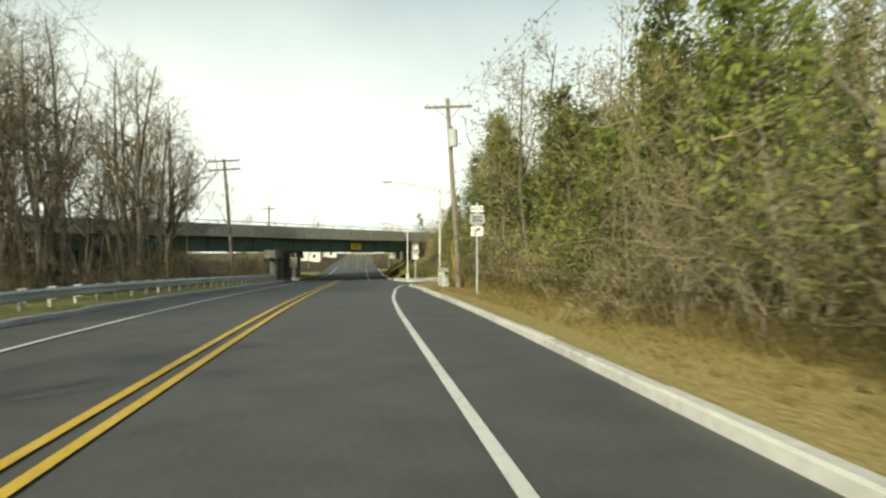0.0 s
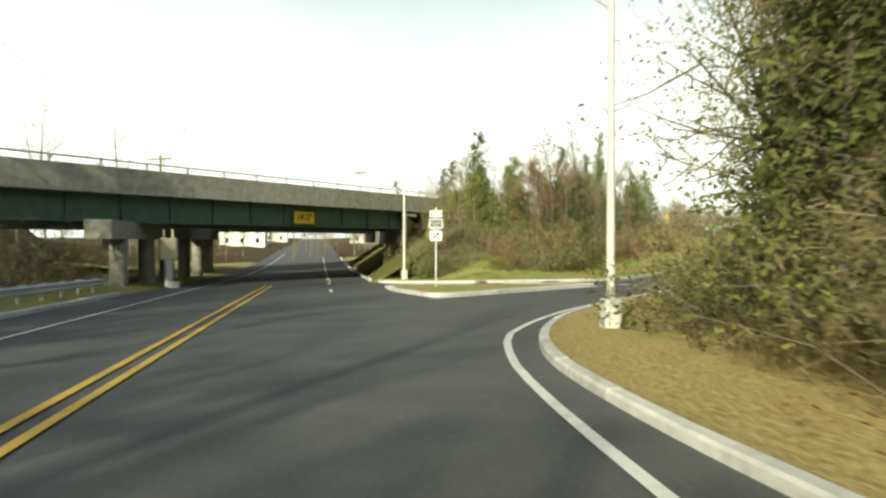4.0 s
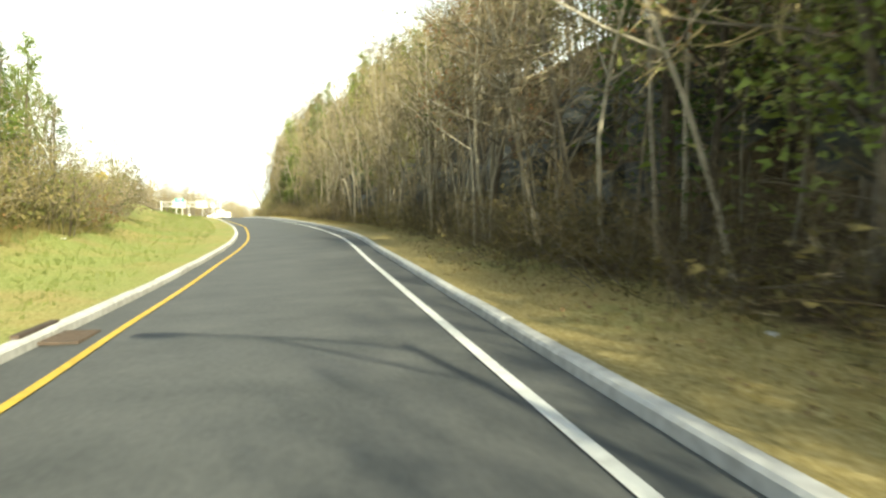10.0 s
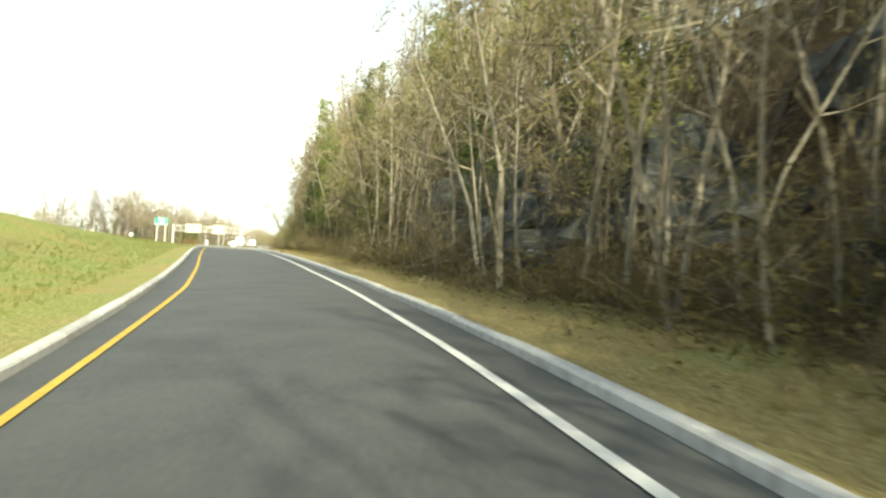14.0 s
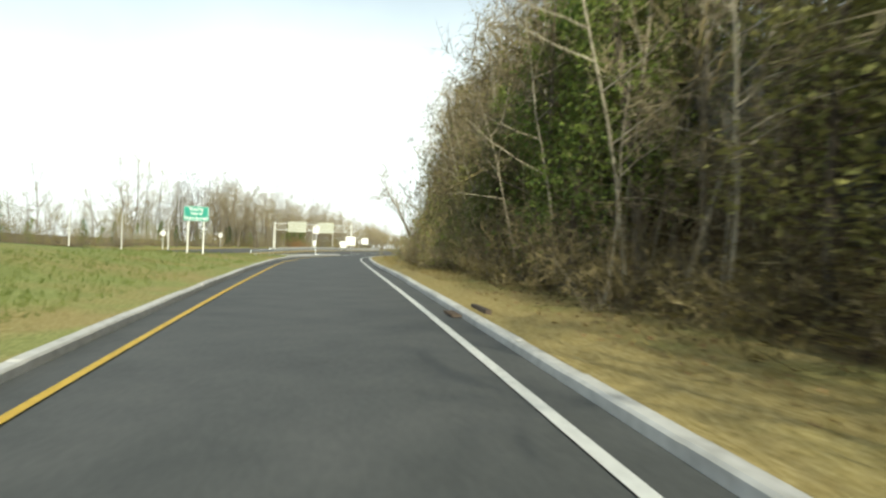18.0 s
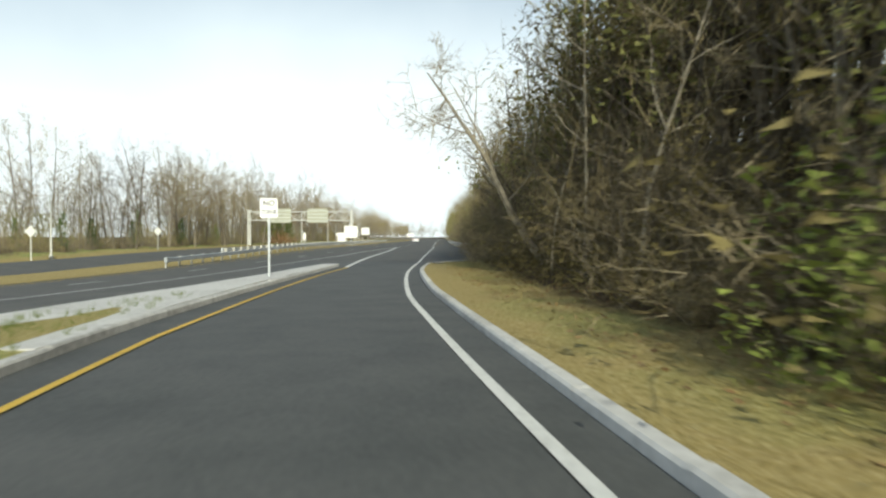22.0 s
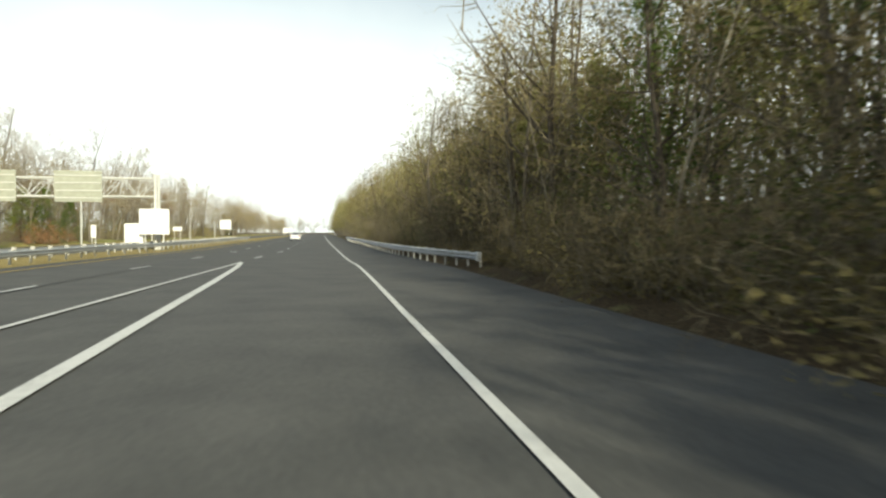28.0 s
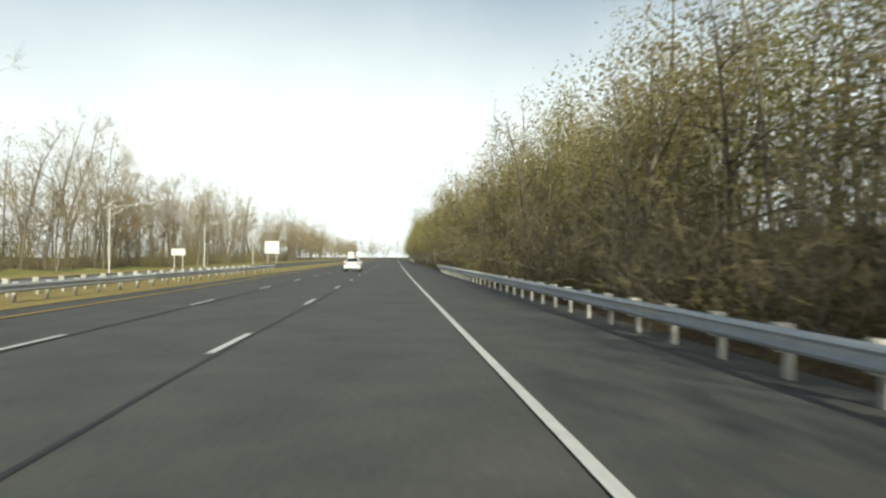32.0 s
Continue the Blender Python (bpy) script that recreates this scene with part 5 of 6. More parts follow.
def wander(p, d, length, k, rnd, bend=0.25, up=0.1):
    pts = [p.copy()]
    d = d.normalized()
    for _ in range(k):
        d = (d + Vector((rnd.gauss(0, bend), rnd.gauss(0, bend), rnd.gauss(0, bend) + up))).normalized()
        p = p + d * (length / k)
        pts.append(p.copy())
    return pts


def pick(pts, u):
    x = u * (len(pts) - 1)
    i = min(int(x), len(pts) - 2)
    return pts[i].lerp(pts[i + 1], x - i), (pts[i + 1] - pts[i]).normalized()


def side_way(d, rnd, spread=0.9):
    a = d.orthogonal().normalized()
    w = rnd.uniform(0, 2 * math.pi)
    return (d * rnd.uniform(0.3, 0.8) + (a * math.cos(w) + d.cross(a) * math.sin(w)) * spread).normalized()


def bare_tree(seed, height, r, limbs, subs, twigs, lean=0.05, start=0.25, spread=0.8, fork=1, limb_len=0.42):
    """Trunk and limbs in one mesh, twigs in another."""
    rnd = random.Random(seed)
    wood, fine = Wood(), Wood()
    tips = []
    for fk in range(fork):
        d0 = Vector((rnd.gauss(0, lean) + (0.18 * math.cos(fk * 2.4) if fork > 1 else 0), rnd.gauss(0, lean) + (0.18 * math.sin(fk * 2.4) if fork > 1 else 0), 1))
        h = height * rnd.uniform(0.85, 1.0)
        trunk = wander(Vector((0.06 * fk, 0.05 * fk, -0.3)), d0, h, 7, rnd, 0.06, 0.05)
        wood.tube(trunk, r if fork == 1 else r * 0.75, r * 0.16, 6)
        for i in range(limbs):
            u = start + (0.97 - start) * (i + rnd.random()) / limbs
            p, d = pick(trunk, u)
            ll = height * limb_len * (1.1 - u) * rnd.uniform(0.6, 1.2) + 0.5
            limb = wander(p, side_way(d, rnd, spread), ll, 3, rnd, 0.16, 0.1)
            lr = r * (1.05 - u) * 0.42 + 0.012
            wood.tube(limb, lr, lr * 0.3, 4)
            for _ in range(subs):
                p2, d2 = pick(limb, rnd.uniform(0.25, 1.0))
                sub = wander(p2, side_way(d2, rnd, 0.8), ll * rnd.uniform(0.25, 0.55), 2, rnd, 0.2, 0.12)
                fine.ribbon(sub, lr * 0.4 + 0.006, 0.006)
                for _ in range(twigs):
                    p3, d3 = pick(sub, rnd.uniform(0.2, 1.0))
                    tw = wander(p3, side_way(d3, rnd, 0.7), rnd.uniform(0.35, 1.1), 1, rnd, 0.2, 0.1)
                    fine.ribbon(tw, 0.012, 0.0)
                    tips.append(tw[-1])
                    for _ in range(2):
                        p4, d4 = pick(tw, rnd.uniform(0.2, 0.9))
                        fine.ribbon([p4, p4 + side_way(d4, rnd, 0.8) * rnd.uniform(0.25, 0.6)], 0.009, 0.0)
    return wood, fine, tips


def shrub_mesh(seed, height, stems, subs, twigs, wide=0.7):
    rnd = random.Random(seed)
    stem, fine, tips = Wood(), Wood(), []
    for i in range(stems):
        w = rnd.uniform(0, 6.28)
        rr = rnd.uniform(0, 0.5) * wide * height
        p = Vector((rr * math.cos(w), rr * math.sin(w), -0.2))
        d = Vector((math.cos(w) * rnd.uniform(0.1, wide), math.sin(w) * rnd.uniform(0.1, wide), 1))
        st = wander(p, d, height * rnd.uniform(0.55, 1.1), 4, rnd, 0.22, -0.02)
        stem.tube(st, 0.008 * height / 2.5 + 0.006, 0.004, 3)
        for _ in range(subs):
            p2, d2 = pick(st, rnd.uniform(0.2, 1.0))
            sb = wander(p2, side_way(d2, rnd, 0.9), height * rnd.uniform(0.15, 0.4), 2, rnd, 0.3, 0.02)
            fine.ribbon(sb, 0.009, 0.003)
            tips.append(sb[-1])
            for _ in range(twigs):
                p3, d3 = pick(sb, rnd.uniform(0.2, 1.0))
                tw = wander(p3, side_way(d3, rnd, 0.9), rnd.uniform(0.15, 0.5), 1, rnd, 0.3, 0.0)
                fine.ribbon(tw, 0.009, 0.0)
                tips.append(tw[-1])
                p4, d4 = pick(tw, 0.4)
                fine.ribbon([p4, p4 + side_way(d4, rnd, 0.9) * rnd.uniform(0.15, 0.4)], 0.007, 0.0)
    return stem, fine, tips


PROTO = {}


def prototype(name, key, category, label, pieces):
    root = empty(name, (0, 0, -400))
    tagged(root, label, category)
    for pn, wd, mat in pieces:
        pc = part(pn, mesh_of(pn, wd.v, wd.f, mat), mat, root)
        if pn != "trunk":
            pc["kind"] = "stuff"
    PROTO[key] = root


# bare deciduous trees
for i, (h, r, limbs, subs, tw, fork) in enumerate(((13, 0.17, 13, 6, 4, 1), (11, 0.14, 12, 6, 4, 1), (14.5, 0.2, 15, 6, 3, 1), (9.5, 0.11, 10, 5, 4, 2), (12, 0.15, 13, 5, 4, 1))):
    wd, fi, tips = bare_tree(11 + i, h, r, limbs if fork == 1 else 7, subs, tw, fork=fork)
    prototype("bare_tree", "bare%d" % i, "tree", "leafless grey-brown tree with fine twigs at the wood edge", (("trunk", wd, BARK), ("twig_crown", fi, TWIG)))
# slim pale trees
for i, (h, r) in enumerate(((11, 0.055), (12.5, 0.065), (9, 0.045), (10.5, 0.075))):
    wd, fi, tips = bare_tree(41 + i, h, r, 9, 4, 3, lean=0.09, start=0.35, limb_len=0.3)
    prototype("pale_tree", "pale%d" % i, "tree", "slim leafless tree with pale bark on the bank", (("trunk", wd, BARK_PALE), ("twig_crown", fi, TWIG)))
# the old tree that leans over the verge
wd, fi, tips = bare_tree(59, 10.5, 0.2, 13, 7, 5, start=0.3, limb_len=0.62, spread=0.9)
prototype("leaning_tree", "lean0", "tree", "pale leafless tree leaning over the grass verge", (("trunk", wd, BARK_PALE), ("twig_crown", fi, TWIG_TAN)))
# large open-crowned bare trees for the far side
for i in range(3):
    wd, fi, tips = bare_tree(61 + i, 15 + i, 0.15, 18, 6, 3, start=0.2, limb_len=0.5, spread=0.75)
    prototype("bare_tree", "tall%d" % i, "tree", "tall leafless tree in a row beyond the highway", (("trunk", wd, BARK), ("twig_crown", fi, TWIG_TAN if i == 1 else TWIG)))
# trees that keep some leaves
for i, (mat, lab, dens) in enumerate(((LEAF_RUST, "rust-brown leaved tree at the wood edge", 6.0), (LEAF_TAN, "tree with sparse dry tan leaves", 1.2), (LEAF_OLIVE, "tree with sparse olive-yellow leaves", 1.6))):
    rnd = random.Random(80 + i)
    wd, fi, tips = bare_tree(81 + i, 9.5 + i, 0.12, 11, 5, 3)
    lv = Wood()
    for t in tips:
        for _ in range(int(dens) + (rnd.random() < dens % 1)):
            lv.leaf(t + Vector((rnd.gauss(0, 0.2), rnd.gauss(0, 0.2), rnd.gauss(0, 0.18))), rnd.uniform(0.09, 0.18), rnd)
    prototype("leafy_tree", "leafy%d" % i, "tree", lab, (("trunk", wd, BARK), ("twig_crown", fi, TWIG), ("leaf_crown", lv, mat)))


for i, (h, mat, dens) in enumerate(((12.5, LEAF_TAN, 1.0), (11.0, LEAF_OLIVE, 0.8), (13.5, LEAF_TAN, 0.7), (10.0, LEAF_OLIVE, 1.1))):
    rnd = random.Random(90 + i)
    wd, fi, tips = bare_tree(91 + i, h, 0.12, 12, 5, 3, start=0.12, limb_len=0.36)
    lv = Wood()
    for t in tips:
        for _ in range(3 + (rnd.random() < dens)):
            lv.leaf(t + Vector((rnd.gauss(0, 0.34), rnd.gauss(0, 0.34), rnd.gauss(0, 0.32))), rnd.uniform(0.08, 0.16), rnd)
    prototype("thicket_tree", "haze%d" % i, "tree", "slender tree with a thin veil of dry leaves", (("trunk", wd, BARK), ("twig_crown", fi, TWIG_TAN), ("leaf_crown", lv, mat)))


for i, (h, mat) in enumerate(((13.0, LEAF_TAN), (12.0, LEAF_OLIVE), (14.0, LEAF_TAN))):
    rnd = random.Random(97 + i)
    wd, fi, tips = bare_tree(98 + i, h, 0.13, 10, 3, 2, start=0.06, limb_len=0.34)
    lv = Wood()
    for t in tips:
        for _ in range(17):
            lv.leaf(t + Vector((rnd.gauss(0, 0.6), rnd.gauss(0, 0.6), rnd.gauss(0, 0.6))), rnd.uniform(0.11, 0.26), rnd)
    prototype("thicket_tree", "hazb%d" % i, "tree", "slender tree with a thick veil of dry leaves", (("trunk", wd, BARK), ("twig_crown", fi, TWIG_TAN), ("leaf_crown", lv, mat)))


def evergreen(seed, height, width, n, mat, key, label, open_=0.0):
    """A cedar: a tapered trunk, whorls of boughs, and small sprays of foliage along them."""
    rnd = random.Random(seed)
    wd, lv = Wood(), Wood()
    trunk = wander(Vector((0, 0, -0.3)), Vector((0, 0, 1)), height, 6, rnd, 0.03, 0.1)
    wd.tube(trunk, height * 0.016, 0.02, 6)
    per = n // 60
    for b in range(60):
        u = 0.1 + 0.9 * (b + rnd.random()) / 60
        p, d = pick(trunk, min(u, 0.999))
        reach = width * (1.08 - u) ** 0.75 * rnd.uniform(0.55, 1.15) + 0.2
        w = rnd.uniform(0, 6.28)
        bough = wander(p, Vector((math.cos(w), math.sin(w), rnd.uniform(0.0, 0.6))), reach, 3, rnd, 0.12, 0.08)
        wd.tube(bough, 0.03, 0.008, 3)
        for _ in range(per):
            q, _d = pick(bough, rnd.uniform(0.25, 1.0) ** 0.7)
            s = 0.1 + 0.14 * reach
            lv.leaf(q + Vector((rnd.gauss(0, s), rnd.gauss(0, s), rnd.gauss(0.02, s * 0.8))), rnd.uniform(0.09, 0.2), rnd, 0.2)
    prototype("evergreen_tree", key, "tree", label, (("trunk", wd, BARK), ("foliage_crown", lv, mat)))


evergreen(101, 10.0, 2.3, 3600, LEAF_DARK, "cedar0", "dark green conical evergreen tree")
evergreen(102, 8.0, 2.4, 3600, LEAF_OLIVE, "cedar1", "yellowish green evergreen tree with loose boughs")
evergreen(103, 11.5, 2.0, 3400, LEAF_DARK, "cedar2", "dark green evergreen tree, tall and ragged")
evergreen(104, 6.5, 2.2, 3300, LEAF_GREEN, "cedar3", "bright green bushy evergreen")

for i, (h, st, sb, tw, wide, mat) in enumerate(((2.6, 19, 7, 3, 0.8, TWIG), (3.6, 20, 8, 3, 0.6, TWIG_TAN), (1.9, 20, 6, 3, 1.0, TWIG_TAN), (4.6, 18, 9, 3, 0.5, TWIG))):
    sm, fi, tips = shrub_mesh(121 + i, h, st, sb, tw, wide)
    prototype("shrub", "shrub%d" % i, "shrub", "tangled leafless brown shrub at the wood edge", (("stem_clump", sm, BARK), ("twig_crown", fi, mat)))
for i, (h, mat, lab) in enumerate(((2.4, LEAF_OLIVE, "olive green leafy shrub"), (2.0, LEAF_GREEN, "bright green leafy shrub"), (3.0, LEAF_TAN, "dry tan leafy shrub"), (3.4, LEAF_OLIVE, "tall olive shrub with thin leaves"), (2.2, LEAF_RUST, "low rust-brown leafy shrub"))):
    rnd = random.Random(140 + i)
    sm, fi, tips = shrub_mesh(141 + i, h, 13, 6, 3, 0.75)
    lv = Wood()
    for t in tips:
        for _ in range(4 if i < 2 else 3):
            lv.leaf(t + Vector((rnd.gauss(0, 0.15), rnd.gauss(0, 0.15), rnd.gauss(0, 0.14))), rnd.uniform(0.07, 0.15), rnd)
    prototype("leafy_shrub", "bush%d" % i, "shrub", lab, (("stem_clump", sm, BARK), ("twig_crown", fi, TWIG), ("leaf_crown", lv, mat)))

PLANTED = []


def plant(key, x, y, scale=1.0, turn=None, lean=(0, 0), sink=0.0, rnd=random, tall=1.0):
    m = Matrix.LocRotScale((x, y, -sink), Euler((radians(lean[0]), radians(lean[1]), rnd.uniform(0, 6.28) if turn is None else radians(turn))), Vector((scale, scale, scale * tall)))
    PLANTED.append((key, m))


def band(line, s0, s1, l0, l1, every, keys, lo, hi, seed, lean=4.0, skip=None):
    """Plants a belt beside a line: a plant each so many metres, at a random side between l0 and l1."""
    rnd = random.Random(seed)
    s = s0
    while s < s1:
        l = rnd.uniform(l0, l1)
        p = line.at(s, l)
        if not (skip and skip(s, l, p)):
            k = rnd.choice(keys)
            plant(k, p.x, p.y, rnd.uniform(lo, hi), None, (rnd.gauss(0, lean), rnd.gauss(0, lean)), 0.0, rnd, rnd.uniform(0.85, 1.15))
        s += every * rnd.uniform(0.6, 1.4)


BARE = ["bare0", "bare1", "bare2", "bare3", "bare4"]
PALE = ["pale0", "pale1", "pale2", "pale3"]
TALL = ["tall0", "tall1", "tall2"]
SHRUB = ["shrub0", "shrub1", "shrub2", "shrub3"]
HAZE = ["haze0", "haze1", "haze2", "haze3"]
HAZB = ["hazb0", "hazb1", "hazb2"]

# right of the lower road: evergreen and scrub wall
band(LOWER, 72, 132, 8.9, 11.0, 1.5, ["shrub0", "shrub1", "bush0", "bush2", "shrub3", "bush3"], 0.7, 1.15, 1)
band(LOWER, 76, 135, 10.4, 13.5, 2.0, ["cedar1", "cedar1", "cedar3", "leafy2", "haze1", "cedar1", "bush3"], 0.9, 1.25, 2)
band(LOWER, 76, 140, 13.5, 20, 2.2, ["haze0", "haze3", "cedar1", "pale0", "leafy2", "cedar1", "bare4"], 0.95, 1.25, 3)
band(LOWER, 72, 145, 20, 36, 2.0, HAZB + ["cedar2"], 1.0, 1.3, 4)
# left of the lower road: bare trees behind the rail
band(LOWER, 96, 138, -13, -9, 2.4, ["bare1", "bare3", "pale2", "bare4", "pale0"], 0.85, 1.1, 5)
band(LOWER, 92, 168, -24, -13, 1.1, BARE, 1.1, 1.45, 6, skip=lambda s, l, p: s - 80 > 58 + (-l - 11) * 2.6)
band(LOWER, 90, 172, -45, -24, 2.4, ["tall0", "tall1", "tall2"], 1.05, 1.3, 7)
band(LOWER, 92, 168, -12, -8.6, 1.6, SHRUB + ["bush2"], 0.6, 1.0, 8)
band(LOWER, 176, 196, -26, -9.5, 2.5, SHRUB + ["bush2", "bush0"], 0.7, 1.1, 81)
band(LOWER, 44, 96, -22, -9.5, 2.4, BARE, 0.95, 1.25, 82)
band(LOWER, 40, 74, 11.5, 20, 2.6, ["haze0", "cedar1", "haze3", "bare4"], 0.9, 1.15, 83)
# the wooded mound between road, ramp and bridge


def off_mound(s, l, p):
    hs_, hl_, _ = HIGHWAY.near(p.x, p.y)
    us_, ul_, _ = LOWER.near(p.x, p.y)
    return hl_[0] < 4.0 or ul_[0] < 10.5 or p.y < 89.5 or inside(np.array([p.x]), np.array([p.y]), JUNCTION)[0]


for seed, l0, l1, every, keys, lo, hi in ((9, -12.0, -9.0, 1.1, ["shrub0", "shrub2", "bush1", "bush2", "bush4", "shrub1", "shrub3"], 0.6, 1.0),
                                          (10, -15.5, -11.0, 0.9, ["bush0", "shrub3", "bush1", "shrub1", "bush2", "cedar3", "shrub0", "bush4"], 0.55, 1.0),
                                          (11, -21, -13.5, 0.75, ["cedar1", "haze3", "leafy0", "haze1", "cedar3", "leafy2", "haze3", "bush3", "cedar1", "bare3"], 0.5, 0.7),
                                          (12, -30, -20, 1.0, ["cedar1", "haze1", "haze3", "cedar0", "bare3", "leafy2", "haze3"], 0.52, 0.72)):
    band(DRIVE, 88, 131, l0, l1, every, keys, lo, hi, seed, 3.0, off_mound)
band(DRIVE, 78, 92, -24, -14, 0.8, ["bush0", "bush2", "shrub1", "shrub3", "bush3"], 0.75, 1.0, 13, 3.0, off_mound)

# the wooded cut on the right of the ramp
band(DRIVE, 66, 250, 5.0, 7.0, 1.9, SHRUB + ["bush2", "shrub0"], 0.5, 0.9, 20)
band(DRIVE, 66, 250, 6.4, 10.0, 2.2, PALE + ["shrub3", "haze3", "shrub1", "haze1"], 0.8, 1.15, 21, 7.0)
band(DRIVE, 64, 250, 10, 15, 1.6, PALE + HAZE + ["leafy1", "shrub3"], 0.85, 1.2, 22, 6.0)
band(DRIVE, 62, 255, 15, 22, 1.5, HAZB + ["haze0", "haze2", "pale1", "cedar2"], 0.85, 1.15, 23, 4.0)
band(DRIVE, 60, 260, 20, 32, 1.9, HAZB, 0.95, 1.25, 24)
band(DRIVE, 170, 222, 5.6, 10.5, 2.4, ["cedar1", "cedar2", "cedar0", "shrub3", "haze3"], 0.8, 1.15, 25)
band(DRIVE, 166, 208, 10.5, 18, 2.6, ["cedar2", "cedar0", "cedar1"], 0.8, 1.15, 26)
band(DRIVE, 92, 100, 8.0, 12.0, 2.0, ["cedar1", "cedar3", "cedar1"], 0.9, 1.2, 27)
band(DRIVE, 146, 160, 9.0, 14.0, 3.0, ["cedar1", "cedar0"], 0.6, 0.8, 28)
band(DRIVE, 232, 262, 4.8, 6.8, 1.5, ["shrub2", "shrub0", "shrub2", "shrub1"], 0.5, 0.85, 291)
band(DRIVE, 236, 310, 6.4, 8.0, 1.4, ["shrub1", "shrub3", "shrub0", "bush2"], 0.7, 1.05, 292, skip=lambda s, l, p: s > 262 and l < 6.9)
band(DRIVE, 205, 228, 4.8, 6.4, 1.6, ["shrub1", "bush1", "shrub0", "shrub2", "shrub0", "shrub3"], 0.7, 1.1, 29)
band(DRIVE, 207, 226, 6.4, 9.6, 0.8, ["shrub1", "bush2", "shrub0", "bush3", "shrub2", "shrub1"], 0.95, 1.45, 293, 2.0)
mr = random.Random(77)
for i in range(60):
    x_, y_ = mr.uniform(-3.6, 10.0), mr.uniform(90.0, 101.0)
    s_, l_, _ = DRIVE.near(x_, y_)
    if l_[0] < -9.0 and LOWER.near(x_, y_)[1][0] > 8.5:
        plant(mr.choice(["bush0", "shrub3", "bush2", "bush4", "shrub1", "shrub0", "bush1"]), x_, y_, mr.uniform(0.75, 1.15), rnd=mr)
for i in range(90):
    x_, y_ = mr.uniform(-4.5, 9.0), mr.uniform(91.0, 112.0)
    if 0.6 < HIGHWAY.near(x_, y_)[1][0] < 7.0 and LOWER.near(x_, y_)[1][0] > 8.8:
        plant(mr.choice(["shrub1", "shrub3", "bush2", "bush0", "shrub0", "bush3"]), x_, y_, mr.uniform(0.7, 1.05), rnd=mr)
# shade trees above the foot of the ramp
band(DRIVE, 62, 104, 8.5, 15.0, 1.8, ["haze1", "haze0", "cedar2", "cedar0", "bare2"], 0.95, 1.2, 39)
# loose evergreens on the grass corner
band(DRIVE, 50, 72, 7.0, 10.5, 1.4, ["cedar1", "bare4", "cedar1", "pale0", "haze1", "cedar0"], 0.9, 1.15, 391, 5.0)
band(DRIVE, 46, 70, 5.6, 8.0, 1.5, ["shrub0", "shrub1", "bush0", "shrub3", "bush2"], 0.7, 1.1, 392)
# the mound runs on beside the ramp
band(DRIVE, 100, 151, -19.0, -10.5, 0.75, ["haze3", "cedar0", "shrub3", "shrub3", "bare3", "leafy1", "cedar2", "shrub1", "haze0"], 0.55, 0.85, 393, 3.0, off_mound)
band(DRIVE, 98, 148, -12.5, -9.4, 1.0, ["shrub0", "bush2", "shrub1", "bush3", "bush0"], 0.7, 1.15, 394, 3.0, off_mound)
# slim pale stems standing close on the bank
band(DRIVE, 104, 160, 5.6, 8.4, 1.0, PALE, 0.85, 1.2, 395, 6.0)
band(DRIVE, 160, 205, 5.6, 8.4, 1.9, PALE, 0.85, 1.15, 396, 8.0)
band(DRIVE, 102, 113, 7.0, 11.5, 1.6, ["cedar1", "cedar3", "cedar1", "cedar2"], 0.95, 1.25, 397)
plant("bare2", -40.0, 137.0, 1.25, rnd=random.Random(7))
plant("bare0", -46.0, 130.0, 1.2, rnd=random.Random(8))
# single trees that stand out
for key, x, y, k in (("cedar0", 1.9, 104.8, 0.74), ("cedar0", 4.7, 103.0, 0.66), ("leafy0", 7.9, 100.5, 1.05), ("leafy0", 6.0, 97.5, 0.75), ("bare0", 9.6, 103.5, 0.72), ("bare4", 12.5, 105.0, 0.55), ("cedar1", 1.5, 97.0, 0.62), ("cedar1", 4.6, 98.2, 0.6), ("bush1", 6.5, 96.0, 1.2), ("bush1", 3.0, 95.5, 1.3), ("bush4", 5.0, 98.0, 1.5)):
    plant(key, x, y, k, 40, rnd=random.Random(int(x * 10)))
for key, s_, l_, k in (("pale1", 238, 6.6, 1.05), ("pale0", 205, 5.9, 1.1), ("leafy2", 119, 6.6, 1.0), ("pale3", 120, 7.0, 1.25), ("pale3", 143, 7.2, 1.15), ("leafy0", 108, 8.5, 1.0), ("leafy1", 132, 7.5, 0.9), ("leafy0", 125, 7.6, 1.15), ("leafy0", 128.5, 9.0, 1.1),
                       ("pale1", 166, 7.0, 1.1), ("pale2", 168.5, 7.6, 1.2), ("bush1", 221.5, 6.8, 1.8), ("bush1", 223.5, 7.4, 1.9), ("bush0", 222.5, 8.4, 1.7), ("bush1", 206, 5.6, 1.2)):
    p_ = DRIVE.at(s_, l_)
    plant(key, p_.x, p_.y, k, 70, (3, -4), rnd=random.Random(int(s_)))
a_, b_ = DRIVE.at(246.0, 6.9), DRIVE.at(247.2, -0.6)
PLANTED.append(("lean0", Matrix.Translation((a_.x, a_.y, 0)) @ Vector((b_.x - a_.x, b_.y - a_.y, 8.0)).to_track_quat("Z", "Y").to_matrix().to_4x4() @ Matrix.Diagonal((0.95, 0.95, 0.95, 1))))
for key, s_, l_, k in (("pale3", 207.5, 6.5, 1.35), ("pale1", 228.0, 8.6, 1.25), ("bare2", 262.5, 7.6, 0.85), ("pale3", 233.0, 6.4, 0.9), ("pale0", 241.0, 6.2, 0.8), ("bare4", 272.0, 7.8, 0.8)):
    p_ = DRIVE.at(s_, l_)
    plant(key, p_.x, p_.y, k, 130, (2, -3), rnd=random.Random(int(s_)))
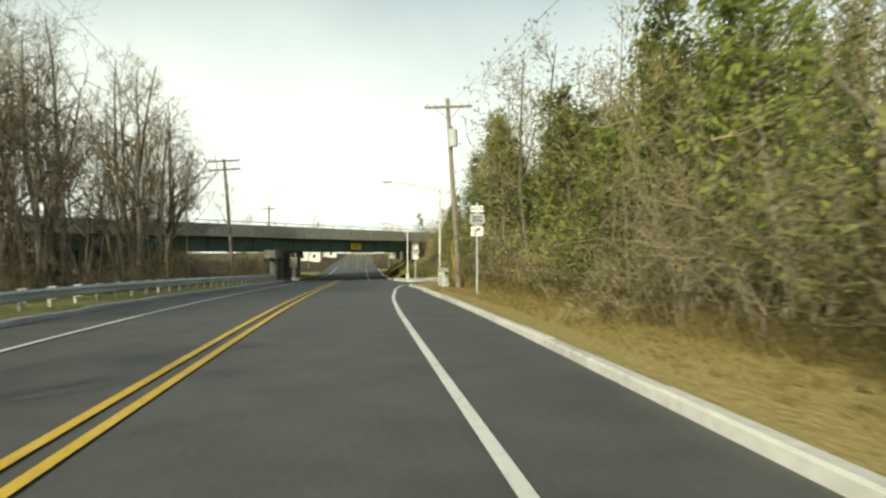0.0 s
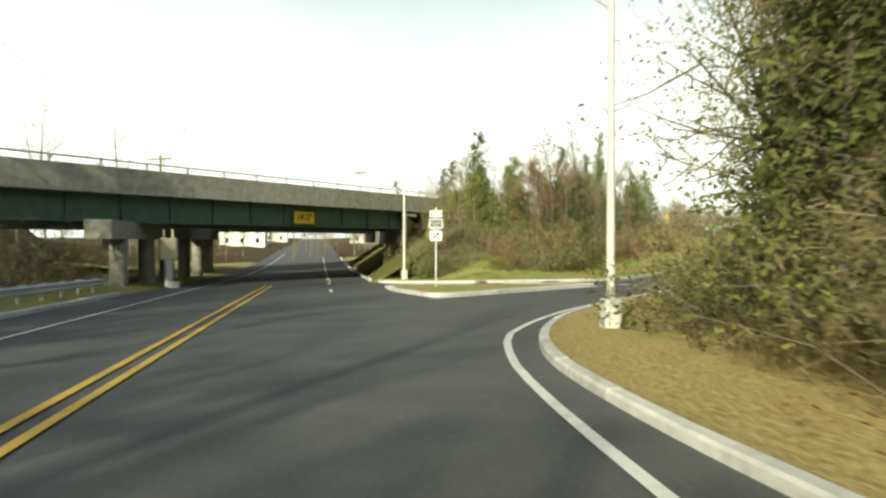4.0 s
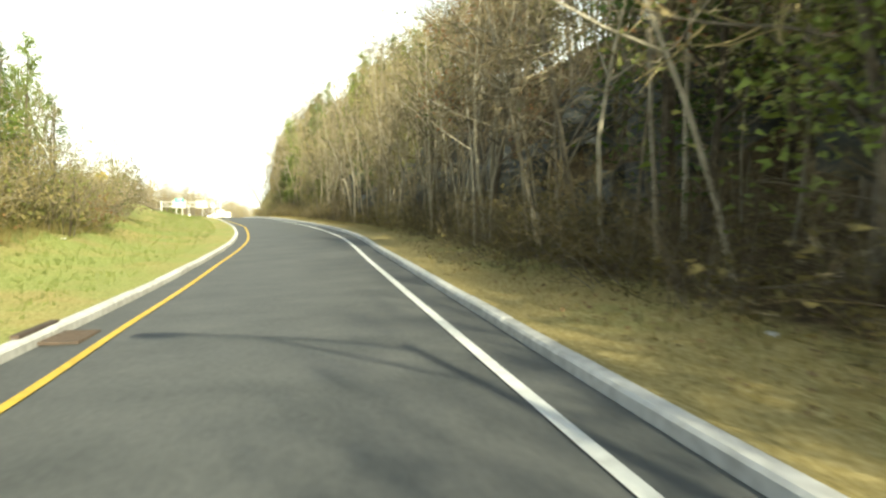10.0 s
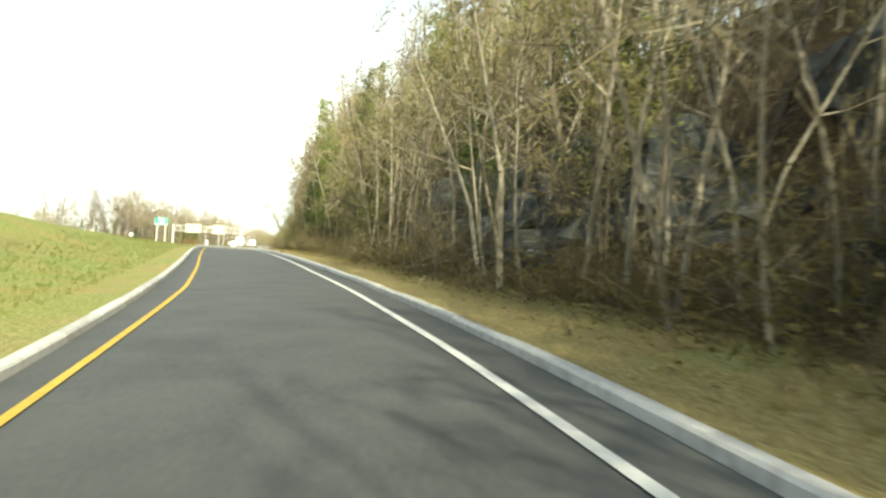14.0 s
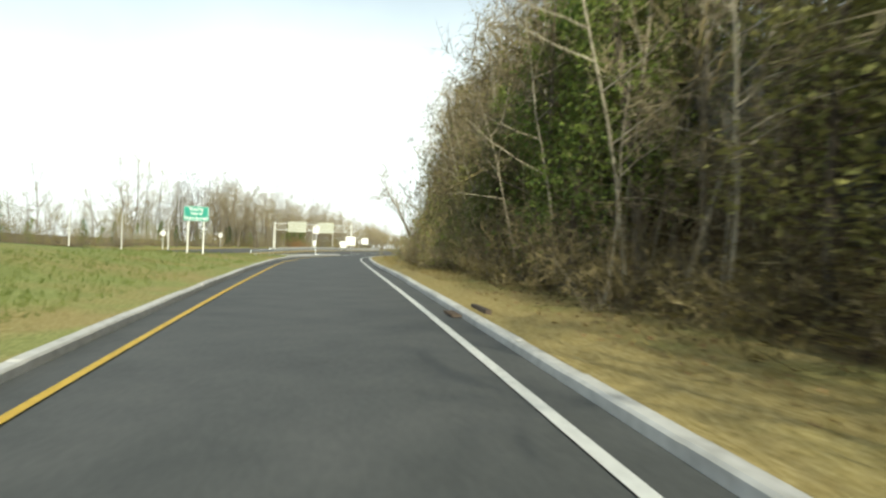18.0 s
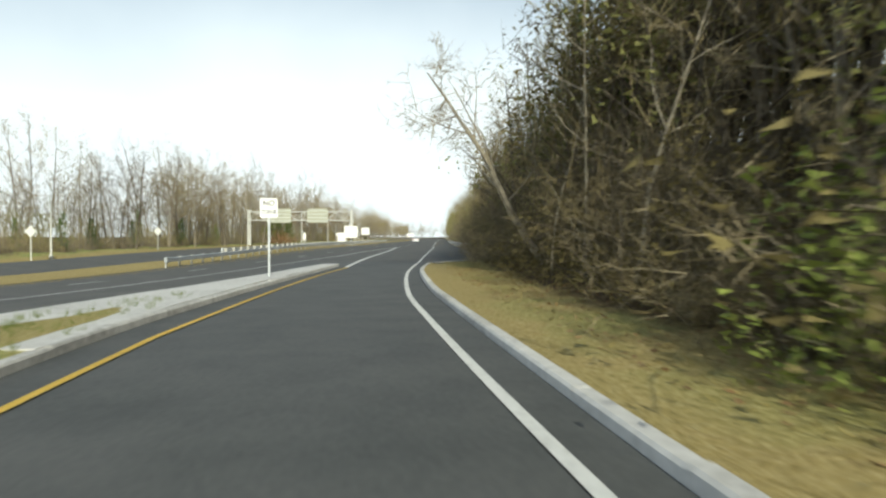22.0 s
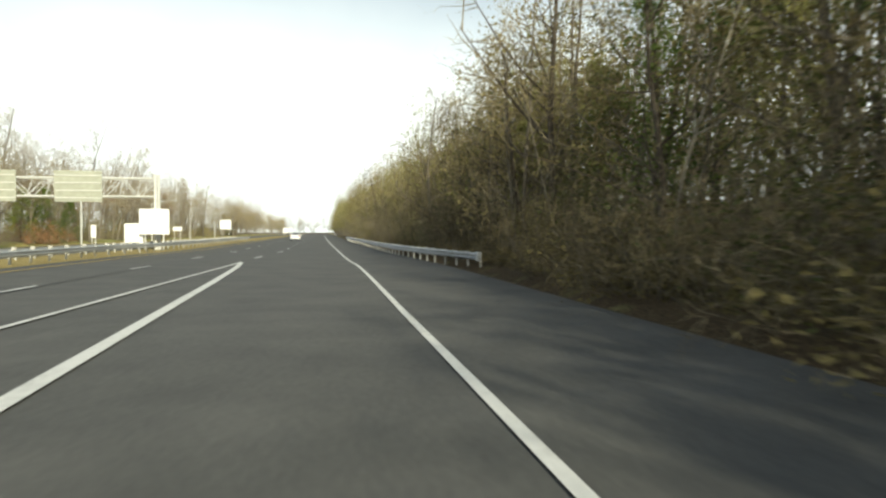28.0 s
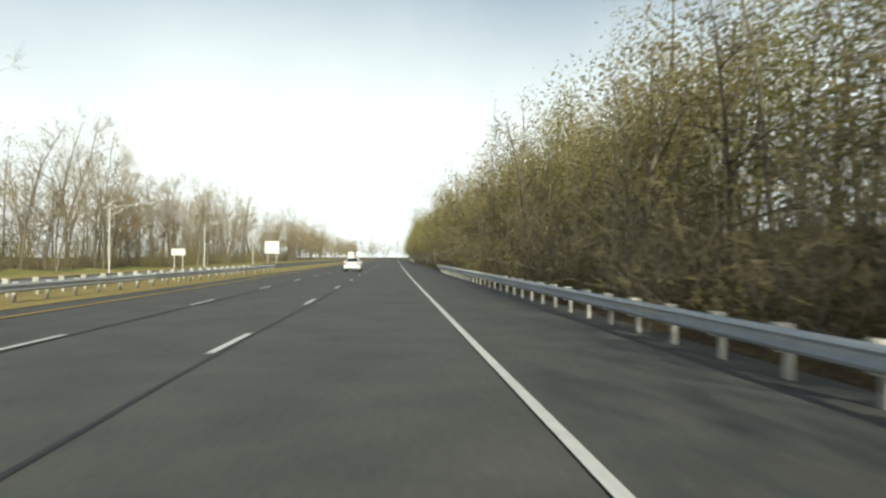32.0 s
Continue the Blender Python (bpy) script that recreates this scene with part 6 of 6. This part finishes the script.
# right of the highway
band(DRIVE, 226, 450, 7.4, 9.4, 1.5, SHRUB + ["bush2", "bush3", "shrub3"], 0.8, 1.2, 30)
band(DRIVE, 222, 470, 8.6, 13, 1.7, ["shrub3", "haze0", "haze1", "haze3", "leafy1", "shrub1", "haze2"], 0.85, 1.15, 31)
band(DRIVE, 222, 500, 11.5, 19, 1.3, HAZB + ["haze0", "haze1"], 0.9, 1.15, 32)
band(DRIVE, 222, 520, 19, 30, 1.9, HAZB, 1.0, 1.2, 33)
band(DRIVE, 258, 450, 14, 26, 1.5, ["shrub3", "bush3", "shrub1", "bush2"], 1.1, 1.7, 341)
band(DRIVE, 186, 206, 6.0, 9.5, 1.7, ["cedar1", "cedar0", "cedar1", "cedar3"], 0.8, 1.1, 342, skip=lambda s, l, p: l < 7.0)
band(DRIVE, 203, 252, 8.5, 15, 1.5, ["hazb1", "bare0", "cedar2", "hazb0", "haze0", "bare2", "pale1"], 1.0, 1.3, 343)
band(DRIVE, 262, 345, 8.6, 12.5, 2.6, ["bare0", "bare4", "bare2", "pale3"], 0.85, 1.1, 344, 7.0)
band(DRIVE, 300, 330, 10, 15, 3.0, ["cedar1", "bush3", "cedar2"], 0.9, 1.2, 34)
band(DRIVE, 455, 760, 7.5, 13, 3.0, HAZB, 0.85, 1.2, 35)
band(DRIVE, 520, 880, 12, 22, 4.5, TALL + ["hazb0"], 0.7, 0.9, 36)
band(DRIVE, 860, 890, -70, 40, 0.5, TALL + ["hazb1"], 0.8, 1.0, 37)
band(DRIVE, 226, 262, 9.0, 16, 1.6, ["cedar2", "hazb0", "hazb1", "bare2", "bare0"], 1.0, 1.4, 38)
# far side of the highway
band(HIGHWAY, BRIDGE_S + 60, BRIDGE_S + 300, -44, -36, 3.2, TALL + ["hazb0"], 0.45, 0.62, 40)
band(HIGHWAY, BRIDGE_S + 40, BRIDGE_S + 520, -62, -44, 3.6, TALL + HAZB, 0.55, 0.72, 41)
band(HIGHWAY, BRIDGE_S + 60, BRIDGE_S + 460, -37, -33, 2.4, ["shrub1", "shrub3", "bush2", "shrub0"], 0.7, 1.2, 42)
band(HIGHWAY, BRIDGE_S + 80, BRIDGE_S + 260, -40, -34, 8.0, ["cedar0", "cedar2", "cedar0"], 0.35, 0.55, 43)
band(HIGHWAY, BRIDGE_S + 480, BRIDGE_S + 900, -40, -30, 4.5, TALL + ["haze0"], 0.75, 1.0, 44)
band(HIGHWAY, BRIDGE_S - 20, BRIDGE_S + 70, -46, -34, 6.0, TALL, 0.5, 0.7, 45)
band(HIGHWAY, BRIDGE_S + 300, BRIDGE_S + 350, -40, -34, 16.0, ["leafy0"], 1.0, 1.3, 46)
band(HIGHWAY, BRIDGE_S + 215, BRIDGE_S + 440, -40, -32.5, 2.6, TALL + ["bare0", "bare2"], 0.85, 1.1, 47)
band(HIGHWAY, BRIDGE_S + 215, BRIDGE_S + 440, -52, -40, 2.8, TALL + ["hazb0", "hazb2", "bare4"], 0.95, 1.2, 48)
band(HIGHWAY, BRIDGE_S + 440, BRIDGE_S + 620, -40, -31, 3.6, TALL + ["hazb0"], 0.9, 1.1, 49)
band(HIGHWAY, BRIDGE_S + 130, BRIDGE_S + 560, -46, -37, 1.7, ["shrub3", "shrub1", "bush3", "bush2", "shrub3"], 1.0, 1.5, 491)
for key, s_, l_, k in (("cedar3", hs_tip + 54, -33.5, 1.15), ("cedar3", hs_tip + 50, -34.5, 1.05), ("bush4", hs_tip + 52, -32.0, 1.7), ("bush4", hs_tip + 48, -32.5, 1.5), ("cedar3", hs_tip + 61, -32.5, 0.95), ("leafy0", hs_tip + 128, -33.0, 1.15), ("leafy0", hs_tip + 118, -36.0, 1.1)):
    p_ = HIGHWAY.at(s_, l_)
    plant(key, p_.x, p_.y, k, 20, rnd=random.Random(int(s_)))
# beyond the bridge on the lower road
band(LOWER, 215, 330, 12, 26, 4.0, ["bare1", "leafy0", "cedar0", "bare3", "shrub1"], 0.6, 0.9, 50)
band(LOWER, 205, 330, -34, -12, 4.0, ["bare1", "bare3", "shrub1", "cedar0"], 0.6, 0.9, 51)
band(LOWER, 330, 480, -24, 24, 3.0, ["bare1", "bare3", "bare2"], 0.8, 1.1, 52, 3.0, lambda s, l, p: abs(l) < 9)

GROUPS = {"bare": "leafless trees", "pale": "slim pale trees on the bank", "tall": "trees beyond the highway", "leaf": "trees with leaves left", "ceda": "evergreen trees",
          "shru": "leafless shrubs", "bush": "leafy shrubs", "haze": "thicket trees", "hazb": "thicket trees", "lean": "leafless trees"}
# the grass before the leaning tree stays open
ps_, pl_, _ = DRIVE.near([m.translation.x for k, m in PLANTED], [m.translation.y for k, m in PLANTED])
PLANTED = [q for q, s_, l_ in zip(PLANTED, ps_, pl_) if not (205 < s_ < 226 and 2 < l_ < 10.0 and q[0] in BARE + HAZE + HAZB + ["shrub3", "cedar0", "cedar2"])]
ps_, pl_, _ = DRIVE.near([m.translation.x for k, m in PLANTED], [m.translation.y for k, m in PLANTED])
PLANTED = [q for q, s_, l_ in zip(PLANTED, ps_, pl_) if not (232 < s_ < 254 and 2 < l_ < 6.9 and q[0] not in PALE + ["lean0"])]
tops = terrain([m.translation.x for k, m in PLANTED], [m.translation.y for k, m in PLANTED])
for (k, m), z in zip(PLANTED, tops):
    m.translation.z += float(z)
# the nearest of each kind stand singly; the rest of the woods is one mass
near_s, near_l, _ = DRIVE.near(np.array([m.translation.x for k, m in PLANTED]), np.array([m.translation.y for k, m in PLANTED]))
away = np.abs(near_l) + np.maximum(0, near_s - 350) * 2 + np.maximum(0, -near_s)
kinds = {}
for i in np.argsort(away):
    key, m = PLANTED[i]
    kinds.setdefault(PROTO[key].name.split(".")[0], []).append((key, m))
MASS = {}
THIN = {c.data.name for k in PROTO if k[:4] in ("haze", "hazb", "shru", "bush") for c in PROTO[k].children}
for name, things in kinds.items():
    for n, (key, m) in enumerate(things):
        if n < 240:
            ob = copy_thing(PROTO[key], m)
            ob["group"] = GROUPS[key[:4]]
        else:
            for c in PROTO[key].children:
                MASS.setdefault(c.data.materials[0].name, []).append((c.data, np.array(m)))


def build_mass():
    """The deeper woods, joined: one mesh with the bark, twig and leaf materials."""
    vs, fs, tot, mi, base = [], [], [], [], 0
    me = bpy.data.meshes.new("deep_woods")
    cache = {}
    for k, (mat, items) in enumerate(MASS.items()):
        me.materials.append(bpy.data.materials[mat])
        for data, m in items:
            if data.name not in cache:
                co = np.empty(len(data.vertices) * 3)
                data.vertices.foreach_get("co", co)
                lo = np.empty(len(data.loops), int)
                data.loops.foreach_get("vertex_index", lo)
                lt = np.empty(len(data.polygons), int)
                data.polygons.foreach_get("loop_total", lt)
                co = co.reshape(-1, 3)
                if mat.startswith("twigs") and data.name in THIN:  # thinned, as the deep woods show few single twigs
                    keep = np.random.RandomState(len(lt)).rand(len(lt)) < 0.38
                    used, lo = np.unique(lo[np.repeat(keep, lt)], return_inverse=True)
                    co, lt = co[used], lt[keep]
                cache[data.name] = (co, lo, lt)
            co, lo, lt = cache[data.name]
            vs.append(co @ m[:3, :3].T + m[:3, 3])
            fs.append(lo + base)
            tot.append(lt)
            mi.append(np.full(len(lt), k))
            base += len(co)
    vs, fs, tot, mi = np.vstack(vs), np.concatenate(fs), np.concatenate(tot), np.concatenate(mi)
    me.vertices.add(len(vs))
    me.vertices.foreach_set("co", vs.ravel())
    me.loops.add(len(fs))
    me.loops.foreach_set("vertex_index", fs)
    me.polygons.add(len(tot))
    me.polygons.foreach_set("loop_start", np.r_[0, np.cumsum(tot)[:-1]])
    me.polygons.foreach_set("material_index", mi)
    me.update(calc_edges=True)
    tagged(new("deep_woods", me), "dense mass of leafless trees and scrub behind the wood edge", "woodland", kind="stuff")


build_mass()
for ob in PROTO.values():
    for o in (*ob.children_recursive, ob):
        bpy.data.objects.remove(o)


# ---------- rocks in the cut ----------
def rock(at, size, seed, label):
    rnd = random.Random(seed)
    bm = bmesh.new()
    bmesh.ops.create_icosphere(bm, subdivisions=3, radius=1)
    off = Vector((rnd.uniform(0, 50), rnd.uniform(0, 50), rnd.uniform(0, 50)))
    for v in bm.verts:
        n = noise.noise(v.co * 1.3 + off) * 0.45 + noise.noise(v.co * 3.1 + off) * 0.2
        c = v.co * (1 + n)
        for ax in range(3):
            c[ax] = round(c[ax] * 2.4) / 2.4 * 0.8 + c[ax] * 0.2
        v.co = Vector((c.x * size[0], c.y * size[1], c.z * size[2]))
    me = bpy.data.meshes.new("rock_outcrop")
    bm.to_mesh(me)
    bm.free()
    me.materials.append(ROCK)
    ob = new("rock_outcrop", me)
    bl = bmesh.new()
    for k in range(3):
        g = bmesh.ops.create_icosphere(bl, subdivisions=1, radius=1)["verts"]
        c = Vector((rnd.uniform(-0.7, 0.7) * size[0], rnd.uniform(-0.7, 0.7) * size[1], rnd.uniform(-0.2, 0.7) * size[2]))
        e = rnd.uniform(0.25, 0.5)
        for v in g:
            v.co = c + Vector((v.co.x * size[0] * e, v.co.y * size[1] * e, v.co.z * size[2] * e * 0.6)) * rnd.uniform(0.85, 1.15)
    part("broken_ledge", bl, ROCK, ob)
    ob.matrix_basis = Matrix.LocRotScale(at, Euler((rnd.uniform(-0.3, 0.3), rnd.uniform(-0.3, 0.3), rnd.uniform(0, 6.28))), Vector((1, 1, 1)))
    return tagged(ob, label, "rock", "rocks in the cut")


rr = random.Random(5)
for i in range(64):
    s_ = rr.choice([rr.uniform(84, 112), rr.uniform(112, 160), rr.uniform(134, 158), rr.uniform(160, 200)])
    l_ = rr.uniform(9.4, 14.0)
    p_ = DRIVE.at(s_, l_)
    k_ = rr.uniform(0.8, 2.6)
    rock((p_.x, p_.y, ground_z(p_.x, p_.y) - 0.25 * k_), (k_ * 1.3, k_ * 0.8, k_ * rr.uniform(0.6, 1.1)), i, "grey weathered rock face showing between the trees")


# ---------- white car on the highway ----------
def sedan(at, heading):
    root = tagged(empty("sedan_car", at, heading), "white four-door sedan on the highway", "car")
    # own axes: y ahead, x right
    side = [(-2.25, 0.42), (-2.3, 0.62), (-2.22, 0.95), (-1.95, 1.02), (-1.35, 1.05), (-0.75, 1.42), (0.1, 1.46), (0.75, 1.32), (1.35, 0.98), (2.05, 0.86), (2.28, 0.66), (2.3, 0.42), (2.1, 0.25), (-2.1, 0.25)]
    bm = bmesh.new()
    rings = []
    for x, sc in ((-0.9, 0.97), (-0.8, 1.0), (-0.62, 1.0), (0.62, 1.0), (0.8, 1.0), (0.9, 0.97)):
        ring = []
        for y, z in side:
            zz = z
            w = x
            if z > 1.0:
                w = x * (0.9 - 0.28 * (z - 1.0) / 0.46)
            ring.append(bm.verts.new((w, y * (1.0 if abs(x) < 0.85 else 0.97), 0.25 + (zz - 0.25) * (1.0 if abs(x) < 0.7 else sc))))
        rings.append(ring)
    n = len(side)
    for a, b in zip(rings, rings[1:]):
        for i in range(n):
            bm.faces.new((a[i], a[(i + 1) % n], b[(i + 1) % n], b[i]))
    bm.faces.new(rings[0])
    bm.faces.new(rings[-1][::-1])
    bmesh.ops.recalc_face_normals(bm, faces=bm.faces[:])
    body = part("body", bm, CAR_WHITE, root, "glossy white car body")
    for nm, y0, z0, y1, z1, w0, w1 in (("rear_window", -1.36, 1.07, -0.82, 1.38, 0.62, 0.5), ("windscreen", 1.3, 1.03, 0.82, 1.31, 0.66, 0.54)):
        bm = bmesh.new()
        o = 0.03 if y0 < 0 else -0.03
        vs = [bm.verts.new(c) for c in ((-w0, y0 - o, z0 + 0.02), (w0, y0 - o, z0 + 0.02), (w1, y1 - o, z1 + 0.02), (-w1, y1 - o, z1 + 0.02))]
        bm.faces.new(vs)
        bmesh.ops.solidify(bm, geom=bm.faces[:], thickness=0.01)
        part(nm, bm, CAR_GLASS, root, "dark car glass")
    for sx in (-1, 1):
        for y0, y1, t0, t1 in ((-1.15, -0.12, -0.72, -0.12), (-0.06, 1.05, -0.06, 0.62)):
            bm = bmesh.new()
            vs = [bm.verts.new((sx * (0.805 if z < 1.1 else 0.665), y, z)) for y, z in ((y0, 1.04), (y1, 1.04), (t1, 1.34), (t0, 1.36))]
            bm.faces.new(vs)
            bmesh.ops.solidify(bm, geom=bm.faces[:], thickness=0.012)
            part("side_window", bm, CAR_GLASS, root, "dark car glass")
        for y in (-1.38, 1.4):
            bm = bmesh.new()
            m = Matrix.Translation((sx * 0.8, y, 0.32)) @ Matrix.Rotation(radians(90), 4, "Y")
            bmesh.ops.create_cone(bm, cap_ends=True, segments=20, radius1=0.32, radius2=0.32, depth=0.22, matrix=m)
            wheel = part("wheel", bm, RUBBER, root, "black tyre")
            bm = bmesh.new()
            bmesh.ops.create_cone(bm, cap_ends=True, segments=16, radius1=0.2, radius2=0.16, depth=0.235, matrix=m)
            part("rim", bm, GALVANISED, wheel)
        bm = bmesh.new()
        box(bm, sx * 0.68 - 0.17, sx * 0.68 + 0.17, -2.3, -2.2, 0.74, 0.9, 0.02)
        part("tail_lamp", bm, TAIL_RED, root, "red tail lamp")
        bm = bmesh.new()
        box(bm, sx * 0.98 - 0.09, sx * 0.98 + 0.09, 0.62, 0.76, 0.98, 1.12, 0.03)
        part("wing_mirror", bm, CAR_WHITE, root)
    bm = bmesh.new()
    box(bm, -0.85, 0.85, -2.34, -2.24, 0.36, 0.52, 0.03)
    part("bumper", bm, CAR_WHITE, root)
    bm = bmesh.new()
    box(bm, -0.26, 0.26, -2.33, -2.3, 0.66, 0.8)
    part("number_plate", bm, SIGN_WHITE, root, "pale blank number plate")
    return root


c_s = float(HIGHWAY.near(*DRIVE.at(425, 0).xy)[0][0])
car = sedan(HIGHWAY.at(c_s, -1.85, 0.02), HIGHWAY.heading(c_s))


# ---------- houses beyond the bridge ----------
def house(at, heading, w, d, h, label):
    root = tagged(empty("house", at, heading), label, "house")
    bm = bmesh.new()
    box(bm, -w / 2, w / 2, -d / 2, d / 2, -0.5, h)
    part("wall", bm, HOUSE_WALL, root, "pale clapboard walls")
    bm = bmesh.new()
    vs = [bm.verts.new(c) for c in ((-w / 2 - 0.3, -d / 2 - 0.4, h), (w / 2 + 0.3, -d / 2 - 0.4, h), (w / 2 + 0.3, d / 2 + 0.4, h), (-w / 2 - 0.3, d / 2 + 0.4, h), (-w / 2 - 0.3, 0, h + d * 0.42), (w / 2 + 0.3, 0, h + d * 0.42))]
    for f in ((0, 1, 5, 4), (2, 3, 4, 5), (1, 2, 5), (3, 0, 4), (3, 2, 1, 0)):
        bm.faces.new([vs[i] for i in f])
    part("roof", bm, ROOF_DARK, root, "dark shingle roof")
    for k in range(3):
        for z in (1.0, 3.4):
            if z < h - 1:
                x = -w / 2 + w * (k + 0.5) / 3
                bm = bmesh.new()
                box(bm, x - 0.5, x + 0.5, -d / 2 - 0.06, -d / 2 + 0.02, z, z + 1.4)
                wf = part("window", bm, SIGN_WHITE, root)
                bm = bmesh.new()
                box(bm, x - 0.42, x + 0.42, -d / 2 - 0.08, -d / 2 - 0.05, z + 0.08, z + 1.32)
                part("pane", bm, CAR_GLASS, wf)
    return root


for u_, v_, w_, d_, h_ in ((232, -16, 11, 8, 5.4), (262, 17, 10, 8, 5.2), (300, -14, 12, 9, 5.6)):
    p_ = lower(u_, v_)
    house((p_.x, p_.y, ground_z(p_.x, p_.y)), 6, w_, d_, h_, "pale two-storey house beyond the bridge")


# ---------- undergrowth, grass and fallen leaves ----------
def scatter(name, line, s0, s1, l0, l1, count, seed, mat, label, category, make, skip=None):
    rnd = random.Random(seed)
    wd = Wood()
    xs = [(rnd.uniform(s0, s1), rnd.uniform(l0, l1) if not callable(l0) else None) for _ in range(count)]
    pts = [line.at(s, l if l is not None else l0(s, rnd)) for s, l in xs]
    zz = terrain([p.x for p in pts], [p.y for p in pts])
    for p, z in zip(pts, zz):
        make(wd, Vector((p.x, p.y, z)), rnd)
    return tagged(new(name, mesh_of(name, wd.v, wd.f, mat)), label, category, kind="stuff")


def tuft(wd, p, rnd):
    for _ in range(4):
        w = rnd.uniform(0, 6.28)
        q = p + Vector((math.cos(w), math.sin(w), 0)) * rnd.uniform(0, 0.08)
        wd.ribbon([q, q + Vector((rnd.gauss(0, 0.05), rnd.gauss(0, 0.05), rnd.uniform(0.07, 0.2)))], 0.012, 0.003)


def tall_grass(wd, p, rnd):
    for _ in range(6):
        w = rnd.uniform(0, 6.28)
        q = p + Vector((math.cos(w), math.sin(w), 0)) * rnd.uniform(0, 0.2)
        wd.ribbon([q, q + Vector((rnd.gauss(0, 0.15), rnd.gauss(0, 0.15), rnd.uniform(0.3, 0.8)))], 0.012, 0.003)


def bramble(wd, p, rnd):
    d = Vector((rnd.gauss(0, 0.6), rnd.gauss(0, 0.6), 1))
    st = wander(p, d, rnd.uniform(0.6, 1.7), 3, rnd, 0.3, -0.12)
    wd.ribbon(st, 0.012, 0.005)
    for _ in range(4):
        q, dd = pick(st, rnd.uniform(0.2, 1))
        wd.leaf(q + Vector((rnd.gauss(0, 0.08), rnd.gauss(0, 0.08), rnd.gauss(0, 0.06))), rnd.uniform(0.06, 0.15), rnd)


def fallen(wd, p, rnd):
    p.z += 0.02 + rnd.uniform(0, 0.02)
    a = Vector((rnd.gauss(0, 1), rnd.gauss(0, 1), rnd.gauss(0, 0.25))).normalized() * rnd.uniform(0.03, 0.07)
    b = Vector((-a.y, a.x, rnd.gauss(0, 0.02))) * 0.6
    q = len(wd.v)
    wd.v += [p - a, p + b, p + a, p - b]
    wd.f.append((q, q + 1, q + 2, q + 3))


scatter("verge_grass", LOWER, 70, 116, 6.1, 10.5, 5000, 1, DRY_BLADE, "short dry grass tufts on the verge", "grass", tuft)
scatter("verge_grass", DRIVE, 60, 257, 3.1, 5.4, 7000, 2, DRY_BLADE, "short dry grass tufts below the wooded cut", "grass", tuft)
scatter("bank_grass", DRIVE, 92, 235, -9.5, -4.2, 5000, 3, GRASS_BLADE, "short green grass tufts on the bank", "grass", tuft)
scatter("wood_edge_grass", LOWER, 72, 132, 8.3, 10.6, 1900, 4, DRY_BLADE, "tall dry grass at the wood edge", "grass", tall_grass)
scatter("wood_edge_grass", DRIVE, 92, 130, -11.5, -8.5, 900, 5, DRY_BLADE, "tall dry grass at the foot of the mound", "grass", tall_grass)
scatter("brambles", DRIVE, 64, 250, 4.9, 9.0, 7000, 6, LEAF_TAN, "low brown brambles under the trees", "undergrowth", bramble)
scatter("brambles", DRIVE, 240, 420, 7.4, 10.5, 6500, 7, LEAF_TAN, "low brown brambles behind the guard rail", "undergrowth", bramble)
scatter("brambles", LOWER, 72, 134, 8.5, 12.5, 3600, 8, LEAF_TAN, "low brown brambles at the wood edge", "undergrowth", bramble)
scatter("brambles", DRIVE, 90, 131, -15, -9.2, 2500, 9, LEAF_OLIVE, "low olive brambles on the mound", "undergrowth", bramble)
scatter("fallen_leaves", DRIVE, 90, 250, 3.0, 7.0, 6000, 10, LITTER_LEAF, "brown fallen leaves along the kerb and wood edge", "leaves", fallen)
scatter("fallen_leaves", LOWER, 74, 130, 5.9, 11.0, 5000, 11, LITTER_LEAF, "brown fallen leaves on the verge", "leaves", fallen)


# ---------- scraps on the grass ----------
def scrap(x, y, size, seed):
    rnd = random.Random(seed)
    bm = bmesh.new()
    bmesh.ops.create_icosphere(bm, subdivisions=2, radius=1)
    for v in bm.verts:
        k = 1 + rnd.uniform(-0.3, 0.3)
        v.co = Vector((v.co.x * size * k, v.co.y * size * 0.6 * k, v.co.z * size * 0.22 * k))
    me = bpy.data.meshes.new("litter_scrap")
    bm.to_mesh(me)
    bm.free()
    me.materials.append(SIGN_WHITE)
    ob = new("litter_scrap", me)
    ob.matrix_basis = Matrix.LocRotScale((x, y, ground_z(x, y) + size * 0.1), Euler((0, 0, rnd.uniform(0, 6))), Vector((1, 1, 1)))
    tagged(ob, "crumpled white scrap lying on the grass", "litter", "scraps on the grass")


for n_, (s_, l_, k_) in enumerate(((225.4, -6.9, 0.4), (224.6, -6.5, 0.2), (139.0, -10.6, 0.14), (121.0, -8.2, 0.12), (101.0, 5.2, 0.12), (96.0, 5.0, 0.1))):
    p_ = DRIVE.at(s_, l_)
    scrap(p_.x, p_.y, k_, n_)
